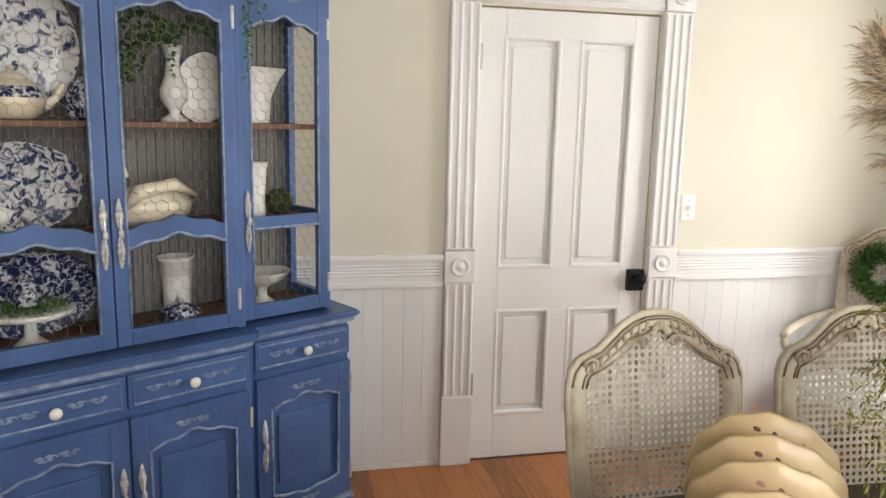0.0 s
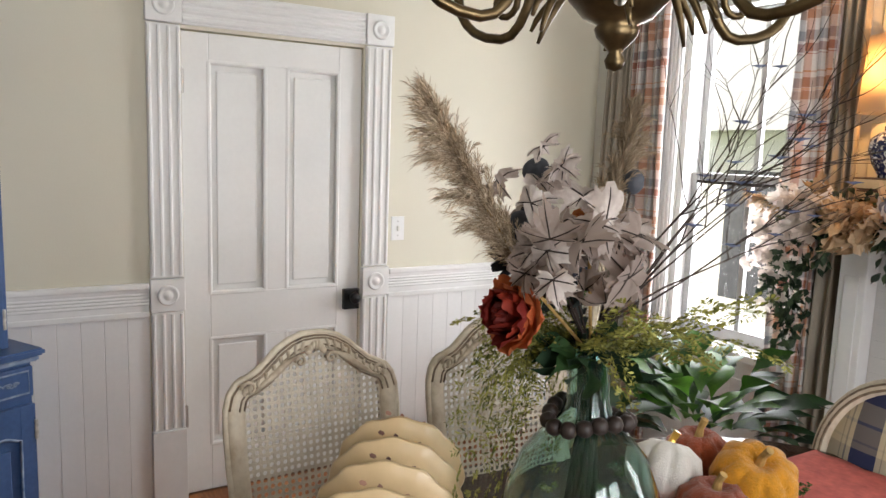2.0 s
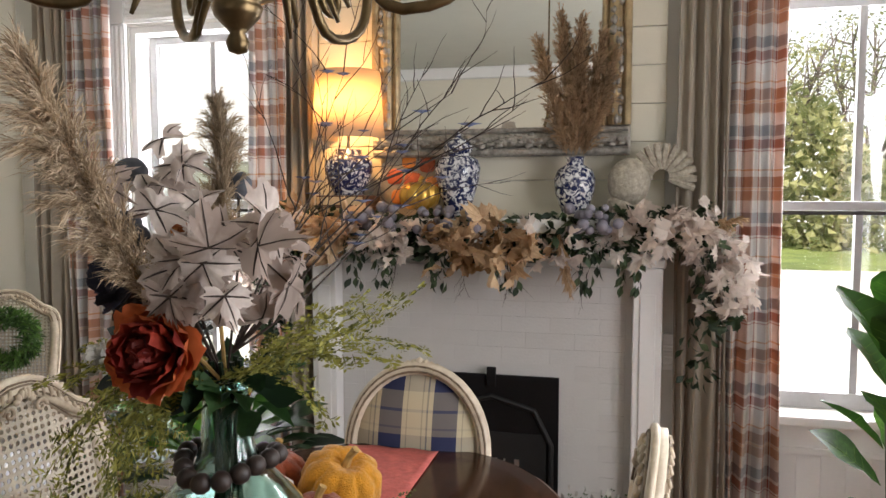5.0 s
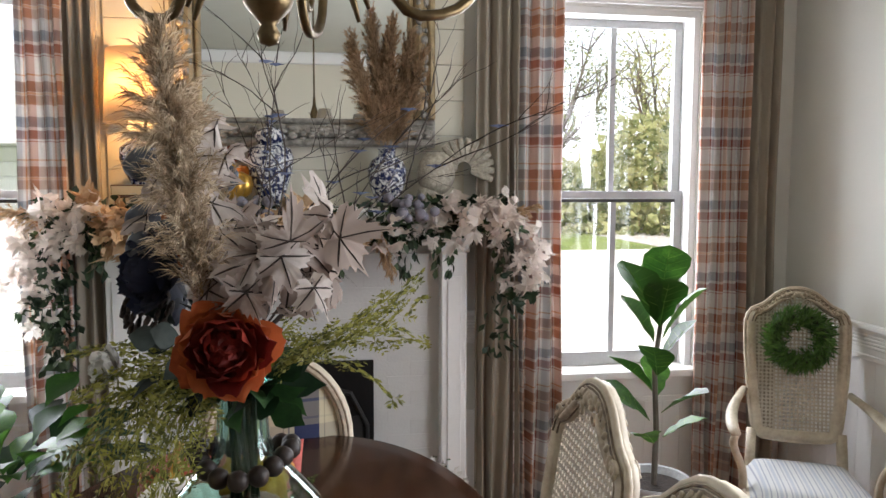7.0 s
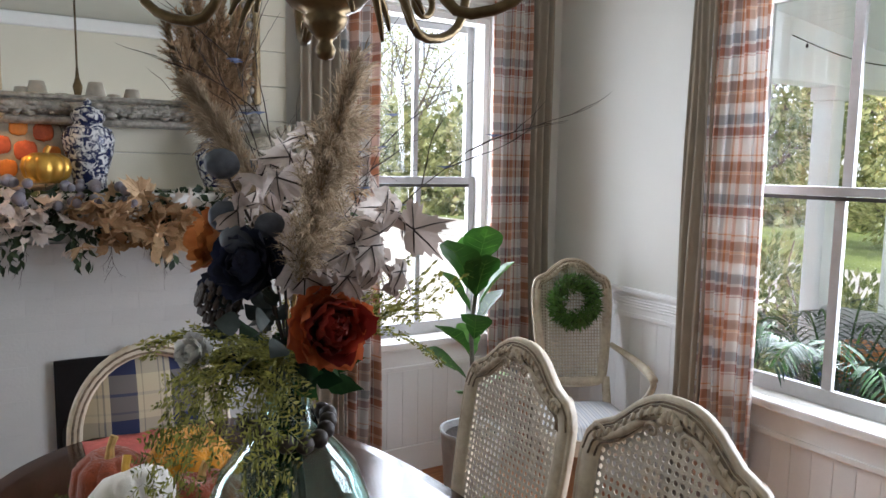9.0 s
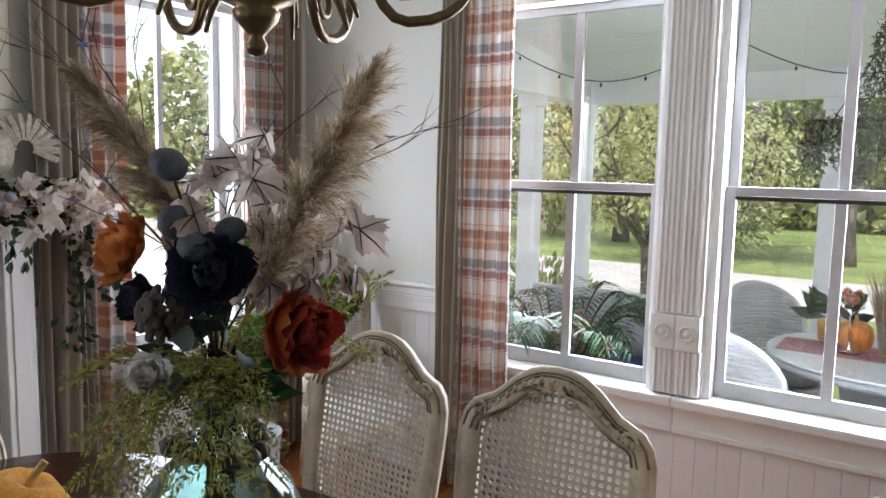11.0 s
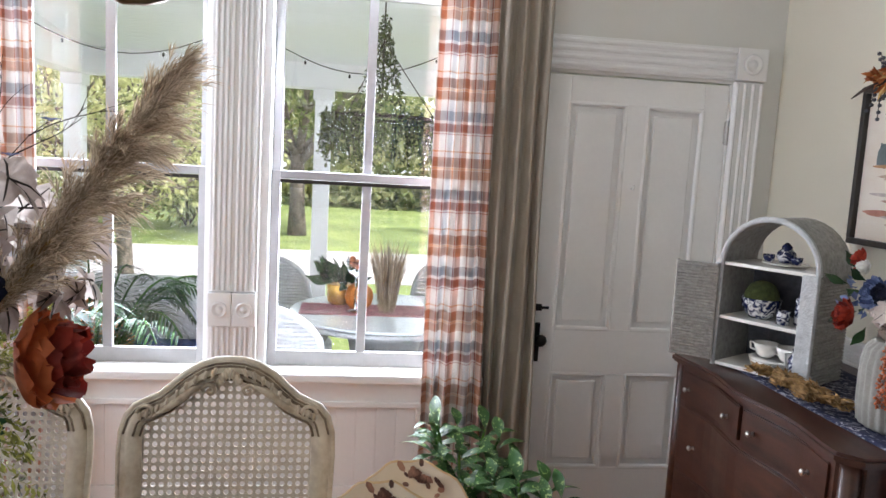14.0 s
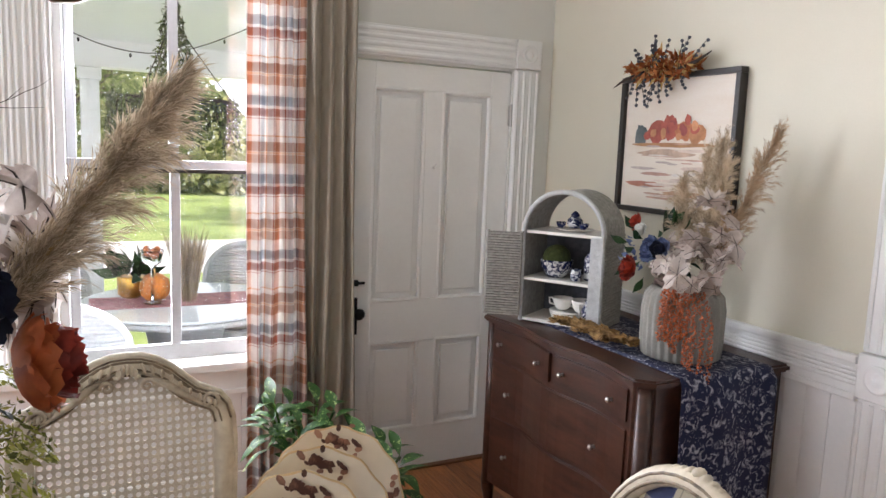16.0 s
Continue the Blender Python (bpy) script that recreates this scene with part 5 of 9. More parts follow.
def slab(o, z0, z1, bev=0.0):
    bm = bmesh.new()
    lo = [bm.verts.new((x, y, z0)) for x, y in o]
    hi = [bm.verts.new((x, y, z1)) for x, y in o]
    n = len(o)
    bm.faces.new(lo)
    bm.faces.new(list(reversed(hi)))
    for i in range(n):
        bm.faces.new((lo[i], hi[i], hi[(i + 1) % n], lo[(i + 1) % n]))
    bmesh.ops.recalc_face_normals(bm, faces=bm.faces)
    if bev:
        bmesh.ops.bevel(bm, geom=[e for e in bm.edges if abs(e.verts[0].co.z - e.verts[1].co.z) < 1e-5], offset=bev, segments=2, affect="EDGES")
    return bm


part("base_body", slab(breakfront(-0.012), 0.10, 0.828), M_BLUE, hutch)
part("base_moulding", slab(breakfront(0.005), 0.085, 0.115, 0.006), M_BLUEWORN, hutch)
part("counter", slab(breakfront(0.022), 0.832, 0.858, 0.007), M_BLUE, hutch)
part("counter_lip", slab(breakfront(0.008), 0.812, 0.832, 0.005), M_BLUEWORN, hutch)
for x, y in ((0.03, -0.02), (0.46, 0.03), (1.25, 0.03), (1.59, -0.02), (0.03, -0.33), (1.59, -0.33)):
    part("foot", L([(0.028, 0.0), (0.034, 0.02), (0.030, 0.05), (0.02, 0.07), (0.035, 0.10)], 14, at=(x, y, 0)), M_BLUE, hutch, smooth=True)


def wavy(x0, x1, z, a):
    """Points of a shaped rail edge with a raised middle."""
    out = []
    for i in range(21):
        t = i / 20
        s = abs(2 * t - 1)
        out.append((x0 + (x1 - x0) * t, z + a * (math.cos(math.pi * s) * 0.5 + 0.18 * math.cos(3 * math.pi * s))))
    return out


def scroll_relief(bm, cx, cz, y, w):
    for s in (-1, 1):
        for k in (0.35, 0.75):
            c = cx + s * w * k
            r = 0.014 * w / 0.09
            tube(bm, [(c + s * r * (1.2 - t) * math.cos(8 * t), y, cz + r * (1.2 - t) * math.sin(8 * t)) for t in (i / 12 for i in range(13))], 0.0028, 5)
        tube(bm, [(cx + s * w * t, y, cz + 0.008 * math.sin(9 * t)) for t in (i / 10 for i in range(11))], 0.0026, 5)


def drawer(x0, x1, y):
    d = part("drawer_front", B(x0, y, 0.69, x1, y + 0.018, 0.80, 0.005), M_BLUE, hutch)
    bm = bmesh.new()
    q = 0.016
    tube(bm, [(x0 + q, y + 0.018, 0.706), (x1 - q, y + 0.018, 0.706), (x1 - q, y + 0.018, 0.784), (x0 + q, y + 0.018, 0.784)], 0.004, 6, True)
    c = (x0 + x1) / 2
    scroll_relief(bm, c - 0.09, 0.745, y + 0.019, 0.055)
    scroll_relief(bm, c + 0.09, 0.745, y + 0.019, 0.055)
    part("relief", bm, M_BLUEWORN, d, "rubbed scroll relief", smooth=True)
    k = L([(0.008, 0.0), (0.006, 0.012), (0.016, 0.018), (0.018, 0.026), (0.012, 0.034), (0, 0.036)], 16)
    k.transform(Matrix.Translation((c, y + 0.018, 0.742)) @ Matrix.Rotation(-math.pi / 2, 4, "X"))
    part("knob", k, M_WHITE, d, "white china knob", smooth=True)


def pull(parent, x, y, z, h):
    bm = bmesh.new()
    for s in (-1, 1):
        for k, r in ((0.10, 0.008), (0.18, 0.011), (0.27, 0.013), (0.36, 0.010), (0.43, 0.008), (0.49, 0.005)):
            ball(bm, (x, y + 0.006, z + s * h * k), r, 1, (1.1, 0.6, 1.5))
    ball(bm, (x, y + 0.018, z), 0.010, 1, (0.9, 0.8, 1.8))
    tube(bm, [(x, y + 0.004, z - h * 0.5), (x, y + 0.016, z - h * 0.2), (x, y + 0.016, z + h * 0.2), (x, y + 0.004, z + h * 0.5)], 0.004, 6)
    part("handle", bm, M_PEWTER, parent, "ornate white-washed metal pull", smooth=True)


def hinges(parent, x, y, zs):
    for z in zs:
        part("hinge", T([(x, y + 0.012, z - 0.035), (x, y + 0.014, z + 0.035)], 0.006, 8), M_PEWTER, parent)


def low_door(x0, x1, y, handle_right):
    z0, z1 = 0.13, 0.665
    st = 0.055
    d = part("cabinet_door", B(x0, y, z0, x1, y + 0.008, z1), M_BLUE, hutch)
    bm = bmesh.new()
    box(bm, x0, y + 0.0085, z0, x0 + st, y + 0.024, z1, 0.004)
    box(bm, x1 - st, y + 0.0085, z0, x1, y + 0.024, z1, 0.004)
    top = [(x1 - st, z1), (x0 + st, z1)] + wavy(x0 + st, x1 - st, z1 - 0.10, 0.028)
    prism(bm, top, y + 0.0085, y + 0.024)
    bot = [(x0 + st, z0), (x1 - st, z0)] + [(p, q) for p, q in reversed(wavy(x0 + st, x1 - st, z0 + 0.075, -0.018))]
    prism(bm, bot, y + 0.0085, y + 0.024)
    bmesh.ops.recalc_face_normals(bm, faces=bm.faces)
    part("door_frame", bm, M_BLUE, d)
    bm = bmesh.new()
    edge = [(p, y + 0.024, q) for p, q in wavy(x0 + st, x1 - st, z1 - 0.10, 0.028)] + [(p, y + 0.024, q) for p, q in reversed(wavy(x0 + st, x1 - st, z0 + 0.075, -0.018))]
    tube(bm, edge, 0.005, 6, True)
    scroll_relief(bm, (x0 + x1) / 2, z1 - 0.055, y + 0.025, 0.06)
    scroll_relief(bm, (x0 + x1) / 2, z0 + 0.035, y + 0.025, 0.05)
    part("relief", bm, M_BLUEWORN, d, "rubbed scroll relief", smooth=True)
    part("door_field", B(x0 + st + 0.03, y + 0.0085, z0 + 0.12, x1 - st - 0.03, y + 0.016, z1 - 0.15, 0.006), M_BLUE, d)
    pull(d, x0 + 0.024 if handle_right else x1 - 0.024, y + 0.024, 0.42, 0.19)
    hinges(d, x1 if handle_right else x0, y + 0.012, (0.22, 0.57))


for x0, x1, y, hr in ((0.015, 0.405, -0.022, False), (0.458, 0.850, 0.033, False), (0.856, 1.252, 0.033, True), (1.315, 1.60, -0.022, True)):
    drawer(x0, x1, y)
    # the lower doors swing from the outer edge of each section
for x0, x1, y, hr in ((0.015, 0.405, -0.022, False), (0.458, 0.850, 0.033, False), (0.856, 1.252, 0.033, True), (1.315, 1.60, -0.022, True)):
    low_door(x0, x1, y, hr)

# upper cabinet
UZ0, UZ1 = 0.862, 2.04
part("upper_back", B(0.06, HD + 0.002, UZ0, 1.56, HD + 0.014, UZ1), M_HUTCHBACK, hutch, "grey striped boarded back")
slat = part("back_board", B(0.07, HD + 0.0145, UZ0, 0.097, HD + 0.02, UZ1), M_HUTCHBACK, hutch)
for i in range(1, 46):
    o = new("back_board", slat.data)
    o.parent = hutch
    o.location = (i * 0.0325, 0, 0)
for z in (UZ0 + 0.002, 1.19, 1.525):
    part("shelf", B(0.075, HD + 0.021, z, 1.545, -0.075, z + 0.018, 0.002), M_SHELFWOOD, hutch, "brown wooden shelf edge")
part("upper_top", B(0.06, HD, UZ1, 1.56, -0.03, UZ1 + 0.02), M_BLUE, hutch)
for x in (0.06, 1.53):
    sf = bmesh.new()
    box(sf, x, HD + 0.02, UZ0, x + 0.025, HD + 0.055, UZ1)
    box(sf, x, -0.105, UZ0, x + 0.025, -0.065, UZ1)
    box(sf, x, HD + 0.055, UZ0, x + 0.025, -0.105, UZ0 + 0.06)
    box(sf, x, HD + 0.055, UZ1 - 0.14, x + 0.025, -0.105, UZ1)
    box(sf, x, HD + 0.055, 1.19, x + 0.025, -0.105, 1.23)
    part("side_frame", sf, M_BLUE, hutch)
for x in (0.43, 1.255):
    part("upper_post", B(x, -0.07, UZ0, x + 0.03, -0.018, UZ1, 0.004), M_BLUE, hutch)


def hexwire(x0, x1, z0, z1, y, cell=0.036):
    vs, fs = [], []
    r = 0.0008
    dz = cell * 0.5 / math.tan(radians(30))

    def seg(a, b):
        k = len(vs)
        for p in (a, b):
            vs.extend([(p[0] - r, y, p[1]), (p[0], y + r, p[1] + r), (p[0] + r, y, p[1]), (p[0], y - r, p[1] - r)])
        fs.extend([(k + i, k + (i + 1) % 4, k + 4 + (i + 1) % 4, k + 4 + i) for i in range(4)])
    row = 0
    z = z0
    s = cell / math.sqrt(3)
    while z < z1:
        off = (row % 2) * cell / 2
        x = x0 - off
        while x < x1 + cell:
            pts = [(x, z), (x + cell / 2, z + s / 2), (x + cell, z)]
            for a, b in zip(pts, pts[1:]):
                if x0 <= a[0] <= x1 and x0 <= b[0] <= x1:
                    seg(a, b)
            if x0 <= x + cell / 2 <= x1 and z + s * 1.5 < z1:
                seg((x + cell / 2, z + s / 2), (x + cell / 2, z + s * 1.5))
            x += cell
        z += s * 1.5
        row += 1
    return vs, fs


def glazed_door(x0, x1, y, handle, outer, single_rail=False):
    z0, z1 = 0.875, 2.0
    st = 0.042
    bm = bmesh.new()
    box(bm, x0, y, z0, x0 + st, y + 0.026, z1, 0.004)
    box(bm, x1 - st, y, z0, x1, y + 0.026, z1, 0.004)
    box(bm, x0 + st, y, z0, x1 - st, y + 0.026, z0 + 0.05, 0.003)
    a = 0.0 if single_rail else 0.028
    mid = wavy(x0 + st, x1 - st, 1.245 if not single_rail else 1.23, a) + list(reversed(wavy(x0 + st, x1 - st, 1.19, a)))
    prism(bm, mid, y, y + 0.026)
    prism(bm, [(x1 - st, z1), (x0 + st, z1)] + wavy(x0 + st, x1 - st, 1.875, 0.035), y, y + 0.026)
    bmesh.ops.recalc_face_normals(bm, faces=bm.faces)
    d = part("glazed_door", bm, M_BLUE, hutch)
    bm = bmesh.new()
    for w in (wavy(x0 + st, x1 - st, 1.875, 0.035), wavy(x0 + st, x1 - st, 1.19, a)):
        tube(bm, [(p, y + 0.026, q) for p, q in w], 0.005, 6)
    for x in (x0 + st, x1 - st):
        tube(bm, [(x, y + 0.026, z0 + 0.05), (x, y + 0.026, 1.86)], 0.004, 6)
    scroll_relief(bm, (x0 + x1) / 2, 1.955, y + 0.027, 0.07)
    part("edge_moulding", bm, M_BLUEWORN, d, "rubbed pale edge moulding", smooth=True)
    vs, fs = hexwire(x0 + st - 0.004, x1 - st + 0.004, z0 + 0.05, 1.91, y + 0.008)
    raw("chicken_wire", vs, fs, M_STEEL, d, "thin grey hexagonal chicken wire")
    pull(d, handle, y + 0.026, 1.22, 0.2)
    hinges(d, outer, y + 0.012, (0.97, 1.87))


glazed_door(0.085, 0.428, -0.062, 0.407, 0.085, True)
glazed_door(0.462, 0.855, -0.022, 0.835, 0.462)
glazed_door(0.859, 1.253, -0.022, 0.880, 1.253)
glazed_door(1.287, 1.53, -0.062, 1.31, 1.53, True)
o = [(0.03, HD), (0.03, -0.03), (0.42, -0.03), (0.45, 0.012), (1.265, 0.012), (1.295, -0.03), (1.59, -0.03), (1.59, HD)]
part("cornice", slab(o, 2.062, 2.09, 0.008), M_BLUEWORN, hutch)
o2 = [(x + (-0.035 if x < 0.4 else 0.035 if x > 1.3 else 0), y + (0.04 if y > -0.3 else 0)) for x, y in o]
part("cornice_top", slab(o2, 2.09, 2.15, 0.02), M_BLUE, hutch)


def china(name, x, y, z, label, cat):
    return thing(name, HM @ pose(x, y, z), label, cat, "china in the hutch")


def platter(x, z, rx, rz, mt, label="blue and white oval platter leaning in the hutch"):
    r = thing("platter", HM @ pose(x, HD + 0.075, z) @ pose(0, 0, 0, rx=-10), label, "platter", "china in the hutch")
    bm = L([(0.0, 0.010), (0.72, 0.008), (0.78, 0.012), (0.98, 0.030), (1.0, 0.033), (0.97, 0.024), (0.74, 0.0), (0.0, 0.0)], 40, wob=0.012, ribs=8)
    bm.transform(Matrix.Translation((0, 0, rz)) @ Matrix.Rotation(-math.pi / 2, 4, "X") @ Matrix.Diagonal((rx, rz, 1, 1)))
    part("dish", bm, mt, r, smooth=True)


def lathe_thing(name, x, y, z, prof, mt, label, cat, handles=(), spout=None, lid=None, sx=1.0, sy=1.0, ribs=0, wob=0.0, rz=0):
    r = thing(name, HM @ pose(x, y, z, rz=rz), label, cat, "china in the hutch")
    part("body", L(prof, 28, sx=sx, sy=sy, ribs=ribs, wob=wob), mt, r, smooth=True)
    for pts, rad in handles:
        part("handle", T(pts, rad, 8), mt, r, smooth=True)
    if spout:
        part("spout", T(spout, [0.016, 0.012, 0.009, 0.008][:len(spout)], 8), mt, r, smooth=True)
    if lid:
        part("lid", L(lid, 24, sx=sx, sy=sy), mt, r, smooth=True)
    return r


S0, S1, S2 = UZ0 + 0.021, 1.209, 1.544
# bottom shelf
platter(1.02, S0, 0.19, 0.14, M_BWDARK)
st = lathe_thing("cake_stand", 1.05, -0.155, S0, [(0.05, 0), (0.045, 0.006), (0.018, 0.03), (0.016, 0.07), (0.03, 0.085), (0.115, 0.095), (0.125, 0.11), (0.12, 0.112), (0.0, 0.10)], M_WHITE, "white scalloped cake stand with moss and china", "cake stand", ribs=18, wob=0.02)
lv = Leaves(31)
for _ in range(500):
    a, q = lv.r.uniform(0, 6.28), lv.r.uniform(0.02, 0.11)
    lv.leaf((q * math.cos(a), q * math.sin(a), 0.112 + lv.r.uniform(0, 0.012)), sphere_dir(lv.r) + Vector((0, 0, 0.6)), 0.016, 0.006)
ob = lv.put("moss", M_BOX)
ob.matrix_world = HM @ pose(1.05, -0.155, S0)
tagged(ob, "green moss ring lying on the cake stand", "moss")
lathe_thing("ginger_jar", 1.055, -0.155, S0 + 0.114, [(0.025, 0), (0.04, 0.02), (0.045, 0.045), (0.034, 0.07), (0.018, 0.08), (0.018, 0.09), (0.022, 0.092), (0.0, 0.105)], M_BW, "small blue and white jar on the cake stand", "jar")
lathe_thing("fluted_vase", 0.59, -0.20, S0, [(0.040, 0), (0.042, 0.01), (0.046, 0.10), (0.055, 0.20), (0.062, 0.215), (0.057, 0.212), (0.04, 0.05), (0, 0.03)], M_WHITE, "pale fluted glass vase on the hutch shelf", "vase", ribs=12, wob=0.03)
lathe_thing("covered_dish", 0.61, -0.13, S0, [(0.03, 0), (0.05, 0.012), (0.062, 0.03), (0.06, 0.045), (0.05, 0.055), (0.02, 0.066), (0.008, 0.07), (0.012, 0.08), (0, 0.088)], M_BW, "small blue and white covered dish", "dish")
lathe_thing("urn", 0.80, -0.18, S0, [(0.03, 0), (0.028, 0.01), (0.016, 0.03), (0.035, 0.06), (0.045, 0.09), (0.038, 0.115), (0.045, 0.125), (0.03, 0.12), (0, 0.10)], M_BW, "small blue and white footed urn", "urn")
bm = bmesh.new()
ball(bm, (0, 0, 0.165), 0.05, 3)
o = part("moss_ball", bm, M_MOSS)
o.matrix_world = HM @ pose(0.80, -0.18, S0)
tagged(o, "green moss ball resting in the urn", "moss ball")
lathe_thing("pierced_bowl", 0.27, -0.20, S0, [(0.05, 0), (0.045, 0.008), (0.018, 0.03), (0.018, 0.06), (0.04, 0.075), (0.075, 0.09), (0.10, 0.12), (0.105, 0.125), (0.095, 0.12), (0.06, 0.092), (0, 0.085)], M_WHITE, "white pierced compote bowl on a foot", "bowl", ribs=14, wob=0.025)
# middle shelf
platter(1.04, S1, 0.185, 0.14, M_SCENE)
lathe_thing("shell_bowl", 1.20, -0.14, S1, [(0.04, 0), (0.06, 0.01), (0.10, 0.05), (0.115, 0.08), (0.08, 0.10), (0.03, 0.11), (0, 0.11)], M_WHITE, "white shell-shaped covered bowl", "bowl", sx=1.1, sy=0.8, ribs=9, wob=0.05)
tu = lathe_thing("swan_tureen", 0.68, -0.17, S1, [(0.06, 0), (0.075, 0.008), (0.11, 0.04), (0.12, 0.075), (0.105, 0.095), (0.085, 0.115), (0.05, 0.13), (0.0, 0.135)], M_CREAMCHINA, "cream swan-shaped covered tureen", "tureen", sx=1.15, sy=0.75, ribs=11, wob=0.05,
                 handles=(([(0.11, 0.03, 0.07), (0.165, 0.04, 0.11), (0.172, 0.045, 0.16), (0.14, 0.05, 0.20), (0.10, 0.055, 0.195), (0.085, 0.06, 0.165)], [0.020, 0.018, 0.014, 0.013, 0.015, 0.007]), ([(-0.13, 0.06, 0.10), (-0.05, 0.085, 0.14), (0.06, 0.085, 0.12), (0.10, 0.07, 0.07)], [0.006, 0.022, 0.026, 0.010])))
lathe_thing("tall_jug", 0.31, -0.19, S1, [(0.045, 0), (0.05, 0.01), (0.048, 0.08), (0.055, 0.17), (0.06, 0.20), (0.052, 0.195), (0.04, 0.04), (0, 0.03)], M_WHITE, "white fluted jug with a loop handle", "jug", ribs=12, wob=0.025,
            handles=(([(0.05, 0, 0.17), (0.09, 0, 0.15), (0.09, 0, 0.08), (0.05, 0, 0.05)], 0.008),))
bm = bmesh.new()
ball(bm, (0, 0, 0.05), 0.05, 3)
o = part("moss_ball", bm, M_MOSS)
o.matrix_world = HM @ pose(0.20, -0.19, S1)
tagged(o, "dark green moss ball on the hutch shelf", "moss ball")
# top shelf
platter(1.04, S2, 0.19, 0.21, M_SPRAY, "large blue floral platter leaning in the hutch")
tp_ = lathe_thing("teapot", 1.05, -0.155, S2, [(0.045, 0), (0.06, 0.008), (0.082, 0.04), (0.085, 0.065), (0.07, 0.095), (0.04, 0.108), (0.038, 0.112)], M_CREAMCHINA, "cream teapot with a blue printed band", "teapot",
            handles=(([(0.08, 0, 0.085), (0.125, 0, 0.09), (0.13, 0, 0.05), (0.08, 0, 0.03)], 0.008),), spout=[(-0.075, 0, 0.04), (-0.11, 0, 0.06), (-0.125, 0, 0.09), (-0.135, 0, 0.105)], lid=[(0.042, 0.112), (0.03, 0.125), (0.008, 0.132), (0.012, 0.145), (0, 0.15)])
part("printed_band", lathe(bmesh.new(), [(0.0865, 0.060), (0.0868, 0.066), (0.0795, 0.081), (0.0735, 0.091)], 28), M_BW, tp_, "blue printed band", smooth=True)
lathe_thing("sugar_bowl", 0.855, -0.17, S2, [(0.035, 0), (0.05, 0.02), (0.055, 0.06), (0.045, 0.10), (0.03, 0.12), (0, 0.13)], M_BW, "blue and white covered sugar bowl", "bowl", handles=(([(-0.05, 0, 0.08), (-0.09, 0, 0.09), (-0.085, 0, 0.04), (-0.05, 0, 0.03)], 0.007),))
lathe_thing("pedestal_vase", 0.585, -0.17, S2, [(0.045, 0), (0.042, 0.008), (0.016, 0.025), (0.02, 0.04), (0.042, 0.07), (0.045, 0.10), (0.028, 0.14), (0.02, 0.19), (0.034, 0.24), (0.028, 0.235), (0, 0.2)], M_WHITE, "white footed vase with trailing ivy", "vase")
lv = Leaves(32)
for k in range(14):
    a = lv.r.uniform(0, 6.28)
    p = Vector((0, 0, 0.24))
    d = Vector((math.cos(a) * 0.5 + 0.25, math.sin(a) * 0.35 + 0.1, 0.7))
    for j in range(22):
        p = p + d * 0.012
        d = (d + Vector((lv.r.uniform(-0.1, 0.1), lv.r.uniform(-0.1, 0.1), -0.16))).normalized()
        for _ in range(2):
            lv.leaf(p, sphere_dir(lv.r) + Vector((0, 0, -0.4)), 0.02, 0.012)
ob = lv.put("ivy", M_BOX)
ob.matrix_world = HM @ pose(0.585, -0.17, S2)
tagged(ob, "dark green ivy spilling from the white vase", "ivy")
lathe_thing("flared_vase", 0.285, -0.19, S2, [(0.045, 0), (0.042, 0.006), (0.045, 0.03), (0.05, 0.09), (0.075, 0.15), (0.10, 0.19), (0.095, 0.185), (0.05, 0.10), (0, 0.05)], M_WHITE, "white ironstone flared vase", "vase", sx=1.15, sy=0.7, ribs=5, wob=0.05)
platter(0.455, S2, 0.10, 0.12, M_WHITE, "white plate leaning in the hutch")
# trailing greenery over the hutch's edge
lv = Leaves(33)
for k in range(6):
    p = Vector((0.37 + 0.012 * k, 0.0 + 0.008 * (k % 3), 2.16))
    for j in range(24 + 3 * k):
        p = p + Vector((lv.r.uniform(-0.004, 0.004), lv.r.uniform(-0.003, 0.004), -0.012))
        lv.leaf(p, (lv.r.uniform(-1, 1), lv.r.uniform(-1, 1), -0.5), 0.018, 0.008)
ob = lv.put("trailing_plant", M_LEAF)
ob.matrix_world = HM
tagged(ob, "trailing green plant hanging over the hutch cornice", "plant")

# ---- dresser and what stands on it ----
DX0, DX1, DY0, DY1, DZ = 3.07, 4.06, YB + 0.03, 1.365, 0.93
dr = thing("dresser", pose((DX0 + DX1) / 2, (DY0 + DY1) / 2, 0), "dark mahogany serpentine dresser with brass knobs", "dresser")
hw, hd = (DX1 - DX0) / 2, (DY1 - DY0) / 2


def bowfront(e, n=24):
    pts = [(-hw - e, -hd), (-hw - e, hd - 0.05 + e)]
    for i in range(n + 1):
        t = i / n
        pts.append((-hw - e + 0.05 + (2 * hw + 2 * e - 0.1) * t, hd - 0.012 + e + 0.012 * math.cos(2 * math.pi * (t - 0.5) * 2)))
    pts += [(hw + e, hd - 0.05 + e), (hw + e, -hd)]
    return pts


part("top", slab(bowfront(0.022), DZ - 0.028, DZ, 0.008), M_DRESSER, dr)
part("body", slab(bowfront(-0.01), 0.20, DZ - 0.029), M_DRESSER, dr)
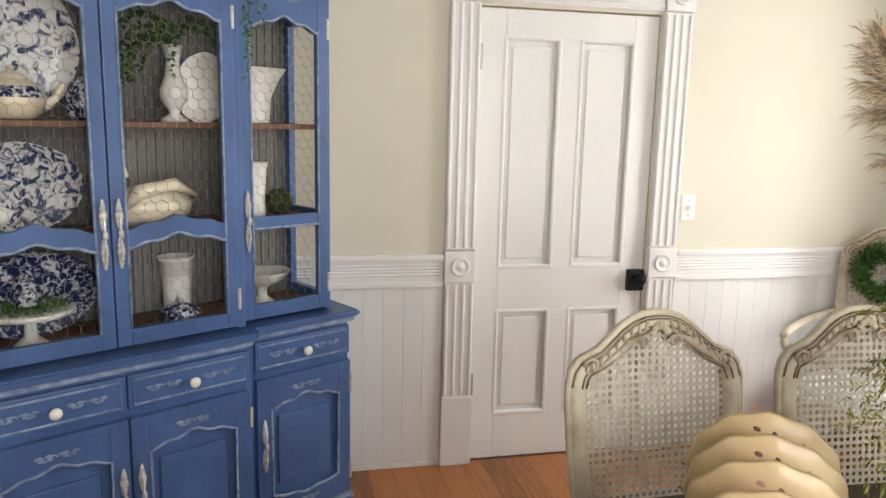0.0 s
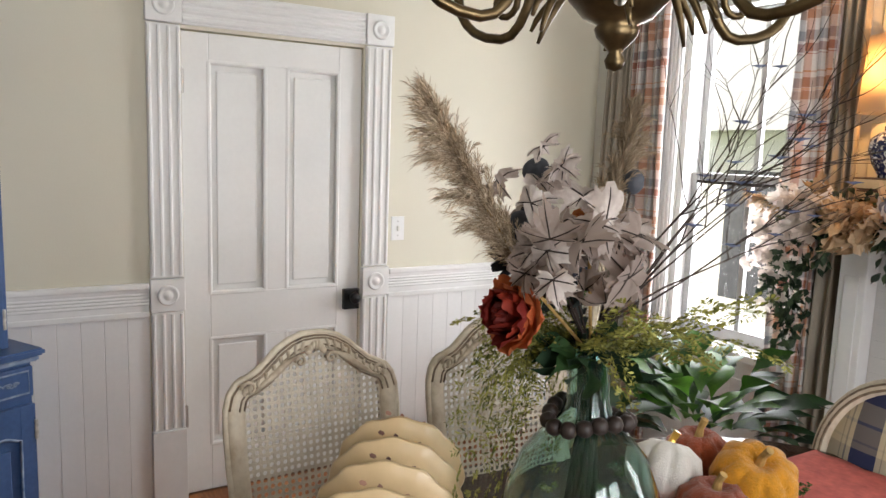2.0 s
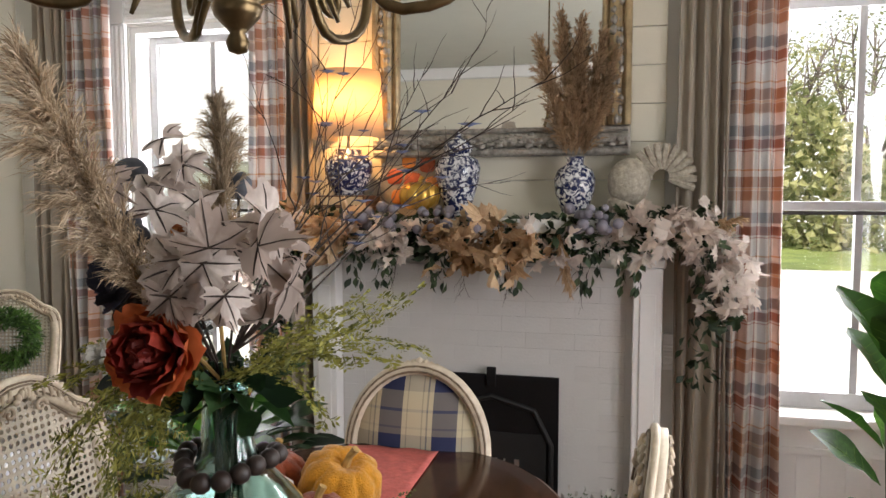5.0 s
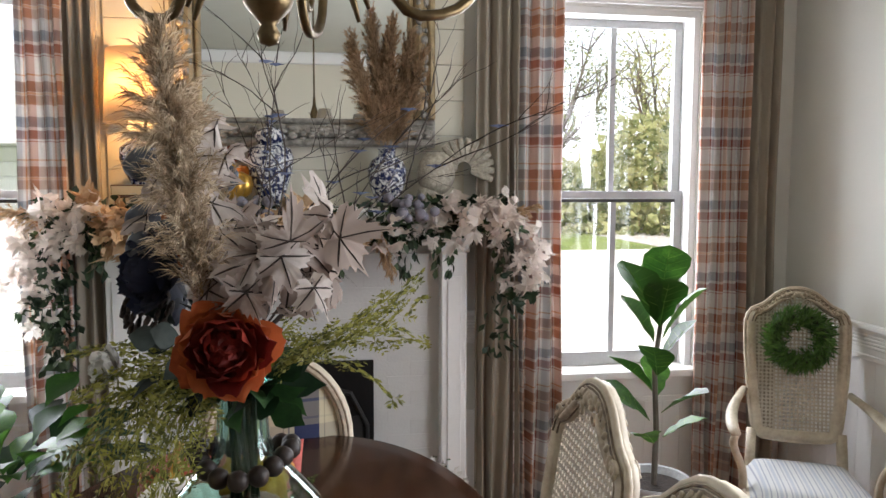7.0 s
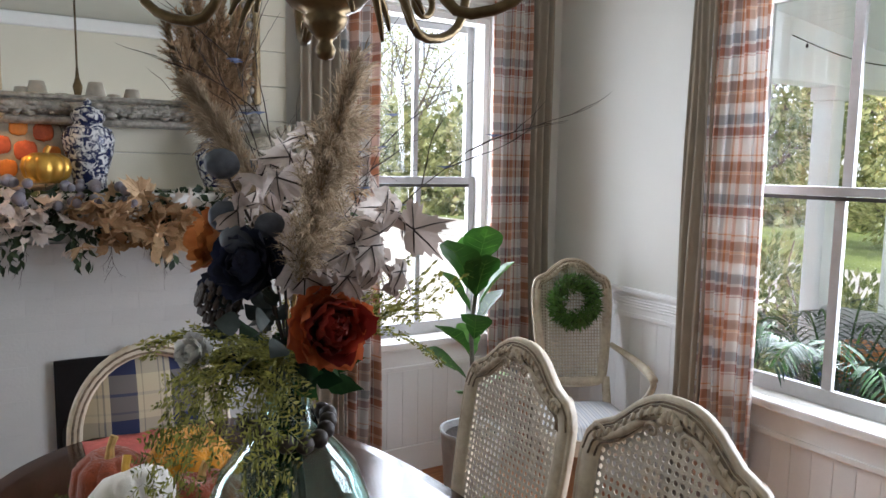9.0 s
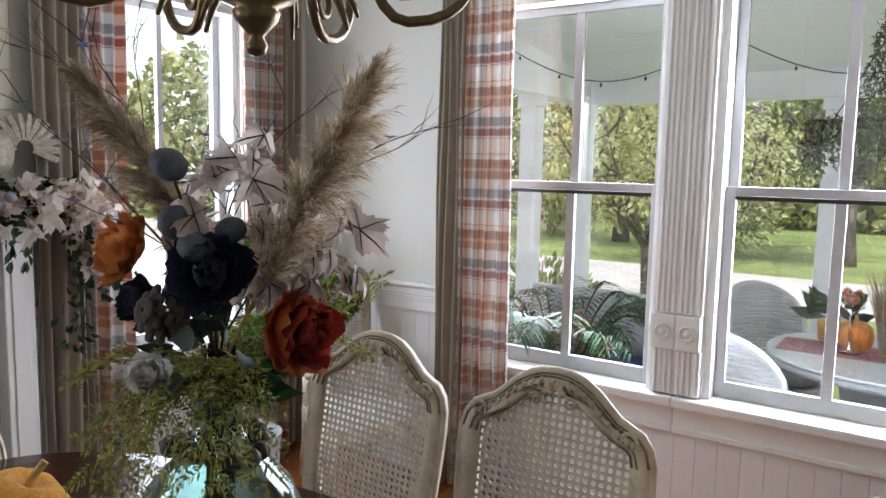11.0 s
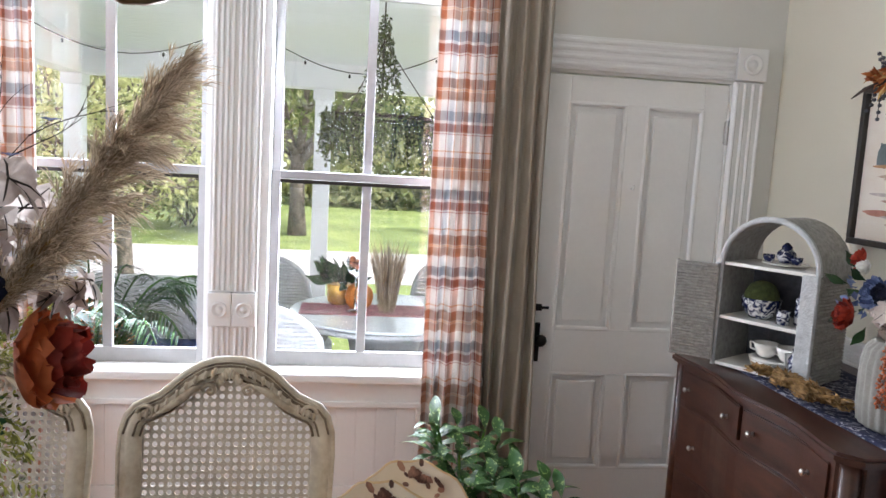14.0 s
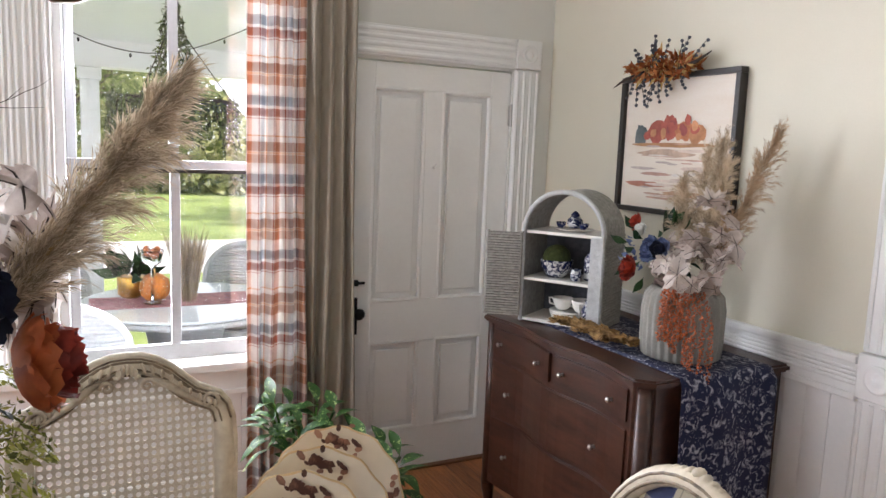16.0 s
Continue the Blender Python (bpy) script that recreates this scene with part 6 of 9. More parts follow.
for sx in (-1, 1):
    part("corner_post", T([(sx * (hw - 0.028), hd - 0.03, 0.18), (sx * (hw - 0.028), hd - 0.03, DZ - 0.03)], 0.026, 14), M_DRESSER, dr, smooth=True)
    for y in (hd - 0.05, -hd + 0.04):
        part("leg", T(bez((sx * (hw - 0.04), y, 0.24), (sx * (hw + 0.01), y + 0.03, 0.18), (sx * (hw - 0.06), y, 0.06), (sx * (hw - 0.02), y + 0.02, 0.014), 8), [0.036, 0.036, 0.032, 0.028, 0.024, 0.02, 0.018, 0.018, 0.02], 10), M_DRESSER, dr, smooth=True)
rows = [(0.765, 0.885, ((-0.42, -0.008), (0.008, 0.42))), (0.52, 0.75, ((-0.42, 0.42),)), (0.235, 0.505, ((-0.42, 0.42),))]
for za, zb, cols in rows:
    for xa, xb in cols:
        n = 16
        o = []
        for i in range(n + 1):
            x = xa + 0.004 + (xb - xa - 0.008) * i / n
            t = (x + hw + 0.0) / (2 * hw)
            o.append((x, hd + 0.002 + 0.012 * math.cos(2 * math.pi * (t - 0.5) * 2) - 0.012))
        o = [(o[0][0], hd - 0.05)] + o + [(o[-1][0], hd - 0.05)]
        w = part("drawer", slab(o, za + 0.004, zb - 0.004, 0.004), M_DRESSER, dr)
        span = xb - xa
        for kx in ((xa + span * 0.17, xb - span * 0.17)):
            k = L([(0.008, 0.0), (0.004, 0.004), (0.004, 0.010), (0.009, 0.014), (0.010, 0.018), (0.006, 0.022), (0, 0.023)], 14)
            k.transform(Matrix.Translation((kx, hd + 0.003, (za + zb) / 2)) @ Matrix.Rotation(-math.pi / 2, 4, "X"))
            part("knob", k, M_STEEL, w, "small worn brass knob", smooth=True)
# runner over the dresser's end
nx, ny = 40, 12
vs, fs = [], []
ln = 0.0
for i in range(nx + 1):
    s = i / nx
    d = s * 1.62
    if d < 0.935:
        x, z = 3.98 - d, DZ + 0.004
    else:
        x, z = DX0 - 0.026, DZ + 0.004 - (d - 0.935)
        x -= 0.006 * (d > 0.945)
    for j in range(ny + 1):
        t = j / ny
        vs.append((x - (0.010 * math.sin(t * 9 + 2 * d) + 0.010 if d > 0.935 else 0), 0.84 + 0.40 * t + 0.01 * math.sin(3 * d), z + (0.001 * math.sin(9 * t + 7 * d) if d < 0.935 else 0)))
for i in range(nx):
    for j in range(ny):
        a = i * (ny + 1) + j
        fs.append((a, a + 1, a + ny + 2, a + ny + 1))
o = raw("table_runner", vs, fs, M_NAVYCLOTH, smooth=True)
o.modifiers.new("thickness", "SOLIDIFY").thickness = 0.003
tagged(o, "navy and cream floral runner draped over the dresser", "runner")

# wicker cabinet
WM = pose(3.79, 1.13, DZ + 0.008, rz=32)
wc = thing("wicker_cabinet", WM, "small grey wicker arched cabinet, its door open", "cabinet")
cw, cd, chh = 0.165, 0.11, 0.36


def wstrips(bm, x0, y0, x1, y1, z0, z1, step=0.011):
    z = z0
    d = Vector((x1 - x0, y1 - y0, 0))
    nn = d.cross(Vector((0, 0, 1))).normalized() * 0.0025
    k = 0
    while z < z1:
        tube(bm, [(x0 + d.x * t + nn.x * math.sin(t * 40 + k * 3.14), y0 + d.y * t + nn.y * math.sin(t * 40 + k * 3.14), z) for t in (i / 8 for i in range(9))], 0.0052, 5)
        z += step
        k += 1


for nm, q in (("side_panel", (-cw, -cd, -cw, cd)), ("side_panel", (cw, -cd, cw, cd))):
    bm = B(q[0] - 0.004, q[1], 0.0, q[2] + 0.004, q[3], chh)
    wstrips(bm, q[0] + (0.006 if q[0] > 0 else -0.006), q[1], q[2] + (0.006 if q[0] > 0 else -0.006), q[3], 0.006, chh)
    part(nm, bm, M_WICKER, wc)
bm = bmesh.new()
for j in range(20):
    y = -cd + 2 * cd * j / 19
    tube(bm, [(cw * math.cos(a), y, chh + cw * math.sin(a)) for a in (math.pi * i / 16 for i in range(17))], 0.0065, 6)
part("arched_roof", bm, M_WICKER, wc)
bm = bmesh.new()
prism(bm, [(-cw, 0.0), (cw, 0.0), (cw, chh), (-cw, chh)], -cd - 0.004, -cd + 0.004)
bmesh.ops.recalc_face_normals(bm, faces=bm.faces)
part("back_panel", bm, M_SLATE, wc, "dark slate back")
for z in (0.0, 0.165, chh - 0.006):
    part("shelf", B(-cw + 0.006, -cd + 0.005, z, cw - 0.006, cd, z + 0.012, 0.002), M_WHITE, wc)
part("front_stile", B(-cw - 0.004, cd - 0.004, 0.012, -cw + 0.05, cd + 0.012, chh, 0.003), M_WHITEWICKER, wc)
bm = bmesh.new()
for x in (-cw + 0.002, cw):
    tube(bm, [(x, cd + 0.006, 0.0), (x, cd + 0.006, chh)], 0.008, 8)
tube(bm, [(cw * math.cos(a), cd + 0.006, chh + cw * math.sin(a)) for a in (math.pi * i / 20 for i in range(21))], 0.010, 8)
part("front_rim", bm, M_WHITEWICKER, wc)
bm = B(-cw - 0.145, cd + 0.015, 0.02, -cw - 0.012, cd + 0.022, chh - 0.004)
wstrips(bm, -cw - 0.145, cd + 0.024, -cw - 0.012, cd + 0.024, 0.024, chh - 0.006, 0.0105)
for x in (-cw - 0.145, -cw - 0.012):
    tube(bm, [(x, cd + 0.02, 0.018), (x, cd + 0.02, chh)], 0.007, 8)
bm.transform(Matrix.Translation((-cw, cd, 0)) @ Matrix.Rotation(radians(-24), 4, "Z") @ Matrix.Translation((cw, -cd, 0)))
bm.transform(Matrix.Diagonal((-1, 1, 1, 1)))
bmesh.ops.recalc_face_normals(bm, faces=bm.faces)
part("open_door", bm, M_WICKER, wc)


def small(name, x, y, z, prof, mt, label, cat, **k):
    r = thing(name, WM @ pose(x, y, z), label, cat, "china in the wicker cabinet")
    part("body", L(prof, 20, **k), mt, r, smooth=True)
    return r


for i in range(4):
    small("saucer", -0.02 + 0.003 * i, 0.02, 0.013 + i * 0.0085, [(0.03, 0), (0.05, 0.003), (0.085, 0.008), (0.086, 0.009), (0.03, 0.004), (0, 0.004)], M_WHITE, "white saucer in a small stack", "saucer")
for x in (0.02, -0.06):
    c = small("teacup", x, 0.03, 0.05, [(0.02, 0), (0.03, 0.01), (0.038, 0.03), (0.042, 0.048), (0.039, 0.046), (0.02, 0.01), (0, 0.01)], M_WHITE, "white and blue teacup on the saucers", "teacup")
    part("handle", T([(0.038, 0, 0.04), (0.058, 0, 0.04), (0.055, 0, 0.018), (0.032, 0, 0.015)], 0.004, 6), M_WHITE, c)
c = small("pitcher", -0.115, 0.07, 0.013, [(0.025, 0), (0.034, 0.02), (0.036, 0.06), (0.022, 0.085), (0.026, 0.095), (0.02, 0.09), (0, 0.05)], M_BW, "small blue and white pitcher", "pitcher")
part("handle", T([(0.03, 0, 0.08), (0.05, 0, 0.075), (0.045, 0, 0.03), (0.032, 0, 0.025)], 0.004, 6), M_WHITE, c)
small("china_bowl", 0.06, 0.02, 0.178, [(0.035, 0), (0.045, 0.01), (0.062, 0.04), (0.066, 0.07), (0.06, 0.068), (0.02, 0.03), (0, 0.03)], M_BW, "blue and white bowl with a moss ball", "bowl")
bm = bmesh.new()
ball(bm, (0, 0, 0), 0.058, 3)
o = part("moss_ball", bm, M_MOSS)
o.matrix_world = WM @ pose(0.06, 0.02, 0.25)
tagged(o, "round green moss ball in the china bowl", "moss ball")
small("beaker", -0.04, 0.06, 0.178, [(0.02, 0), (0.022, 0.045), (0.019, 0.044), (0, 0.01)], M_BW, "blue and white beaker", "beaker")
small("tea_caddy", -0.085, 0.01, 0.178, [(0.028, 0), (0.03, 0.005), (0.03, 0.085), (0.02, 0.10), (0.018, 0.11), (0, 0.112)], M_BW, "blue and white tea caddy", "caddy")
small("plate", 0.0, 0.0, chh + 0.008, [(0.05, 0), (0.075, 0.006), (0.076, 0.008), (0.03, 0.003), (0, 0.003)], M_WHITE, "white plate under a tiny tea set", "plate")
small("tiny_teapot", 0.0, 0.0, chh + 0.017, [(0.02, 0), (0.032, 0.018), (0.03, 0.035), (0.016, 0.048), (0.018, 0.055), (0.008, 0.066), (0, 0.07)], M_BWDARK, "tiny blue and white teapot", "teapot")
for x in (-0.045, 0.05):
    small("tiny_cup", x, 0.02, chh + 0.017, [(0.012, 0), (0.018, 0.012), (0.02, 0.024), (0.017, 0.022), (0, 0.006)], M_BWDARK, "tiny blue and white cup", "cup")

# painting
pm = pose(3.685, YB + 0.002, 1.375)
pt = thing("painting", pm, "framed watercolour of autumn trees by water", "painting")
PW, PH = 0.325, 0.57
for nm, q in (("frame_rail", (-PW, 0, PW, 0.022)), ("frame_rail", (-PW, PH - 0.022, PW, PH)), ("frame_stile", (-PW, 0.022, -PW + 0.022, PH - 0.022)), ("frame_stile", (PW - 0.022, 0.022, PW, PH - 0.022))):
    part(nm, B(q[0], 0, q[1], q[2], 0.04, q[3], 0.003), M_BLACKFRAME, pt)


def wash():
    m = mat("watercolour_wash", (0.78, 0.68, 0.56), 0.8, var=0.05, scale=3, bump=0.05, stretch=(1, 1, 5), col2=(0.82, 0.76, 0.68))
    return m


canvas = part("canvas", B(-PW + 0.022, 0.004, 0.022, PW - 0.022, 0.02, PH - 0.022), wash(), pt)


def stroke(name, cx, cz, w, h, col, n=18, seed=0):
    r = random.Random(seed)
    bm = bmesh.new()
    vs = [bm.verts.new((cx + w * math.cos(6.283 * i / n) * r.uniform(0.75, 1.1), 0.0212 + 0.00004 * seed, cz + h * math.sin(6.283 * i / n) * r.uniform(0.75, 1.1))) for i in range(n)]
    bm.faces.new(list(reversed(vs)))
    paint = bpy.data.materials.get("paint_" + name) or mat("paint_" + name, col, 0.8, var=0.3, scale=18, bump=0.05)
    part("brush_stroke", bm, paint, canvas)


for i, (x, z, w, h, c) in enumerate(((0.10, 0.34, 0.06, 0.05, (0.40, 0.11, 0.08)), (0.03, 0.355, 0.045, 0.06, (0.45, 0.12, 0.09)), (-0.05, 0.34, 0.05, 0.042, (0.52, 0.20, 0.10)), (-0.12, 0.33, 0.05, 0.04, (0.50, 0.24, 0.12)), (0.20, 0.325, 0.04, 0.05, (0.14, 0.17, 0.17)),
                                         (0.0, 0.285, 0.26, 0.010, (0.45, 0.24, 0.12)), (0.05, 0.25, 0.17, 0.018, (0.58, 0.42, 0.32)), (0.16, 0.12, 0.13, 0.014, (0.45, 0.20, 0.14)), (-0.10, 0.09, 0.18, 0.012, (0.55, 0.34, 0.22)), (0.10, 0.165, 0.10, 0.008, (0.50, 0.30, 0.24)), (-0.15, 0.19, 0.11, 0.012, (0.62, 0.50, 0.42)))):
    stroke(str(i), x, z, w, h, c, seed=i)

wr = random.Random(19)
tints = ((0.66, 0.50, 0.42), (0.56, 0.36, 0.28), (0.72, 0.60, 0.52), (0.50, 0.42, 0.38), (0.76, 0.68, 0.62))
for i in range(30):
    stroke("wash_%d" % (i % 5), wr.uniform(-0.2, 0.2), wr.uniform(0.05, 0.29), wr.uniform(0.03, 0.12), wr.uniform(0.002, 0.007), tints[i % 5], 14, 11 + i)
for i in range(14):
    stroke("leafage_%d" % (i % 3), wr.uniform(-0.16, 0.17), wr.uniform(0.315, 0.385), wr.uniform(0.012, 0.026), wr.uniform(0.012, 0.026), ((0.46, 0.12, 0.09), (0.56, 0.27, 0.14), (0.36, 0.10, 0.09))[i % 3], 12, 50 + i)

# stoneware vase with its flowers
VM = pose(3.235, 1.07, DZ + 0.008)
v2 = thing("stoneware_vase", VM, "grey ribbed stoneware vase of autumn flowers on the dresser", "vase")
part("body", L([(0.115, 0), (0.13, 0.01), (0.135, 0.06), (0.136, 0.17), (0.128, 0.215), (0.11, 0.235), (0.095, 0.24), (0.09, 0.232), (0.10, 0.20), (0.0, 0.15)], 240, ribs=30, wob=0.020), M_STONEWARE, v2, smooth=True)

# ---- flowers ----


def ruffle(lv, base, rad, axis, ln, w, f0, f1, cup=0.35):
    """One broad petal with a frilled edge; it leaves the axis at angle f0 and ends at f1, in degrees."""
    side = axis.cross(rad).normalized()
    b = len(lv.v)
    nu, nv = 6, 5
    p = Vector(base)
    ph = lv.r.uniform(0, 6.28)
    notch = lv.r.uniform(0.03, 0.09)
    prof = (0.30, 0.72, 0.96, 1.0, 0.86, 0.52)
    for j in range(nv + 1):
        t = j / nv
        f = radians(f0 + (f1 - f0) * t)
        d = axis * math.cos(f) + rad * math.sin(f)
        inn = axis * math.sin(f) - rad * math.cos(f)
        if j:
            p = p + d * ln / nv
        for i in range(nu + 1):
            u = i / nu * 2 - 1
            frill = (0.06 * math.sin(5 * u + ph) + lv.r.uniform(-0.035, 0.035)) * w * t * t
            drop = notch * ln * t * t * math.cos(u * 7 + ph) * 0.5
            lv.v.append(p + side * u * w * 0.5 * prof[j] + inn * (cup * w * 0.5 * u * u * prof[j] + frill) + d * drop)
    for j in range(nv):
        for i in range(nu):
            k = b + j * (nu + 1) + i
            lv.f.append((k, k + 1, k + nu + 2, k + nu + 1))


def peony(parent, c, d, size, m1, m2, name="peony", label=""):
    """A full bloom: spreading outer petals round a ball of ruffled inner ones."""
    d = Vector(d).normalized()
    u = d.cross(Vector((0.2, 0.1, 1))).normalized()
    w = d.cross(u)
    outer, inner = Leaves(int(size * 1000) + 5), Leaves(int(size * 1000) + 6)
    rings = ((7, 96, 44, 0.54, 0.54), (8, 82, 26, 0.58, 0.52), (9, 70, 6, 0.60, 0.46), (10, 56, -14, 0.56, 0.40), (10, 42, -34, 0.50, 0.34), (9, 28, -46, 0.44, 0.28), (7, 14, -60, 0.40, 0.22))
    for ring, (n, f0, f1, ln, wd) in enumerate(rings):
        lv = outer if ring < 2 else inner
        for k in range(n):
            a = 6.283 * (k + 0.5 * (ring % 2) + lv.r.uniform(-0.28, 0.28)) / n
            rad = u * math.cos(a) + w * math.sin(a)
            base = Vector(c) - d * size * (0.14 - 0.016 * ring) + rad * size * 0.06 * (1 - ring / 7)
            ruffle(lv, base, rad, d, size * ln * lv.r.uniform(0.82, 1.14), size * wd * lv.r.uniform(0.85, 1.2), f0 + lv.r.uniform(-12, 12), f1 + lv.r.uniform(-16, 16))
    o = outer.put(name, m1, parent, label)
    inner.put("inner_petals", m2, o)
    return o


def twig(bm, a, d, ln, r, rng, depth=2, up=0.1):
    p = Vector(a)
    d = Vector(d).normalized()
    pts = [p.copy()]
    n = 9
    for i in range(n):
        p = p + d * ln / n
        d = (d + Vector((rng.uniform(-0.16, 0.16), rng.uniform(-0.16, 0.16), rng.uniform(-0.1, 0.1) + up * 0.1))).normalized()
        pts.append(p.copy())
        if depth and i > 2 and rng.random() < 0.5:
            twig(bm, p, d + Vector((rng.uniform(-0.8, 0.8), rng.uniform(-0.8, 0.8), rng.uniform(-0.3, 0.5))), ln * 0.4, r * 0.6, rng, depth - 1, up)
    tube(bm, pts, [r * (1 - 0.75 * i / n) for i in range(n + 1)], 5)
    return pts


def maples(lv, c, spread, n, ln, rng, out=0.8, heart=None):
    """Maple leaves about c whose faces look away from the heart of the bunch."""
    c = Vector(c)
    heart = Vector(heart) if heart is not None else c - Vector((0, 0, 0.06))
    for _ in range(n):
        q = sphere_dir(rng)
        p = c + Vector((q.x * spread[0], q.y * spread[1], q.z * spread[2]))
        away = (p - heart).normalized()
        tip = sphere_dir(rng) + Vector((0, 0, out - 0.5))
        tip = (tip - away * tip.dot(away) * 0.75).normalized()
        side, nrm = lv.axes(tip, 0)[1:]
        want = away + sphere_dir(rng) * 0.7
        size = ln * rng.uniform(0.65, 1.2)
        lv.maple(p - tip * size * 0.38, tip, size, math.atan2(-want.dot(side), want.dot(nrm)), rng.uniform(0.1, 0.4))


def veins(lv, parent, r=0.0016):
    """Dark ribs on the maple leaves gathered in lv."""
    bm = bmesh.new()
    for k in range(0, len(lv.v), 97):
        c = Vector(lv.v[k])
        for j in (71, 57, 85, 51, 91):
            mid, e = Vector(lv.v[k + j - 48]), Vector(lv.v[k + j])
            tube(bm, [c, mid, mid.lerp(e, 0.65)], [r, r * 0.8, r * 0.35], 4)
    tagged(part("vein_work", bm, M_TWIG, parent), kind="stuff")


# the table's bottle vase and arrangement
VX, VY = 2.342, 3.10
CM = pose(VX, VY, TZ + 0.001)
vase = thing("demijohn_vase", CM, "aqua glass demijohn with wooden bead garland on the table", "vase")
prof_out = [(0.07, 0.0), (0.10, 0.004), (0.125, 0.03), (0.140, 0.09), (0.142, 0.16), (0.132, 0.22), (0.107, 0.285), (0.072, 0.325), (0.046, 0.352), (0.037, 0.38), (0.034, 0.445), (0.036, 0.452), (0.044, 0.458), (0.046, 0.468), (0.043, 0.476), (0.038, 0.478)]
prof_in = [(r - 0.004, z) for r, z in prof_out[2:]]
part("bottle", L(prof_out + list(reversed(prof_in)) + [(0.09, 0.012), (0.0, 0.010)], 40), M_AQUA, vase, smooth=True)
part("lip_ring", T([(0.044 * math.cos(a), 0.044 * math.sin(a), 0.468) for a in (6.283 * i / 28 for i in range(28))], 0.0065, 8, True), M_AQUA, vase, smooth=True)
bg = thing("bead_garland", CM, "string of dark round wooden beads round the bottle neck", "bead garland")
for k in range(16):
    a = 6.283 * k / 16
    part("bead", ball(bmesh.new(), ((0.066 + 0.005 * math.sin(3 * a)) * math.cos(a), (0.066 + 0.005 * math.sin(3 * a)) * math.sin(a), 0.352 + 0.008 * math.cos(a * 2)), 0.0150, 2), M_BEADS, bg, smooth=True)
arr = thing("flower_arrangement", CM, "autumn arrangement of pampas, maple leaves, peony and fern", "flower arrangement")
TOP = Vector((0, 0, 0.46))


def rel(x, y, z):
    return Vector((x - VX, y - VY, z - TZ))


stems = bmesh.new()
for k in range(9):
    a = k * 0.7
    tube(stems, [(0.05 * math.cos(a), 0.05 * math.sin(a), 0.03), (0.015 * math.cos(a + 1), 0.015 * math.sin(a + 1), 0.33), (0.022 * math.cos(a), 0.022 * math.sin(a), 0.5)], 0.004, 6)
part("stems", stems, M_DARKLEAF, arr)
for tip, root_, bend, rad in (((2.308, 2.785, 1.665), (2.312, 2.985, 1.385), (0.0, -0.010, 0.014), 0.030), ((2.238, 3.262, 1.685), (2.335, 3.09, 1.42), (0.008, 0.010, 0.008), 0.027)):
    lv = Leaves(int(tip[1] * 100))
    plume(lv, rel(*root_), rel(*tip), rad, 11000, 0.058, 0.0013, bend)
    pl = lv.put("pampas_plume", M_PAMPAS, arr, "feathery beige pampas plume")
    part("stalk", T([TOP, rel(*root_), rel(*root_).lerp(rel(*tip), 0.5) + Vector(bend), rel(*root_).lerp(rel(*tip), 0.9) + Vector(bend) * 0.4], [0.003, 0.003, 0.0025, 0.001], 6), M_WHEAT, pl)
lv = Leaves(41)
HEART = rel(2.345, 3.06, 1.40)
for c, spread, n, ln in (((2.290, 2.985, 1.575), (0.055, 0.060, 0.045), 5, 0.100), ((2.300, 3.035, 1.505), (0.060, 0.075, 0.050), 6, 0.095), ((2.445, 3.000, 1.455), (0.055, 0.080, 0.050), 12, 0.100), ((2.370, 2.975, 1.425), (0.055, 0.045, 0.040), 8, 0.095), ((2.370, 3.120, 1.450), (0.070, 0.060, 0.050), 10, 0.095), ((2.410, 2.930, 1.430), (0.040, 0.035, 0.040), 5, 0.090), ((2.400, 3.020, 1.400), (0.090, 0.090, 0.030), 8, 0.085)):
    maples(lv, rel(*c), spread, n, ln, lv.r, 0.9, HEART)
lv.put("maple_leaves", M_PALELEAF, arr, "pale mauve fabric maple leaves")
veins(lv, arr)
peony(arr, rel(2.342, 2.945, 1.345), (0.05, -1.0, 0.10), 0.118, M_PEONY, M_PEONYDEEP, "peony", "russet red silk peony")
peony(arr, rel(2.255, 3.0, 1.43), (-0.75, -0.6, 0.1), 0.095, M_NAVY, M_NAVY, "navy_bloom", "navy blue silk bloom")
peony(arr, rel(2.245, 3.165, 1.445), (-0.9, 0.25, 0.25), 0.095, M_ORANGE, M_ORANGE, "orange_bloom", "orange silk bloom")
peony(arr, rel(2.25, 3.135, 1.375), (-0.9, 0.1, -0.05), 0.075, M_NAVY, M_NAVY, "navy_bloom", "blackish blue silk bloom")
peony(arr, rel(2.185, 3.035, 1.305), (-0.8, -0.6, 0.2), 0.05, M_WHITEPETAL, M_WHITEPETAL, "white_bloom", "small white bloom")
bm = bmesh.new()
rg = random.Random(8)
for z in range(7):
    for k in range(9):
        a = 6.283 * (k + 0.5 * (z % 2)) / 9
        r = 0.034 * math.sin(math.pi * (z + 0.8) / 8)
        ball(bm, Vector((r * math.cos(a), r * math.sin(a), z * 0.009 - 0.03)), 0.008, 1, (1.2, 1.2, 0.5))
bm.transform(Matrix.Translation(rel(2.228, 3.065, 1.37)) @ Matrix.Rotation(1.9, 4, "Y"))
part("pine_cone", bm, M_TWIG, arr, "dark pine cone")
pods = ((2.23, 3.05, 1.565), (2.23, 3.04, 1.492), (2.278, 2.99, 1.482), (2.24, 3.01, 1.462), (2.31, 3.20, 1.55))
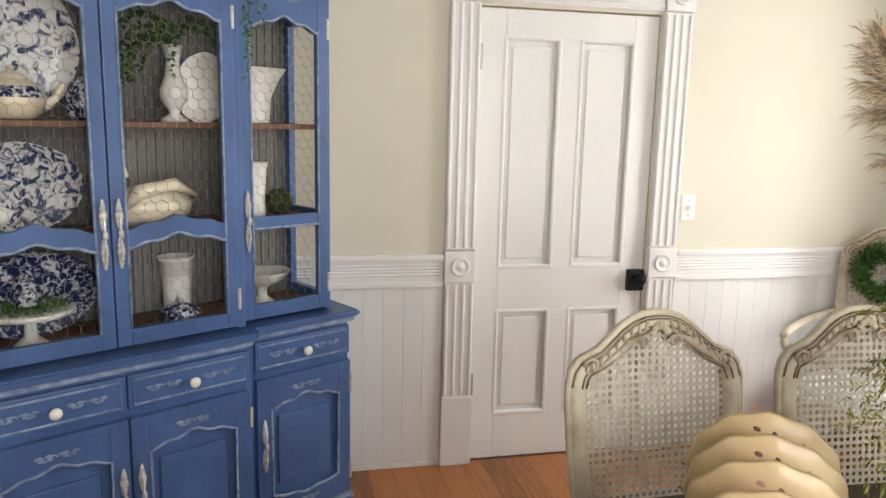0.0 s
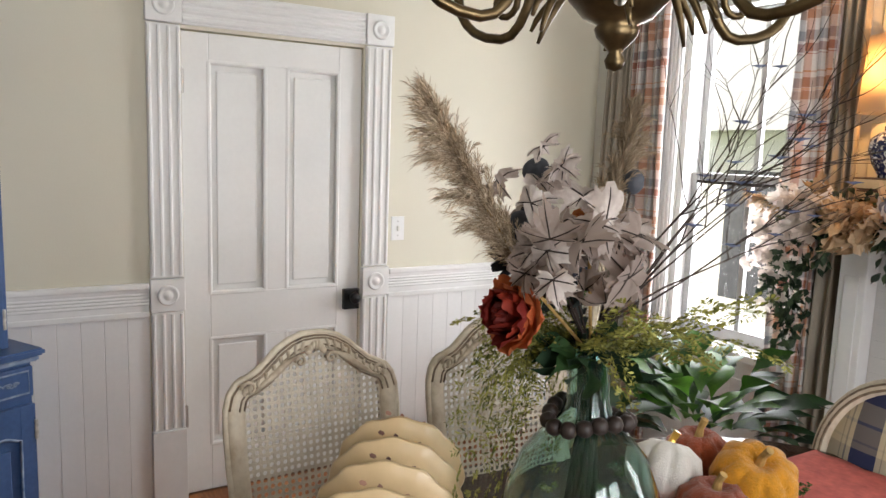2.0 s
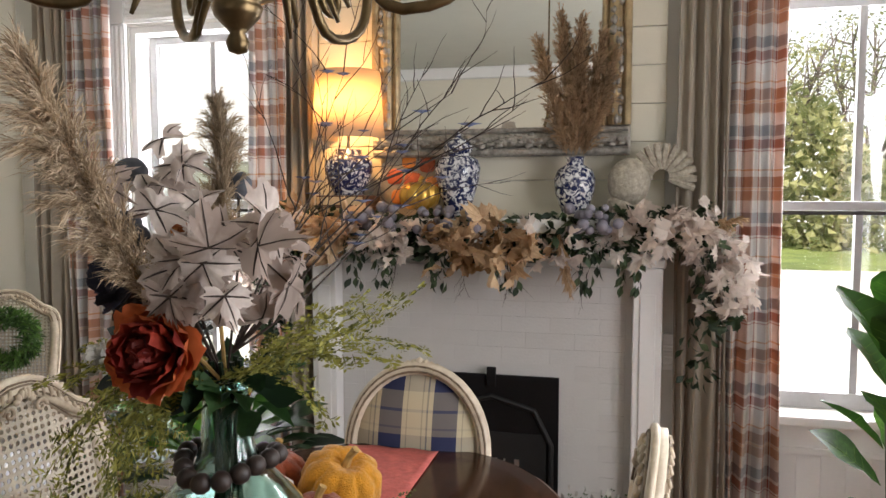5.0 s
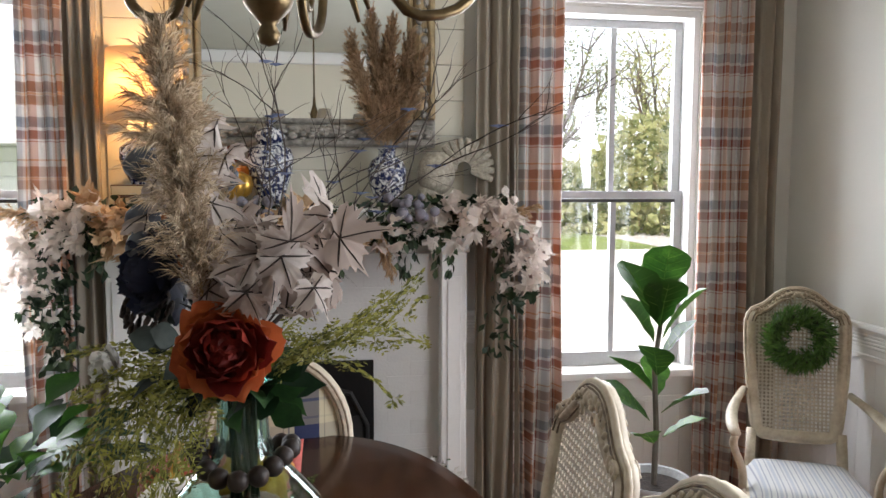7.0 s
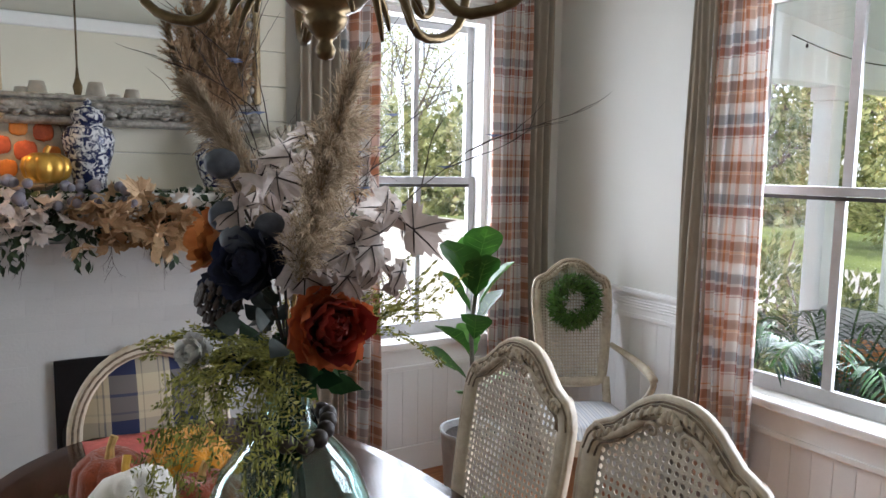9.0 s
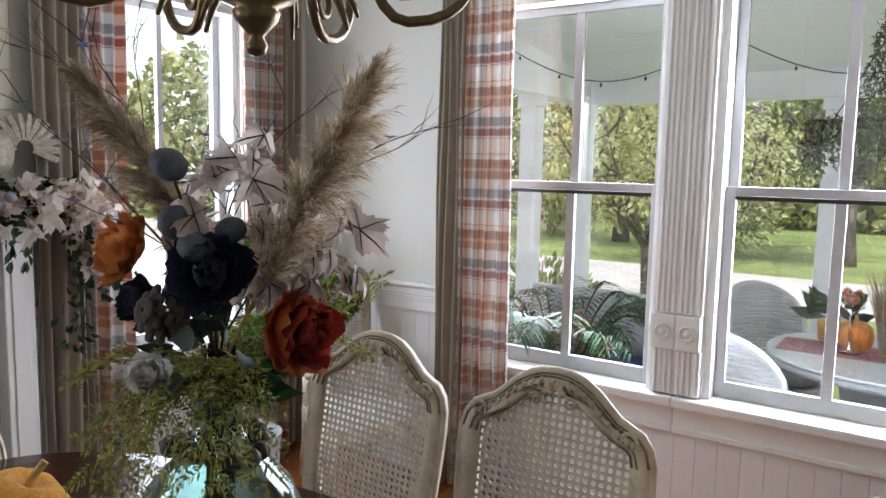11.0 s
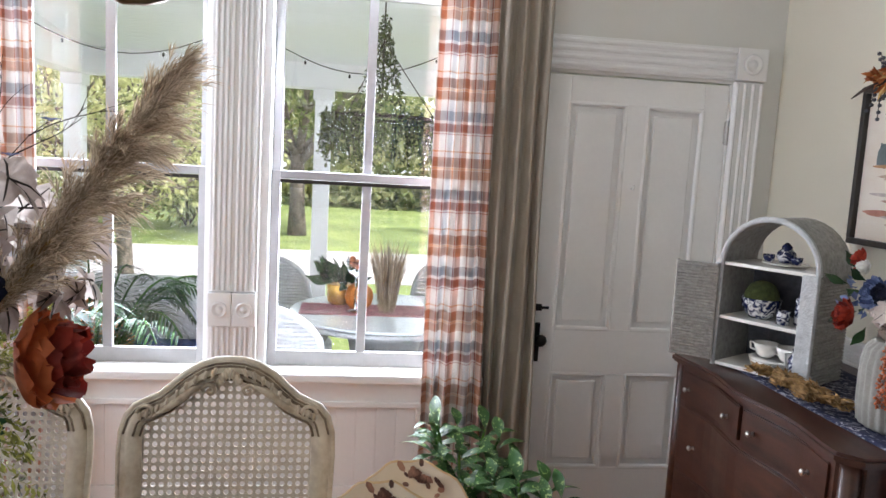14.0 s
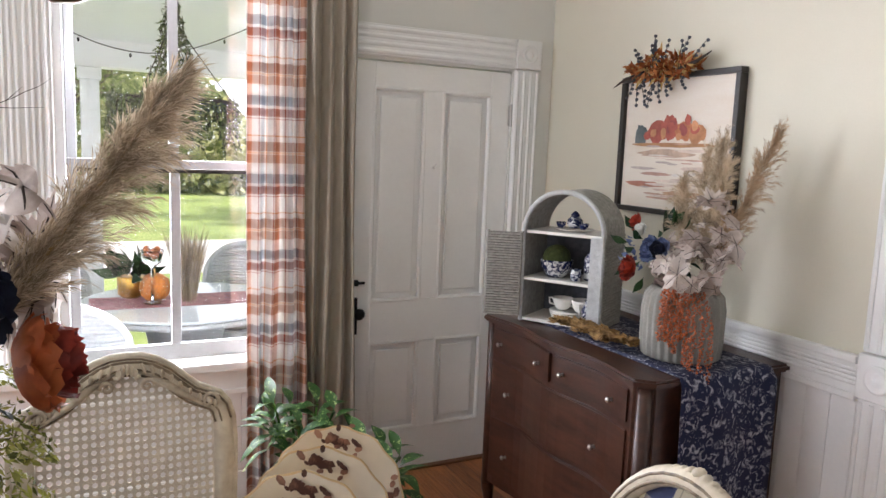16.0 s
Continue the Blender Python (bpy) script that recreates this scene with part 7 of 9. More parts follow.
for i, p in enumerate(pods):
    q = rel(*p)
    pod = ball(bmesh.new(), (0, 0, 0), 0.025 - 0.002 * (i % 3), 3, (1, 1, 0.82))
    for v in pod.verts:
        a = math.atan2(v.co.y, v.co.x)
        k = 1 - 0.10 * abs(math.cos(4 * a)) ** 6
        v.co.x, v.co.y = v.co.x * k, v.co.y * k
    pod.transform(Matrix.Translation(q) @ Matrix.Rotation(0.6 + i, 4, "X"))
    o = part("seed_pod", pod, M_SLATE, arr, "grey-blue velvety seed pod", smooth=True)
    part("pod_stem", T([q, q * 0.6 + TOP * 0.4 + Vector((0.01, 0, 0.02)), TOP], 0.0022, 5), M_TWIG, o)
tw = bmesh.new()
rg = random.Random(21)
tips = []
for d in ((0.12, 0.40, 0.42), (0.20, 0.30, 0.36), (0.10, 0.50, 0.46), (0.16, 0.20, 0.46), (0.30, 0.26, 0.24), (0.20, 0.48, 0.33), (0.05, 0.35, 0.50), (0.26, 0.16, 0.32), (0.34, 0.06, 0.34)):
    tips += twig(tw, TOP + Vector((0.01, 0, 0.05)), d, Vector(d).length * 0.98, 0.0022, rg, 2, 0.0)[5:]
tagged(part("twig_work", tw, M_TWIG, arr, "thin dark branching twigs"), kind="stuff")
lv = Leaves(43)
for p in tips[::2]:
    for k in range(5):
        a = 6.283 * k / 5
        lv.leaf(p, (math.cos(a), math.sin(a), 0.3), 0.017, 0.011, 0)
tagged(lv.put("blue_blossom", M_BLUEFLOWER, arr, "tiny dusty-blue flowers on the twigs"), kind="stuff")
lv = Leaves(44)
for k in range(11):
    a = 2.75 + 1.75 * (k + lv.r.uniform(-0.3, 0.3)) / 11
    q = Vector((math.cos(a), math.sin(a), 0))
    ln = lv.r.uniform(0.12, 0.25)
    pts = bez(TOP + q * 0.02, TOP + q * ln * 0.55 + Vector((0, 0, 0.07)), TOP + q * ln * 0.95 - Vector((0, 0, 0.03)), TOP + q * ln * 1.05 - Vector((0, 0, lv.r.uniform(0.12, 0.36))), 8)
    plumosus(lv, pts, 0.048, 17)
for k in range(5):
    a = 2.9 + 0.35 * k
    q = Vector((math.cos(a), math.sin(a), 0))
    plumosus(lv, bez(TOP + q * 0.02, TOP + q * 0.08 + Vector((0, 0, 0.05)), TOP + q * 0.15 + Vector((0, 0, 0.07)), TOP + q * lv.r.uniform(0.19, 0.24) + Vector((0, 0, lv.r.uniform(0.0, 0.07))), 8), 0.034, 16)
for k in range(9):
    a = lv.r.uniform(-0.7, 1.6)
    q = Vector((math.cos(a), math.sin(a), 0))
    ln = lv.r.uniform(0.12, 0.24)
    plumosus(lv, bez(TOP, TOP + q * ln * 0.5 + Vector((0, 0, 0.06)), TOP + q * ln * 0.9 + Vector((0, 0, 0.07)), TOP + q * ln * 1.25 + Vector((0, 0, lv.r.uniform(-0.02, 0.14))), 8), 0.036, 16)
lv.put("fern_fronds", M_FERN, arr, "olive green fern fronds trailing down")
lv = Leaves(45)
for k in range(30):
    a = lv.r.uniform(0, 6.283)
    q = Vector((math.cos(a), math.sin(a), lv.r.uniform(-0.6, 0.4)))
    lv.broad(TOP + q * 0.04, q, lv.r.uniform(0.06, 0.09), 0.04, None, 0.3)
lv.put("dark_leaves", M_DARKLEAF, arr, "dark green broad leaves round the stems")
lv = Leaves(46)
for k in range(24):
    q = sphere_dir(lv.r)
    p = rel(2.285, 3.04, 1.315) + Vector((q.x * 0.045, q.y * 0.055, q.z * 0.050))
    lv.broad(p, Vector((-0.9, 0.0, -0.2)) + q, lv.r.uniform(0.036, 0.055), 0.034, None, 0.3, (0.6, 0.95, 1.0, 0.8, 0.4))
lv.put("grey_leaves", leafmat("grey_eucalyptus", (0.025, 0.035, 0.030), (0.085, 0.11, 0.095), 0.7, 0.2), arr, "dusky grey-green rounded leaves")

# pumpkins on the table


def pumpkin(name, m, r, h, mt, label, stem=M_WHEAT, ribs=9, grp="pumpkins on the table", cat="pumpkin"):
    root = thing(name, m, label, cat, grp)
    prof = [(0.02, 0.012), (r * 0.55, 0.0), (r * 0.9, h * 0.22), (r, h * 0.5), (r * 0.9, h * 0.8), (r * 0.5, h * 0.98), (r * 0.16, h * 0.9), (0.004, h * 0.86)]
    bm = bmesh.new()
    seg = ribs * 8
    rings = []
    sm = []
    for a, b in zip(prof, prof[1:]):
        sm += [(a[0] + (b[0] - a[0]) * t, a[1] + (b[1] - a[1]) * t) for t in (0, 0.5)]
    sm.append(prof[-1])
    for q, z in sm:
        rings.append([bm.verts.new((q * (0.86 + 0.14 * abs(math.sin(ribs * math.pi * i / seg)) ** 0.6) * math.cos(6.283 * i / seg), q * (0.86 + 0.14 * abs(math.sin(ribs * math.pi * i / seg)) ** 0.6) * math.sin(6.283 * i / seg), z)) for i in range(seg)])
    for a, b in zip(rings, rings[1:]):
        for i in range(seg):
            bm.faces.new((a[i], a[(i + 1) % seg], b[(i + 1) % seg], b[i]))
    bm.faces.new(list(reversed(rings[0])))
    part("body", bm, mt, root, smooth=True)
    part("stem", T([(0, 0, h * 0.86), (0.003, 0.002, h * 1.05), (0.012, 0.004, h * 1.2)], [0.011, 0.008, 0.009], 8), stem, root)
    return root


Z = TZ + 0.006
pumpkin("mustard_pumpkin", pose(2.27, 3.66, Z + 0.02, rx=14, ry=20), 0.094, 0.155, M_MUSTARD, "mustard yellow boucle fabric pumpkin")
pumpkin("white_pumpkin", pose(2.175, 3.49, Z + 0.035, rx=-22, ry=-12), 0.084, 0.125, M_IVORY, "ivory velvet fabric pumpkin with a gold stem", M_GOLDPUMPKIN)
pumpkin("rust_pumpkin", pose(2.135, 3.65, Z), 0.08, 0.15, M_RUST, "rust red boucle fabric pumpkin")
pumpkin("rust_pumpkin", pose(2.295, 3.52, Z), 0.084, 0.115, M_RUST, "rust red boucle fabric pumpkin")
lv = Leaves(51)
for k in range(26):
    a = lv.r.uniform(0, 6.28)
    c = Vector((2.25 + 0.15 * math.cos(a), 3.58 + 0.17 * math.sin(a), TZ + 0.02))
    q = Vector((math.cos(a), math.sin(a), 0.3))
    frond(lv, bez(c, c + q * 0.04, c + q * 0.07, c + q * 0.1, 6), 0.022, 0.006, 10)
tagged(lv.put("moss_sprigs", M_BOX), "green moss and sprigs under the pumpkins", "greenery", kind="stuff")
vs, fs = [], []
for i in range(31):
    for j in range(13):
        vs.append((2.12 + 0.27 * j / 12, 3.1 + 1.06 * i / 30, TZ + 0.003 + 0.0025 * (1 + math.sin(i * 1.4) * math.sin(j * 1.3))))
for i in range(30):
    for j in range(12):
        a = i * 13 + j
        fs.append((a, a + 1, a + 14, a + 13))
o = raw("table_runner", vs, fs, M_CORAL, smooth=True)
o.modifiers.new("thickness", "SOLIDIFY").thickness = 0.002
tagged(o, "coral red quilted runner along the table", "runner")

# a row of plates standing in a rack
P0, P1 = Vector((2.02, 2.91, 0)), Vector((2.69, 2.46, 0))
ax = math.degrees(math.atan2(P1.y - P0.y, P1.x - P0.x))
rack = thing("plate_rack", pose(*P0, rz=ax) @ pose(0, 0, TZ + 0.001), "dark wire plate rack on the table", "plate rack")
for y in (-0.05, 0.05):
    part("rail", T([(-0.05, y, 0.012), (0.86, y, 0.012)], 0.005, 8), M_IRON, rack)
for i in range(9):
    part("divider", T([(-0.02 + i * 0.101, -0.05, 0.012), (-0.03 + i * 0.101, -0.05, 0.07), (-0.03 + i * 0.101, 0.05, 0.07), (-0.02 + i * 0.101, 0.05, 0.012)], 0.0035, 6), M_IRON, rack)
plate0 = None
for i in range(9):
    m = pose(P0.x + (P1.x - P0.x) * i / 8, P0.y + (P1.y - P0.y) * i / 8, TZ + 0.012, rz=ax) @ pose(0, 0, 0.131, ry=-78)
    if plate0 is None:
        plate0 = thing("dinner_plate", m, "cream scalloped plate with floral transfer standing in the rack", "plate", "plates in the rack")
        seg = 60
        body = L([(0.0, 0.004), (0.085, 0.003), (0.092, 0.006), (0.125, 0.017), (0.130, 0.019), (0.127, 0.014), (0.094, 0.0), (0.075, -0.002), (0.0, 0.0)], seg, ribs=12, wob=0.020)
        part("dish", body, M_CREAMWARE, plate0, smooth=True)
        face = L([(0.0, 0.0052), (0.061, 0.0051), (0.085, 0.0048), (0.094, 0.0085), (0.126, 0.0186)], seg, ribs=12, wob=0.020)
        bmesh.ops.delete(face, geom=[f for f in face.faces if len(f.verts) > 4], context="FACES_ONLY")
        part("glazed_face", face, M_PLATE, plate0, "cream glazed face", smooth=True)
        for c in range(4):
            lv = Leaves(150 + c)
            big = c == 0
            a0 = 3.14 + c * 1.57
            for k in range(44 if big else 32):
                q = abs(lv.r.gauss(0, 0.022 if big else 0.017))
                b = lv.r.uniform(0, 6.28)
                r0 = 0.066 if big else 0.098
                x, y = r0 * math.cos(a0) + q * math.cos(b), r0 * math.sin(a0) + q * 1.6 * math.sin(b)
                r = math.hypot(x, y)
                z = 0.0062 if r < 0.086 else 0.0062 + (r - 0.086) * 0.36
                d = lv.r.uniform(0, 6.28)
                w = lv.r.uniform(0.003, 0.007)
                n = len(lv.v)
                for t in range(6):
                    u = 6.283 * t / 6
                    ex, ey = 1.6 * w * math.cos(u), w * math.sin(u)
                    px, py = x + ex * math.cos(d) - ey * math.sin(d), y + ex * math.sin(d) + ey * math.cos(d)
                    pr = math.hypot(px, py)
                    lv.v.append(Vector((px, py, 0.0068 if pr < 0.086 else 0.0068 + (pr - 0.086) * 0.37)))
                lv.f.append(tuple(range(n, n + 6)))
            lv.put("printed_sprig", M_PLUM, plate0, "brown and plum fruit and flower print", smooth=False)
    else:
        copy_thing(plate0, m)

# ---- wreaths on the corner chairs ----


def wreath(m, label):
    lv = Leaves(61)
    for _ in range(2300):
        a = lv.r.uniform(0, 6.283)
        b = lv.r.uniform(0, 6.283)
        q = 0.034 * math.sqrt(lv.r.random())
        c = Vector(((0.092 + q * math.cos(b)) * math.cos(a), q * math.sin(b), (0.092 + q * math.cos(b)) * math.sin(a)))
        flow = Vector((math.cos(a) * 0.9 - math.sin(a) * 0.6, 0, math.sin(a) * 0.9 + math.cos(a) * 0.6)) * lv.r.choice((1, 1, 1, -0.5))
        lv.leaf(c, flow + sphere_dir(lv.r) * 0.8, lv.r.uniform(0.022, 0.048), 0.009)
    root = thing("wreath", m, label, "wreath", "wreaths on the corner chairs")
    lv.put("boxwood", M_BOX, root)
    part("ring", T([(0.098 * math.cos(a), 0, 0.098 * math.sin(a)) for a in (6.283 * i / 24 for i in range(24))], 0.010, 8, True), M_TWIG, root)
    return root


for tip, face in (((4.40, 4.80), 246), ((0.24, 4.86), 300)):
    wreath(seat_at(tip, face, -0.065) @ pose(0, lean(0.98) + 0.05, 0.98), "round green boxwood wreath hung on the armchair back")

# ---- mantel display ----
MZ = 1.451


def on_mantel(name, x, y, prof, mt, label, cat, z=MZ, **k):
    r = thing(name, pose(x, y, z), label, cat)
    part("body", L(prof, 32, **k), mt, r, smooth=True)
    return r


MY = YF - 0.13
books = thing("book", pose(1.775, MY, MZ, rz=4), "old book lying flat under the lamp", "book", "books under the lamp")
part("cover", B(-0.11, -0.08, 0, 0.11, 0.08, 0.045, 0.004), M_SHELFWOOD, books)
part("page_block", B(-0.105, -0.083, 0.006, 0.105, -0.078, 0.039), M_CREAMWARE, books)
copy_thing(books, pose(1.77, MY, MZ + 0.046, rz=-6))
lamp = thing("table_lamp", pose(1.773, MY, MZ + 0.092), "blue and white china lamp, lit, with drum shade", "lamp")
part("base", L([(0.06, 0), (0.062, 0.01), (0.085, 0.05), (0.10, 0.10), (0.098, 0.14), (0.07, 0.165), (0.055, 0.17), (0.055, 0.19), (0.02, 0.192)], 32), M_BWDARK, lamp, smooth=True)
part("harp", T([(0, 0, 0.19), (0, 0, 0.30)], 0.006, 8), M_BRASS, lamp)
shade_m = bpy.data.materials.new("lit_linen_shade")
shade_m.use_nodes = True
_n = shade_m.node_tree
_p = _n.nodes["Principled BSDF"]
_p.inputs["Base Color"].default_value = (0.78, 0.70, 0.55, 1)
_p.inputs["Roughness"].default_value = 0.9
_t = _n.nodes.new("ShaderNodeBsdfTranslucent")
_t.inputs[0].default_value = (0.85, 0.70, 0.50, 1)
_x = _n.nodes.new("ShaderNodeMixShader")
_x.inputs[0].default_value = 0.6
_n.links.new(_p.outputs[0], _x.inputs[1])
_n.links.new(_t.outputs[0], _x.inputs[2])
_n.links.new(_x.outputs[0], _n.nodes["Material Output"].inputs[0])
part("shade", L([(0.152, 0.235), (0.135, 0.51)], 40), shade_m, lamp, "glowing linen drum shade", smooth=True).data.materials[0] = shade_m
sh = [o for o in lamp.children if o.name.startswith("shade")][0]
bmx = bmesh.new()
bmx.from_mesh(sh.data)
bmesh.ops.delete(bmx, geom=[f for f in bmx.faces if len(f.verts) > 4], context="FACES_ONLY")
bmx.to_mesh(sh.data)
bmx.free()
so = sh.modifiers.new("thickness", "SOLIDIFY")
so.thickness = 0.002
g = on_mantel("ginger_jar", 2.245, MY - 0.01, [(0.05, 0), (0.055, 0.01), (0.06, 0.06), (0.085, 0.15), (0.092, 0.20), (0.08, 0.235), (0.05, 0.25), (0.05, 0.262)], M_BW, "tall blue and white lidded ginger jar", "jar")
part("lid", L([(0.055, 0.262), (0.06, 0.285), (0.05, 0.305), (0.02, 0.32), (0.012, 0.325), (0.016, 0.335), (0, 0.35)], 28), M_BW, g, "domed lid", smooth=True)
j2 = on_mantel("china_vase", 2.711, MY - 0.01, [(0.045, 0.02), (0.05, 0.03), (0.075, 0.10), (0.08, 0.155), (0.065, 0.19), (0.035, 0.21), (0.034, 0.235), (0.04, 0.24), (0.03, 0.235), (0, 0.1)], M_BW, "blue and white vase holding brown pampas", "vase")
lv = Leaves(71)
for dx, dy, h in ((-0.14, -0.02, 0.52), (-0.06, 0.0, 0.64), (0.02, -0.04, 0.60), (0.10, -0.01, 0.56), (0.15, 0.0, 0.46), (0.0, 0.02, 0.50)):
    plume(lv, (0.2 * dx, 0, 0.24), (dx, dy, 0.24 + h * 0.84), 0.036, 6000, 0.062, 0.0024)
pb = lv.put("pampas_grass", M_PAMPASBROWN)
pb.location = (2.711, MY - 0.01, MZ)
tagged(pb, "brown pampas grass standing in the vase", "pampas grass")
art = thing("pumpkin_plaque", pose(2.04, MY + 0.04, MZ, rx=-8), "round painted plaque of orange pumpkins on the mantel", "plaque")
bm = L([(0.0, 0), (0.145, 0.0), (0.15, 0.006), (0.145, 0.012), (0.0, 0.012)], 40, ribs=7, wob=0.06)
bm.transform(Matrix.Translation((0, 0, 0.155)) @ Matrix.Rotation(math.pi / 2, 4, "X"))
part("board", bm, mat("plaque_ground", (0.30, 0.26, 0.20), 0.6, var=0.3, scale=12), art)
rg = random.Random(5)
for i, (x, z, r) in enumerate(((-0.08, 0.17, 0.045), (-0.02, 0.235, 0.04), (0.06, 0.22, 0.045), (0.085, 0.14, 0.04), (0.0, 0.15, 0.05), (-0.06, 0.085, 0.042), (0.04, 0.07, 0.045), (-0.01, 0.28, 0.02))):
    b = bmesh.new()
    for k in range(-2, 3):
        ball(b, (x + k * r * 0.22, -0.014, z), r * 0.62, 2, (0.55, 0.12 + 0.03 * (2 - abs(k)), 1.3 - 0.08 * abs(k)))
    part("painted_pumpkin", b, M_PUMPKIN if i % 2 else mat("red_pumpkin_paint", (0.45, 0.09, 0.03), 0.5, var=0.3, scale=20), art, smooth=True)
pumpkin("gold_pumpkin", pose(2.10, MY - 0.07, MZ + 0.035), 0.085, 0.11, M_GOLDPUMPKIN, "shiny gold pumpkin on the mantel", M_GOLDPUMPKIN, grp="mantel display")
# turkey of woven straw
tk = thing("turkey_figure", pose(2.985, MY - 0.0, MZ + 0.02), "silvery straw turkey ornament on the mantel", "ornament")
bm = bmesh.new()
ball(bm, (-0.07, 0, 0.12), 0.085, 3, (0.95, 0.6, 1.1))
ball(bm, (-0.10, 0, 0.03), 0.06, 2, (0.9, 0.6, 0.8))
for k in range(13):
    a = radians(-20 + k * 17)
    c = Vector((0.05, 0, 0.14))
    d = Vector((math.cos(a), 0, math.sin(a)))
    tube(bm, [c + d * 0.03, c + d * 0.08, c + d * 0.128], [0.008, 0.017, 0.013], 6)
part("body", bm, mat("silvered_straw", (0.40, 0.36, 0.29), 0.6, 0.2, var=0.4, scale=60, bump=0.8, bscale=140), tk)
# the garland
lvp, lvc, lvg, lvw = Leaves(81), Leaves(82), Leaves(83), Leaves(84)
GY = YF - 0.24
ber = []
rg = random.Random(9)
for i in range(64):
    t = i / 63
    x = 1.47 + 1.72 * t
    sag = 1.42 - 0.05 * math.sin(math.pi * t)
    edge = abs(t - 0.5) * 2
    for _ in range(20):
        lvg.broad((x + rg.uniform(-0.06, 0.06), GY + rg.uniform(-0.04, 0.10), sag + rg.uniform(-0.07, 0.09)), (rg.uniform(-1, 1), rg.uniform(-1.2, 0.1), rg.uniform(-1, 0.5)), rg.uniform(0.04, 0.075), 0.028)
    lv = lvc if 0.10 < t < 0.22 or 0.44 < t < 0.62 else lvp
    bare = 0.36 < t < 0.42 or 0.64 < t < 0.80
    for _ in range(1 if bare else 5 if lv is lvc else 3 if 0.03 < t < 0.94 else 6):
        lv.maple((x + rg.uniform(-0.05, 0.05), GY - 0.03 + rg.uniform(-0.06, 0.05), sag + rg.uniform(-0.09, 0.08)), (rg.uniform(-0.9, 0.9), -0.6 + rg.uniform(-0.5, 0.2), rg.uniform(-0.9, 0.7)), rg.uniform(0.085, 0.145) * (1.05 if lv is lvc else 0.85))
for cx in (1.90, 2.02, 2.17, 2.22, 2.73, 2.80, 2.86, 2.36):
    for _ in range(7):
        ber.append((cx + rg.uniform(-0.05, 0.05), GY - 0.06 + rg.uniform(-0.05, 0.03), 1.44 + rg.uniform(-0.03, 0.06), rg.uniform(0.014, 0.024)))
for cx, dz, n in ((1.42, 0.42, 34), (1.36, 0.30, 22), (3.20, 0.34, 26), (3.27, 0.28, 22)):
    for k in range(n):
        z = 1.42 - dz * k / n
        x = cx + rg.uniform(-0.06, 0.06) + (0.05 if cx > 3 else -0.03) * k / n
        (lvp if rg.random() < 0.6 or cx in (1.36, 3.27) else lvg).maple((x, GY + rg.uniform(-0.03, 0.10), z), (rg.uniform(-0.8, 0.8), rg.uniform(-1, 0.0), -0.8), rg.uniform(0.07, 0.11))
for cx in (1.43, 1.47, 3.18):
    for k in range(80):
        lvg.broad((cx + rg.uniform(-0.05, 0.05), GY + 0.04 + rg.uniform(-0.03, 0.06), 1.38 - 0.55 * rg.random()), (rg.uniform(-1, 1), rg.uniform(-1, 0), -0.6), 0.05, 0.026)
for cx in (2.37, 2.28, 2.80):
    for _ in range(26):
        lvw.leaf((cx + rg.uniform(-0.05, 0.05), GY - 0.06 + rg.uniform(-0.03, 0.03), 1.37 + rg.uniform(-0.05, 0.05)), sphere_dir(rg), 0.02, 0.012)
for cx, sx in ((1.47, -1), (2.66, 0.25), (3.12, 1)):
    plume(lvc, (cx, GY - 0.02, 1.41), (cx + 0.18 * sx, GY - 0.08, 1.46 if abs(sx) == 1 else 1.20), 0.025, 2200, 0.05, 0.002)
for cx in (1.62, 1.85, 1.98, 2.20, 2.48, 2.78, 2.92):
    for k in range(34):
        lvg.broad((cx + rg.uniform(-0.04, 0.04), GY - 0.04, 1.37 - 0.17 * rg.random() ** 1.5), (rg.uniform(-0.6, 0.6), -0.3, -1), 0.05, 0.024)
gar = thing("mantel_garland", pose(0, 0, 0), "autumn garland of maple leaves, greenery and berries along the mantel", "garland")
lvp.put("mauve_leaves", M_PALELEAF, gar, "pale mauve maple leaves", False)
lvc.put("peach_leaves", M_PEACHLEAF, gar, "peach maple leaves", False)
lvg.put("greenery", M_SPRIG, gar, "dark green sprigs")
tagged(lvw.put("white_sprigs", M_WHITEPETAL, gar, "small white blossoms"), kind="stuff")
bead_ = part("berry", ball(bmesh.new(), (0, 0, 0), 1.0, 2), M_BERRY, gar, "frosted grey-blue berry", smooth=True)
for i, (x, y, z, r) in enumerate(ber):
    o = bead_ if i == 0 else new("berry", bead_.data)
    o.parent = gar
    o.location, o.scale = (x, y, z), (r, r, r)
tw = bmesh.new()
for x in (2.05, 2.42, 2.47, 2.52, 2.72, 2.30):
    twig(tw, (x, GY - 0.02, 1.35), (rg.uniform(-0.5, 0.5), -0.2, -1), 0.17, 0.0016, rg, 2, -0.5)
part("vines", tw, M_TWIG, gar, "thin curling dark vines")

# basket of greenery before the hearth
bk = thing("greenery_basket", pose(2.74, 4.62, 0.0), "basket of green and white foliage beside the hearth", "basket")
part("basket", L([(0.13, 0), (0.15, 0.02), (0.17, 0.16), (0.18, 0.26), (0.185, 0.275), (0.17, 0.27), (0.0, 0.2)], 36, ribs=18, wob=0.012), M_WICKER, bk, smooth=True)
lv, lw = Leaves(91), Leaves(92)
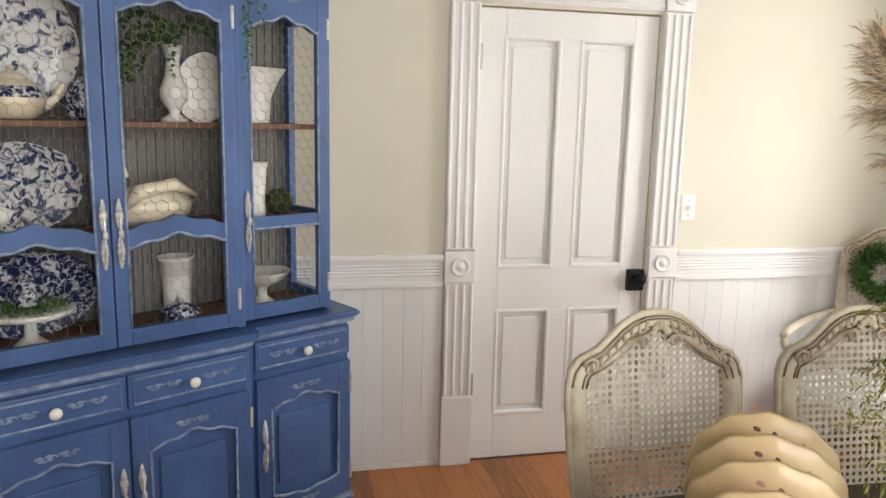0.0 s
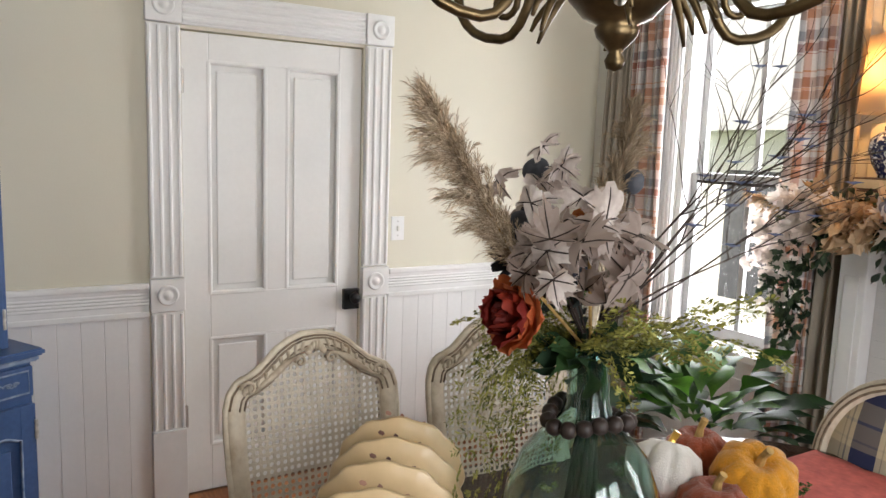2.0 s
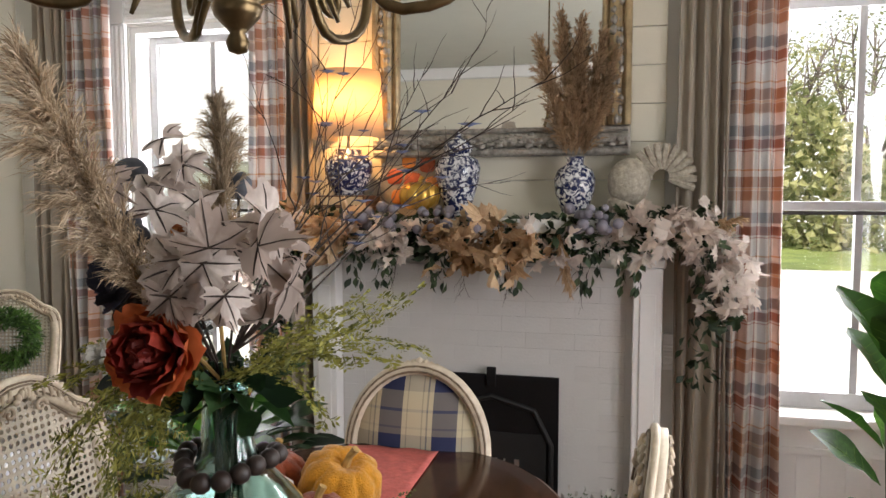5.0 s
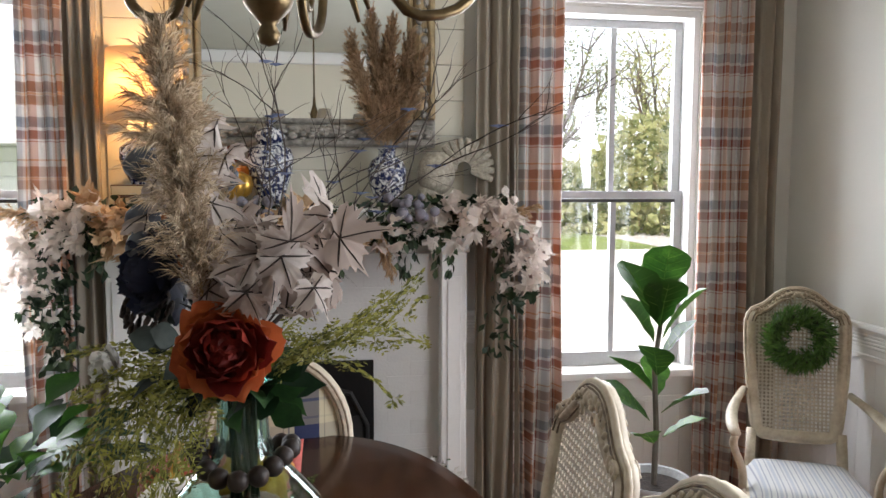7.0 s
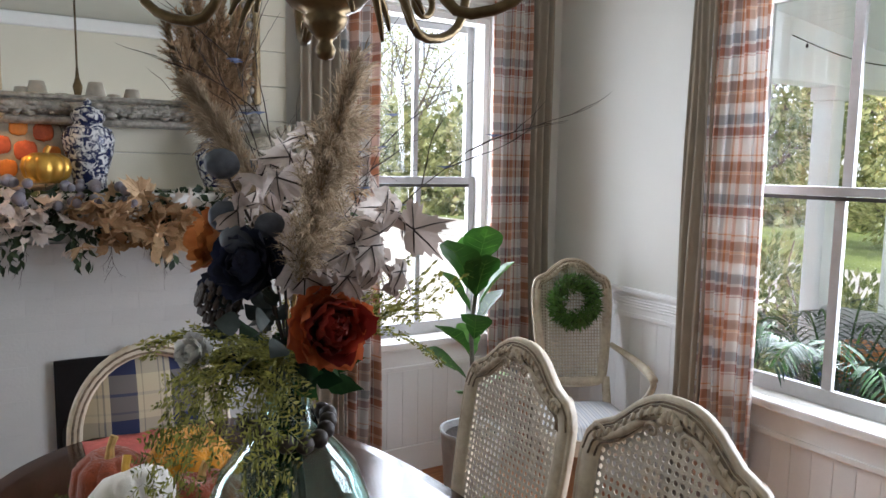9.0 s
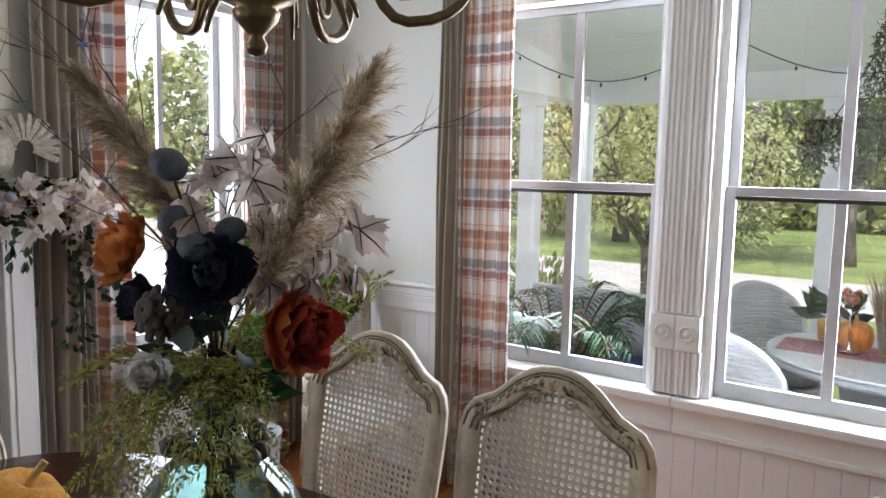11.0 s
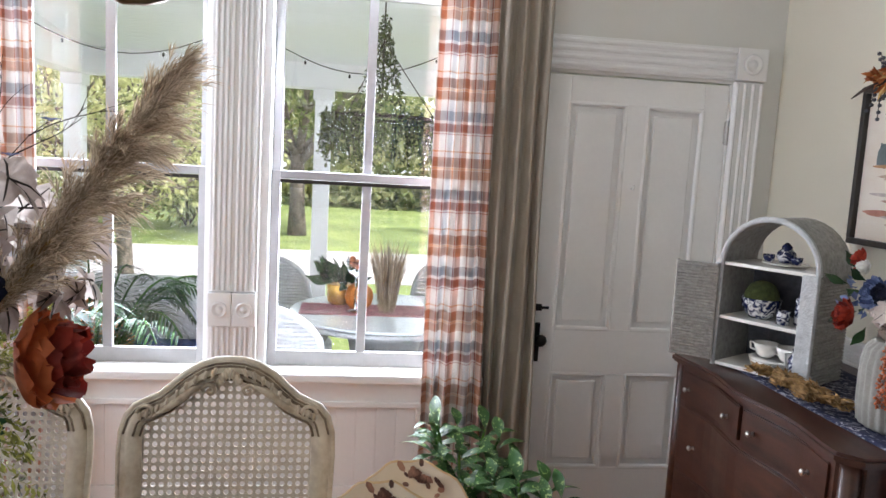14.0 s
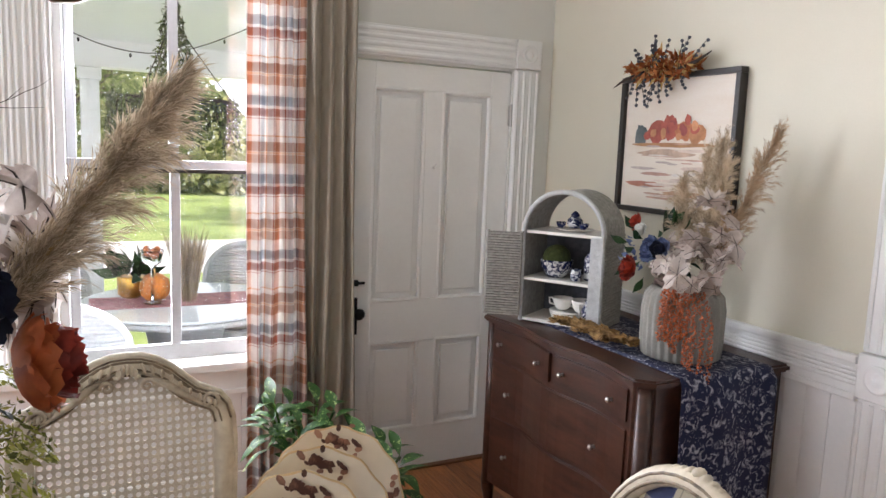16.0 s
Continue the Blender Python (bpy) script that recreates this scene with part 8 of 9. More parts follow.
for k in range(60):
    a, e = lv.r.uniform(0, 6.28), lv.r.uniform(0.2, 1.0)
    q = Vector((math.cos(a), math.sin(a), e)).normalized()
    frond(lv, bez((0, 0, 0.26), Vector((0, 0, 0.27)) + q * 0.1, Vector((0, 0, 0.28)) + q * 0.2, Vector((0, 0, 0.24)) + q * lv.r.uniform(0.22, 0.34), 6), 0.035, 0.012, 10)
    lw.leaf(Vector((0, 0, 0.28)) + q * 0.27, q, 0.03, 0.02)
lv.put("foliage", M_BOX, bk)
lw.put("white_sprigs", M_WHITEPETAL, bk)

# ---- house plants ----


def pot(root, r0, r1, h, mt, ribs=30):
    part("pot", L([(r0, 0), (r0 * 1.02, 0.01), (r1, h - 0.02), (r1 * 1.04, h), (r1 * 0.95, h - 0.004), (r1 * 0.9, h - 0.03), (0, h - 0.035)], 60, ribs=ribs, wob=0.01), mt, root, smooth=True)


fig = thing("fiddle_leaf_fig", pose(3.70, 4.62, 0), "fiddle-leaf fig in a grey ribbed pot by the window", "potted plant")
pot(fig, 0.105, 0.135, 0.42, M_POT)
part("soil", L([(0.0, 0.393), (0.115, 0.393), (0.118, 0.388), (0.0, 0.388)][::-1], 24), M_SOIL, fig)
trunk = [(0.0, 0, 0.36), (0.01, 0.01, 0.6), (0.0, 0.02, 0.85), (0.03, 0.02, 1.1)]
part("trunk", T(trunk, [0.012, 0.011, 0.01, 0.008], 8), M_BARK, fig)
lv = Leaves(95)
ribs_ = bmesh.new()
for z, a, e, ln, w in ((1.08, -100, 1.4, 0.27, 0.15), (1.05, 60, 0.9, 0.25, 0.14), (1.0, 200, 0.9, 0.32, 0.18), (0.94, -40, 0.8, 0.27, 0.15), (0.92, 120, 0.5, 0.24, 0.13), (0.86, 10, 0.35, 0.22, 0.11), (0.80, -120, 0.25, 0.24, 0.12), (0.74, 190, 0.15, 0.26, 0.12), (0.70, 70, 0.2, 0.22, 0.11), (0.66, -60, 0.0, 0.24, 0.12), (0.62, 160, 0.05, 0.26, 0.12), (0.56, -10, -0.2, 0.2, 0.1), (0.54, 230, -0.1, 0.2, 0.1), (0.98, 260, 1.2, 0.25, 0.14)):
    a = radians(a)
    q = Vector((math.cos(a), math.sin(a), e + 0.75)).normalized()
    b = len(lv.v)
    lv.broad(Vector((0.01, 0.015, z)) + q * 0.03, q, ln * 0.95, w * 1.15, lv.r.uniform(-0.4, 0.4), 0.18, (0.32, 0.55, 0.62, 0.85, 1.0, 0.98, 0.7))
    for i in range(7):
        for k in (1, 3):
            lv.v[b + 3 * i + k] += Vector((0, 0, lv.r.uniform(-0.007, 0.007)))
    spine = [Vector(lv.v[b])] + [Vector(lv.v[b + 2 + 3 * i]) for i in range(7)]
    tube(ribs_, spine, [0.0022 * (1 - 0.1 * i) for i in range(8)], 5)
    for i in range(1, 6):
        for k in (-1, 1):
            e = Vector(lv.v[b + 3 * (i + 1) + 2 + k])
            tube(ribs_, [spine[i + 1], spine[i + 1].lerp(e, 0.85)], [0.0011, 0.0005], 4)
part("leaf_ribs", ribs_, leafmat("pale_leaf_rib", (0.14, 0.26, 0.05), (0.24, 0.38, 0.10), 0.5, 0.3), fig, "pale leaf ribs")
lv.put("leaves", M_LEAF, fig, "large glossy fiddle-shaped leaves")
lily = thing("peace_lily", pose(1.40, 4.58, 0), "dark green leafy plant in a pot before the window", "potted plant")
pot(lily, 0.12, 0.16, 0.42, M_DARKPOT)
lv, lt = Leaves(96), Leaves(97)
for k in range(90):
    a, e = lv.r.uniform(0, 6.28), lv.r.uniform(0.25, 2.2)
    q = Vector((math.cos(a), math.sin(a), e)).normalized()
    p = Vector((0, 0, 0.42)) + q * lv.r.uniform(0.14, 0.41)
    # upright leaves get a brighter green: light from above put into the colour
    (lt if e > 1.25 else lv).broad(p, (q + Vector((math.cos(a), math.sin(a), -0.2)) * 0.6), lv.r.uniform(0.17, 0.27), lv.r.uniform(0.09, 0.14), lv.r.uniform(-0.4, 0.4), 0.4)
lv.put("leaves", M_LILY, lily, "dark glossy leaves")
lt.put("young_leaves", M_LEAF, lily, "bright green upper leaves, coloured as lit from above")
for i, (x, y, h, n) in enumerate(((3.90, 1.95, 0.33, 26), (4.16, 2.13, 0.42, 16))):
    pl = thing("aglaonema", pose(x, y, 0), "variegated green plant in a dark pot on the floor", "potted plant", "floor plants by the door")
    pot(pl, 0.08, 0.11, 0.22, M_DARKPOT, 0)
    lv = Leaves(98 + i)
    for k in range(9):
        a = k * 0.9 + i
        b = Vector((0.13 * math.cos(a), 0.13 * math.sin(a), 0.22 + h * lv.r.uniform(0.6, 1.0)))
        part("stalk", T([(0.02 * math.cos(a), 0.02 * math.sin(a), 0.18), b * 0.55 + Vector((0, 0, 0.1)), b], 0.005, 6), M_LEAF, pl)
        for j in range(8):
            q = Vector((math.cos(j * 2.4), math.sin(j * 2.4), 0.8 - 0.16 * j)).normalized()
            lv.broad(b - Vector((0, 0, 0.020 * j)), q, lv.r.uniform(0.10, 0.16), lv.r.uniform(0.040, 0.056), lv.r.uniform(-0.3, 0.3), 0.55, (0.45, 0.85, 1.0, 0.85, 0.5))
    lv.put("leaves", M_VARLEAF, pl, "pale-flecked green leaves")
tp = thing("trailing_plant_pot", pose(3.40, 3.95, 0), "small trailing green plant on the floor beside a chair", "potted plant")
pot(tp, 0.08, 0.10, 0.30, M_DARKPOT, 0)
lv = Leaves(110)
for k in range(260):
    a = lv.r.uniform(0, 6.28)
    lv.leaf((0.12 * math.cos(a), 0.12 * math.sin(a), 0.10 + 0.3 * lv.r.random()), sphere_dir(lv.r), 0.035, 0.016)
lv.put("leaves", M_LEAF, tp)

# ---- flowers on the dresser ----
fa = thing("dresser_bouquet", VM, "autumn bouquet of maple leaves, blooms and pampas", "flower arrangement")
lv = Leaves(120)
maples(lv, (-0.05, 0.03, 0.32), (0.16, 0.12, 0.08), 26, 0.115, lv.r, 0.7, (0, 0, 0.22))
maples(lv, (-0.10, 0.02, 0.41), (0.10, 0.09, 0.13), 18, 0.105, lv.r, 0.9, (-0.05, -0.02, 0.30))
lv.put("maple_leaves", M_PALELEAF, fa, "pale cream maple leaves")
veins(lv, fa, 0.0011)
for tip in ((-0.02, -0.1, 0.74), (0.06, -0.12, 0.70), (0.11, -0.06, 0.60), (-0.22, -0.12, 0.76), (-0.07, -0.08, 0.66)):
    lv = Leaves(121 + int(tip[2] * 50))
    plume(lv, (tip[0] * 0.3, tip[1] * 0.3, 0.30), tip, 0.040, 6500, 0.062, 0.0016)
    lv.put("pampas_plume", M_PAMPASBROWN if tip[0] < -0.2 else M_PAMPAS, fa, "feathery beige pampas plume")
peony(fa, (0.05, 0.11, 0.36), (0.15, 1, 0.2), 0.085, M_BLUEFLOWER, M_BLUEFLOWER, "blue_bloom", "dusty blue silk bloom")
peony(fa, (0.0, 0.12, 0.37), (-0.2, 1, 0.2), 0.07, M_BLUEFLOWER, M_NAVY, "blue_bloom", "dusty blue silk bloom")
peony(fa, (0.15, 0.11, 0.28), (0.3, 1, 0.1), 0.085, M_PEONYDEEP, M_PEONYDEEP, "red_bloom", "dark red silk bloom")
peony(fa, (0.20, 0.05, 0.44), (0.5, 0.6, 0.3), 0.06, M_PEONYDEEP, M_PEONYDEEP, "red_bloom", "dark red silk bloom")
peony(fa, (0.13, 0.09, 0.42), (0.3, 1, 0.2), 0.05, M_WHITEPETAL, M_WHITEPETAL, "white_bloom", "small white bloom")
lv = Leaves(122)
for k in range(40):
    q = sphere_dir(lv.r)
    lv.broad(Vector((0.12, 0.02, 0.34)) + Vector((q.x * 0.14, q.y * 0.08, q.z * 0.1)), q, 0.07, 0.032)
lv.put("dark_leaves", M_DARKLEAF, fa)
lv = Leaves(123)
for k in range(18):
    lv.leaf(Vector((0.22, 0.04, 0.33)) + sphere_dir(lv.r) * 0.05, sphere_dir(lv.r), 0.03, 0.02)
lv.put("blue_sprig", M_BLUEFLOWER, fa)
bm = bmesh.new()
rg = random.Random(13)
for k in range(9):
    a = radians(108 + 6.5 * k)
    far = max(0, k - 4) / 4
    q = 0.146 + 0.062 * far
    drop = 0.16 + rg.uniform(0.0, 0.05) + 0.17 * far
    for j in range(110):
        t = j / 110
        ball(bm, ((0.125 + (q - 0.125) * min(1, 4 * t)) * math.cos(a) + rg.uniform(-0.009, 0.009), (0.125 + (q - 0.125) * min(1, 4 * t)) * math.sin(a) + rg.uniform(-0.009, 0.009), 0.245 - t * drop), rg.uniform(0.0028, 0.0046), 1)
part("amaranth", bm, M_ORANGEBERRY, fa, "hanging orange berry strands")
# wheat garland on the dresser top
wg = thing("wheat_garland", pose(3.52, 1.22, DZ + 0.010), "braided straw and wheat garland lying on the dresser", "garland")
lv = Leaves(124)
for k in range(900):
    t = lv.r.uniform(-1, 1)
    c = Vector((t * 0.18, 0.03 * math.sin(9 * t) + lv.r.uniform(-0.02, 0.02), 0.022 + 0.012 * lv.r.random()))
    lv.leaf(c, (lv.r.choice((-1, 1)), lv.r.uniform(-0.8, 0.8), lv.r.uniform(-0.1, 0.5)), 0.045, 0.012)
lv.put("straw", M_STRAW, wg)
# spray over the painting
sp = thing("berry_spray", pose(3.72, YB + 0.07, 1.95), "spray of orange leaves and dark berries over the painting", "floral spray")
lo, ld = Leaves(130), Leaves(131)
bm = bmesh.new()
rg = random.Random(14)
for k in range(300):
    t = rg.uniform(-1, 1)
    c = Vector((t * 0.17, rg.uniform(-0.02, 0.04), 0.015 + 0.05 * (1 - t * t) * rg.uniform(-1, 1)))
    lo.leaf(c, sphere_dir(rg) + Vector((t, 0, 0.2)), rg.uniform(0.03, 0.05), 0.018)
    if k % 3 == 0:
        ld.leaf(c, sphere_dir(rg) + Vector((t * 2, 0, 0)), 0.06, 0.012)
tw2 = bmesh.new()
for k in range(22):
    t = rg.uniform(-1, 1)
    a = Vector((t * 0.15, 0.02, 0.0))
    b = a + Vector((rg.uniform(-0.08, 0.08) + 0.05 * t, rg.uniform(0, 0.03), rg.choice((-1, -1, 1)) * rg.uniform(0.06, 0.14)))
    tube(tw2, [a, a.lerp(b, 0.5) + Vector((0.01, 0, 0)), b], 0.0015, 5)
    for j in range(4):
        ball(bm, b.lerp(a, j * 0.18) + Vector((rg.uniform(-0.008, 0.008), 0, 0)), 0.0075, 1)
for s in (-1, 1):
    tube(tw2, [(0.1 * s, 0.02, 0), (0.2 * s, 0.03, 0.0 - 0.02 * s), (0.27 * s, 0.03, -0.05 * s)], [0.008, 0.007, 0.002], 6)
lo.put("orange_leaves", M_ORANGE, sp)
ld.put("brown_leaves", M_WHEAT, sp)
part("berries", bm, M_SLATE, sp, "dark blue berries")
part("twigs", tw2, M_TWIG, sp)

# ---- the porch and what lies beyond ----
XP, YP, PZ = 7.10, 4.66, 2.23
tagged(part("ground", B(-40, -60, -1.0, 90, 70, -0.75), M_GRASS), "sunlit green lawn round the house", "ground", kind="structure")
tagged(part("porch_floor", B(XR + WT + 0.002, -3.0, -0.2, XP, YP, -0.06), M_PORCHFLOOR), "grey painted porch floor", "porch floor", kind="structure")
# the boarded ceiling falls gently from the house to the beam
pc = thing("porch_ceiling", pose(XR + WT + 0.004, 0, 2.50, ry=math.degrees(math.atan2(2.50 - PZ, XP - XR - WT))), "white boarded porch ceiling", "porch ceiling", kind="structure")
pcl = math.hypot(XP + 0.35 - XR - WT, 0.27)
part("deck", B(0, -3.0, 0.02, pcl, YP + 0.35, 0.10), M_PORCH, pc)
lap = part("ceiling_board", B(0, -1.2, 0, 0.0995, YP + 0.3, 0.019, 0.0025), M_PORCH, pc)
for i in range(1, int(pcl / 0.1)):
    o = new("ceiling_board", lap.data)
    o.parent = pc
    o.location = (i * 0.1, 0, 0)
tagged(part("porch_beam", B(XP - 0.16, -3.0, 2.07, XP, YP, PZ + 0.03, 0.008), M_PORCH), "white painted porch beam", "beam", kind="structure")
tagged(part("porch_end_beam", B(XR + WT + 0.002, YP - 0.16, 2.07, XP - 0.162, YP, 2.52, 0.008), M_PORCH), "white painted porch beam at the end", "beam", kind="structure")
pp = thing("porch_post", pose(XP - 0.08, YP - 0.08, -0.06), "square white painted porch post", "post", "porch posts")
part("shaft", B(-0.06, -0.06, 0.16, 0.06, 0.06, 2.05, 0.006), M_PORCH, pp)
part("base", B(-0.075, -0.075, 0.0, 0.075, 0.075, 0.159, 0.006), M_PORCH, pp)
part("capital", B(-0.075, -0.075, 2.051, 0.075, 0.075, 2.129, 0.006), M_PORCH, pp)
for y in (2.84, 1.02, -0.8, -2.6):
    copy_thing(pp, pose(XP - 0.08, y, -0.06))
copy_thing(pp, pose(6.14, YP - 0.08, -0.06))
# the neighbouring wing seen through the far window
wing = thing("house_wing", pose(-2.5, 8.4, -0.75), "white clapboard wing of the house beyond the window", "house")
part("wall", B(-3, 0, 0, 4.3, 3, 2.6), M_PORCH, wing)
lap = B(-3, -0.02, 0, 4.3, -0.001, 0.11, 0.004)
lp = part("clapboard", lap, M_PORCH, wing)
for i in range(1, 22):
    o = new("clapboard", lp.data)
    o.parent = wing
    o.location = (0, 0, i * 0.118)
bm = bmesh.new()
prism(bm, [(-3.3, 2.6), (4.6, 2.6), (4.6, 2.72), (0.6, 4.0), (-3.3, 2.72)], -0.4, 3.2)
bmesh.ops.recalc_face_normals(bm, faces=bm.faces)
part("roof", bm, mat("pale_metal_roof", (0.55, 0.56, 0.57), 0.4, 0.3, var=0.08), wing)
for x in (0.9, 2.9):
    wn_ = part("window", B(x, -0.05, 0.9, x + 0.8, -0.021, 2.3, 0.006), M_TRIM, wing)
    part("glass", B(x + 0.07, -0.054, 0.97, x + 0.73, -0.051, 2.23), M_SLATE, wn_)
tagged(part("gravel_yard", B(1.0, 9.5, -0.748, 14.9, 27, -0.735), mat("pale_gravel", (0.55, 0.53, 0.49), 0.9, var=0.12, scale=3, bump=0.5)), "pale gravel yard in full sun", "yard", kind="structure")
tagged(part("road", B(15.0, -60, -0.748, 19.5, 70, -0.735), M_ROAD), "pale gravel drive crossing the lawn", "drive", kind="structure")


def tree(x, y, h, r, seed, n=4200, fork=0.28, leaf=1.0):
    """Trunk that forks into bowed limbs, with leaf sprays gathered along the outer limbs."""
    root = thing("tree", pose(x, y, -0.75), "leafy green yard tree in sunlight", "tree", "yard trees")
    rg = random.Random(seed)
    bm = bmesh.new()
    zf = h * fork
    tube(bm, [(0, 0, 0), (0.04, 0.02, zf * 0.4), (0.0, 0.05, zf), (0.05, 0.05, zf * 1.15)], [0.034 * h, 0.026 * h, 0.024 * h, 0.012 * h], 10)
    cl = []
    for k in range(13):
        a = k * 2.4 + rg.uniform(-0.3, 0.3)
        q = r * rg.uniform(0.35, 0.95)
        top = h * (0.98 - 0.45 * (q / r) ** 2) * rg.uniform(0.82, 1.0)
        e = Vector((math.cos(a) * q, math.sin(a) * q, max(top, zf * 1.25)))
        pts = bez((0, 0.05, zf * rg.uniform(0.85, 1.1)), Vector((e.x * 0.35, e.y * 0.35, zf * 1.3)), Vector((e.x * 0.8, e.y * 0.8, e.z * 0.75)), e, 8)
        tube(bm, pts, [0.013 * h * (1 - 0.105 * i) for i in range(9)], 6)
        for i in (4, 5, 6, 7, 8):
            for _ in range(2):
                c = pts[i] + sphere_dir(rg) * r * 0.22
                cl.append((c, r * rg.uniform(0.12, 0.26)))
                tube(bm, [pts[i - 1], pts[i - 1].lerp(c, 0.6), c], [0.004 * h, 0.003 * h, 0.001 * h], 4)
    part("trunk", bm, M_BARK, root, smooth=True)
    lv = Leaves(seed)
    for _ in range(n):
        c, q = rg.choice(cl)
        d = sphere_dir(rg)
        lv.leaf(c + Vector((d.x, d.y, d.z * 0.7)) * q * rg.random() ** 0.45, d + Vector((0, 0, -0.4)), leaf * rg.uniform(0.10, 0.19), leaf * rg.uniform(0.06, 0.11))
    lv.put("crown", M_TREE, root, smooth=False)


for i, (x, y, h, r) in enumerate(((13.0, 6.0, 4.6, 2.4), (23, 4.2, 8.5, 4.2), (25, 11, 9, 4.6), (24, -6, 7.5, 3.8), (9, 40, 12, 5), (15, 44, 13, 6), (22, 42, 12, 5.5), (2, 40, 11, 5), (27, -12, 8, 4.2), (17, 13.5, 6.5, 3.2))):
    tree(x, y, h, r, 300 + i, 3000 if i in (4, 5, 6, 7) else 5200, 0.27, 0.8 if i == 0 else 1.5)
# shrubs along the porch edge and the lawn's far side
for i, (x, y, q, h) in enumerate(((8.3, 5.6, 0.7, 1.5), (9.0, 7.0, 0.8, 1.7), (24, 7.5, 1.6, 2.2), (26, 14, 1.8, 2.4), (8.2, 8.8, 0.7, 1.6))):
    sb = thing("shrub", pose(x, y, -0.75), "rounded green garden shrub in sunlight", "shrub", "garden shrubs")
    lv = Leaves(360 + i)
    stm = bmesh.new()
    for k in range(9):
        a = k * 2.4
        tube(stm, [(0, 0, 0), (0.4 * q * math.cos(a), 0.4 * q * math.sin(a), h * 0.45), (0.75 * q * math.cos(a), 0.75 * q * math.sin(a), h * lv.r.uniform(0.6, 0.95))], [0.03, 0.02, 0.008], 5)
    part("branches", stm, M_BARK, sb)
    for _ in range(1500):
        d = sphere_dir(lv.r)
        k = lv.r.random() ** 0.3 * (0.86 + 0.14 * math.sin(5 * d.x + 3 * d.y + i))
        lv.leaf((d.x * q * k, d.y * q * k, h * 0.52 + d.z * h * 0.48 * k), d + Vector((0, 0, 0.3)), 0.11 * q + 0.03, 0.05 * q + 0.02)
    lv.put("leafage", M_TREE, sb, smooth=False)
lv = Leaves(330)
for _ in range(42000):
    a = lv.r.uniform(-0.9, 1.75)
    q = lv.r.uniform(35, 44)
    lv.leaf((q * math.cos(a), 3 + q * math.sin(a), -0.8 + 8 * lv.r.random() ** 1.15 * (0.7 + 0.3 * math.sin(a * 23) * math.sin(a * 9.1))), sphere_dir(lv.r), lv.r.uniform(0.35, 0.7), lv.r.uniform(0.3, 0.55))
tagged(lv.put("far_woods", M_TREE, smooth=False), "far green woods behind the lawn", "woods", kind="stuff")

# porch furniture
pt_ = thing("porch_table", pose(5.78, 2.38, -0.06), "round white wicker table with glass top on the porch", "table")
part("glass_top", L([(0.0, 0.735), (0.56, 0.735), (0.565, 0.742), (0.56, 0.75), (0.0, 0.75)], 48), mat("pale_glass_top", (0.62, 0.68, 0.70), 0.06, var=0.03, bump=0), pt_)
part("rim", T([(0.54 * math.cos(a), 0.54 * math.sin(a), 0.715) for a in (6.283 * i / 40 for i in range(40))], 0.02, 8, True), M_WHITEWICKER, pt_)
part("pedestal", L([(0.30, 0), (0.26, 0.1), (0.17, 0.35), (0.22, 0.6), (0.40, 0.7), (0.0, 0.7)], 36, ribs=18, wob=0.015), M_WHITEWICKER, pt_, smooth=True)
o = raw("table_runner", [(x + 5.78, y + 2.38, 0.694) for x, y in ((-0.16, -0.5), (0.16, -0.5), (0.16, 0.5), (-0.16, 0.5))], [(0, 1, 2, 3)], mat("plum_runner", (0.30, 0.13, 0.14), 0.9, var=0.4, scale=20))
o.modifiers.new("thickness", "SOLIDIFY").thickness = 0.004
tagged(o, "plum and cream runner on the porch table", "runner")


def wicker_chair(m):
    root = thing("wicker_chair", m, "white wicker chair with rounded back on the porch", "chair", "porch wicker chairs")
    bm = bmesh.new()
    for j in range(26):
        z = 0.40 + j * 0.021
        e = 1.0 if z < 0.66 else math.sqrt(max(0.02, 1 - ((z - 0.66) / 0.29) ** 2))
        w = 1.25 * e
        tube(bm, [(0.29 * math.sin(a), 0.0 - 0.27 * math.cos(a) + 0.004 * math.sin(a * 30 + j * 3.14), z) for a in (-w + 2 * w * i / 14 for i in range(15))], 0.011, 5)
    part("back", bm, M_WHITEWICKER, root)
    edge = [(0.29 * math.sin(a * 1.25), -0.27 * math.cos(a * 1.25), 0.66 + 0.29 * math.sqrt(max(0, 1 - a * a))) for a in (-1 + 2 * i / 24 for i in range(25))]
    part("rim", T(edge, 0.02, 8), M_WHITEWICKER, root)
    part("seat", L([(0.27, 0.36), (0.28, 0.38), (0.28, 0.42), (0.0, 0.43)], 32), M_WHITEWICKER, root)
    part("cushion", L([(0.24, 0.431), (0.25, 0.45), (0.24, 0.48), (0.0, 0.485)], 32), M_STONEWARE, root, smooth=True)
    for a in (0.8, 2.3, 3.9, 5.5):
        part("leg", T([(0.24 * math.cos(a), 0.24 * math.sin(a), 0.37), (0.26 * math.cos(a), 0.26 * math.sin(a), 0)], 0.018, 8), M_WHITEWICKER, root)
    return root


w0 = wicker_chair(pose(5.14, 2.88, -0.06, rz=-125))
copy_thing(w0, pose(6.30, 2.98, -0.06, rz=140))
copy_thing(w0, pose(6.50, 1.95, -0.06, rz=60))
copy_thing(w0, pose(5.22, 1.70, -0.06, rz=-45))
pumpkin("porch_pumpkin", pose(5.80, 2.54, 0.697), 0.085, 0.15, M_PUMPKIN, "orange pumpkin on the porch table", grp="porch table display")
gr = thing("wheat_bundle", pose(5.66, 2.38, 0.697), "tall bundle of dried grass on the porch table", "dried grass")
lv = Leaves(140)
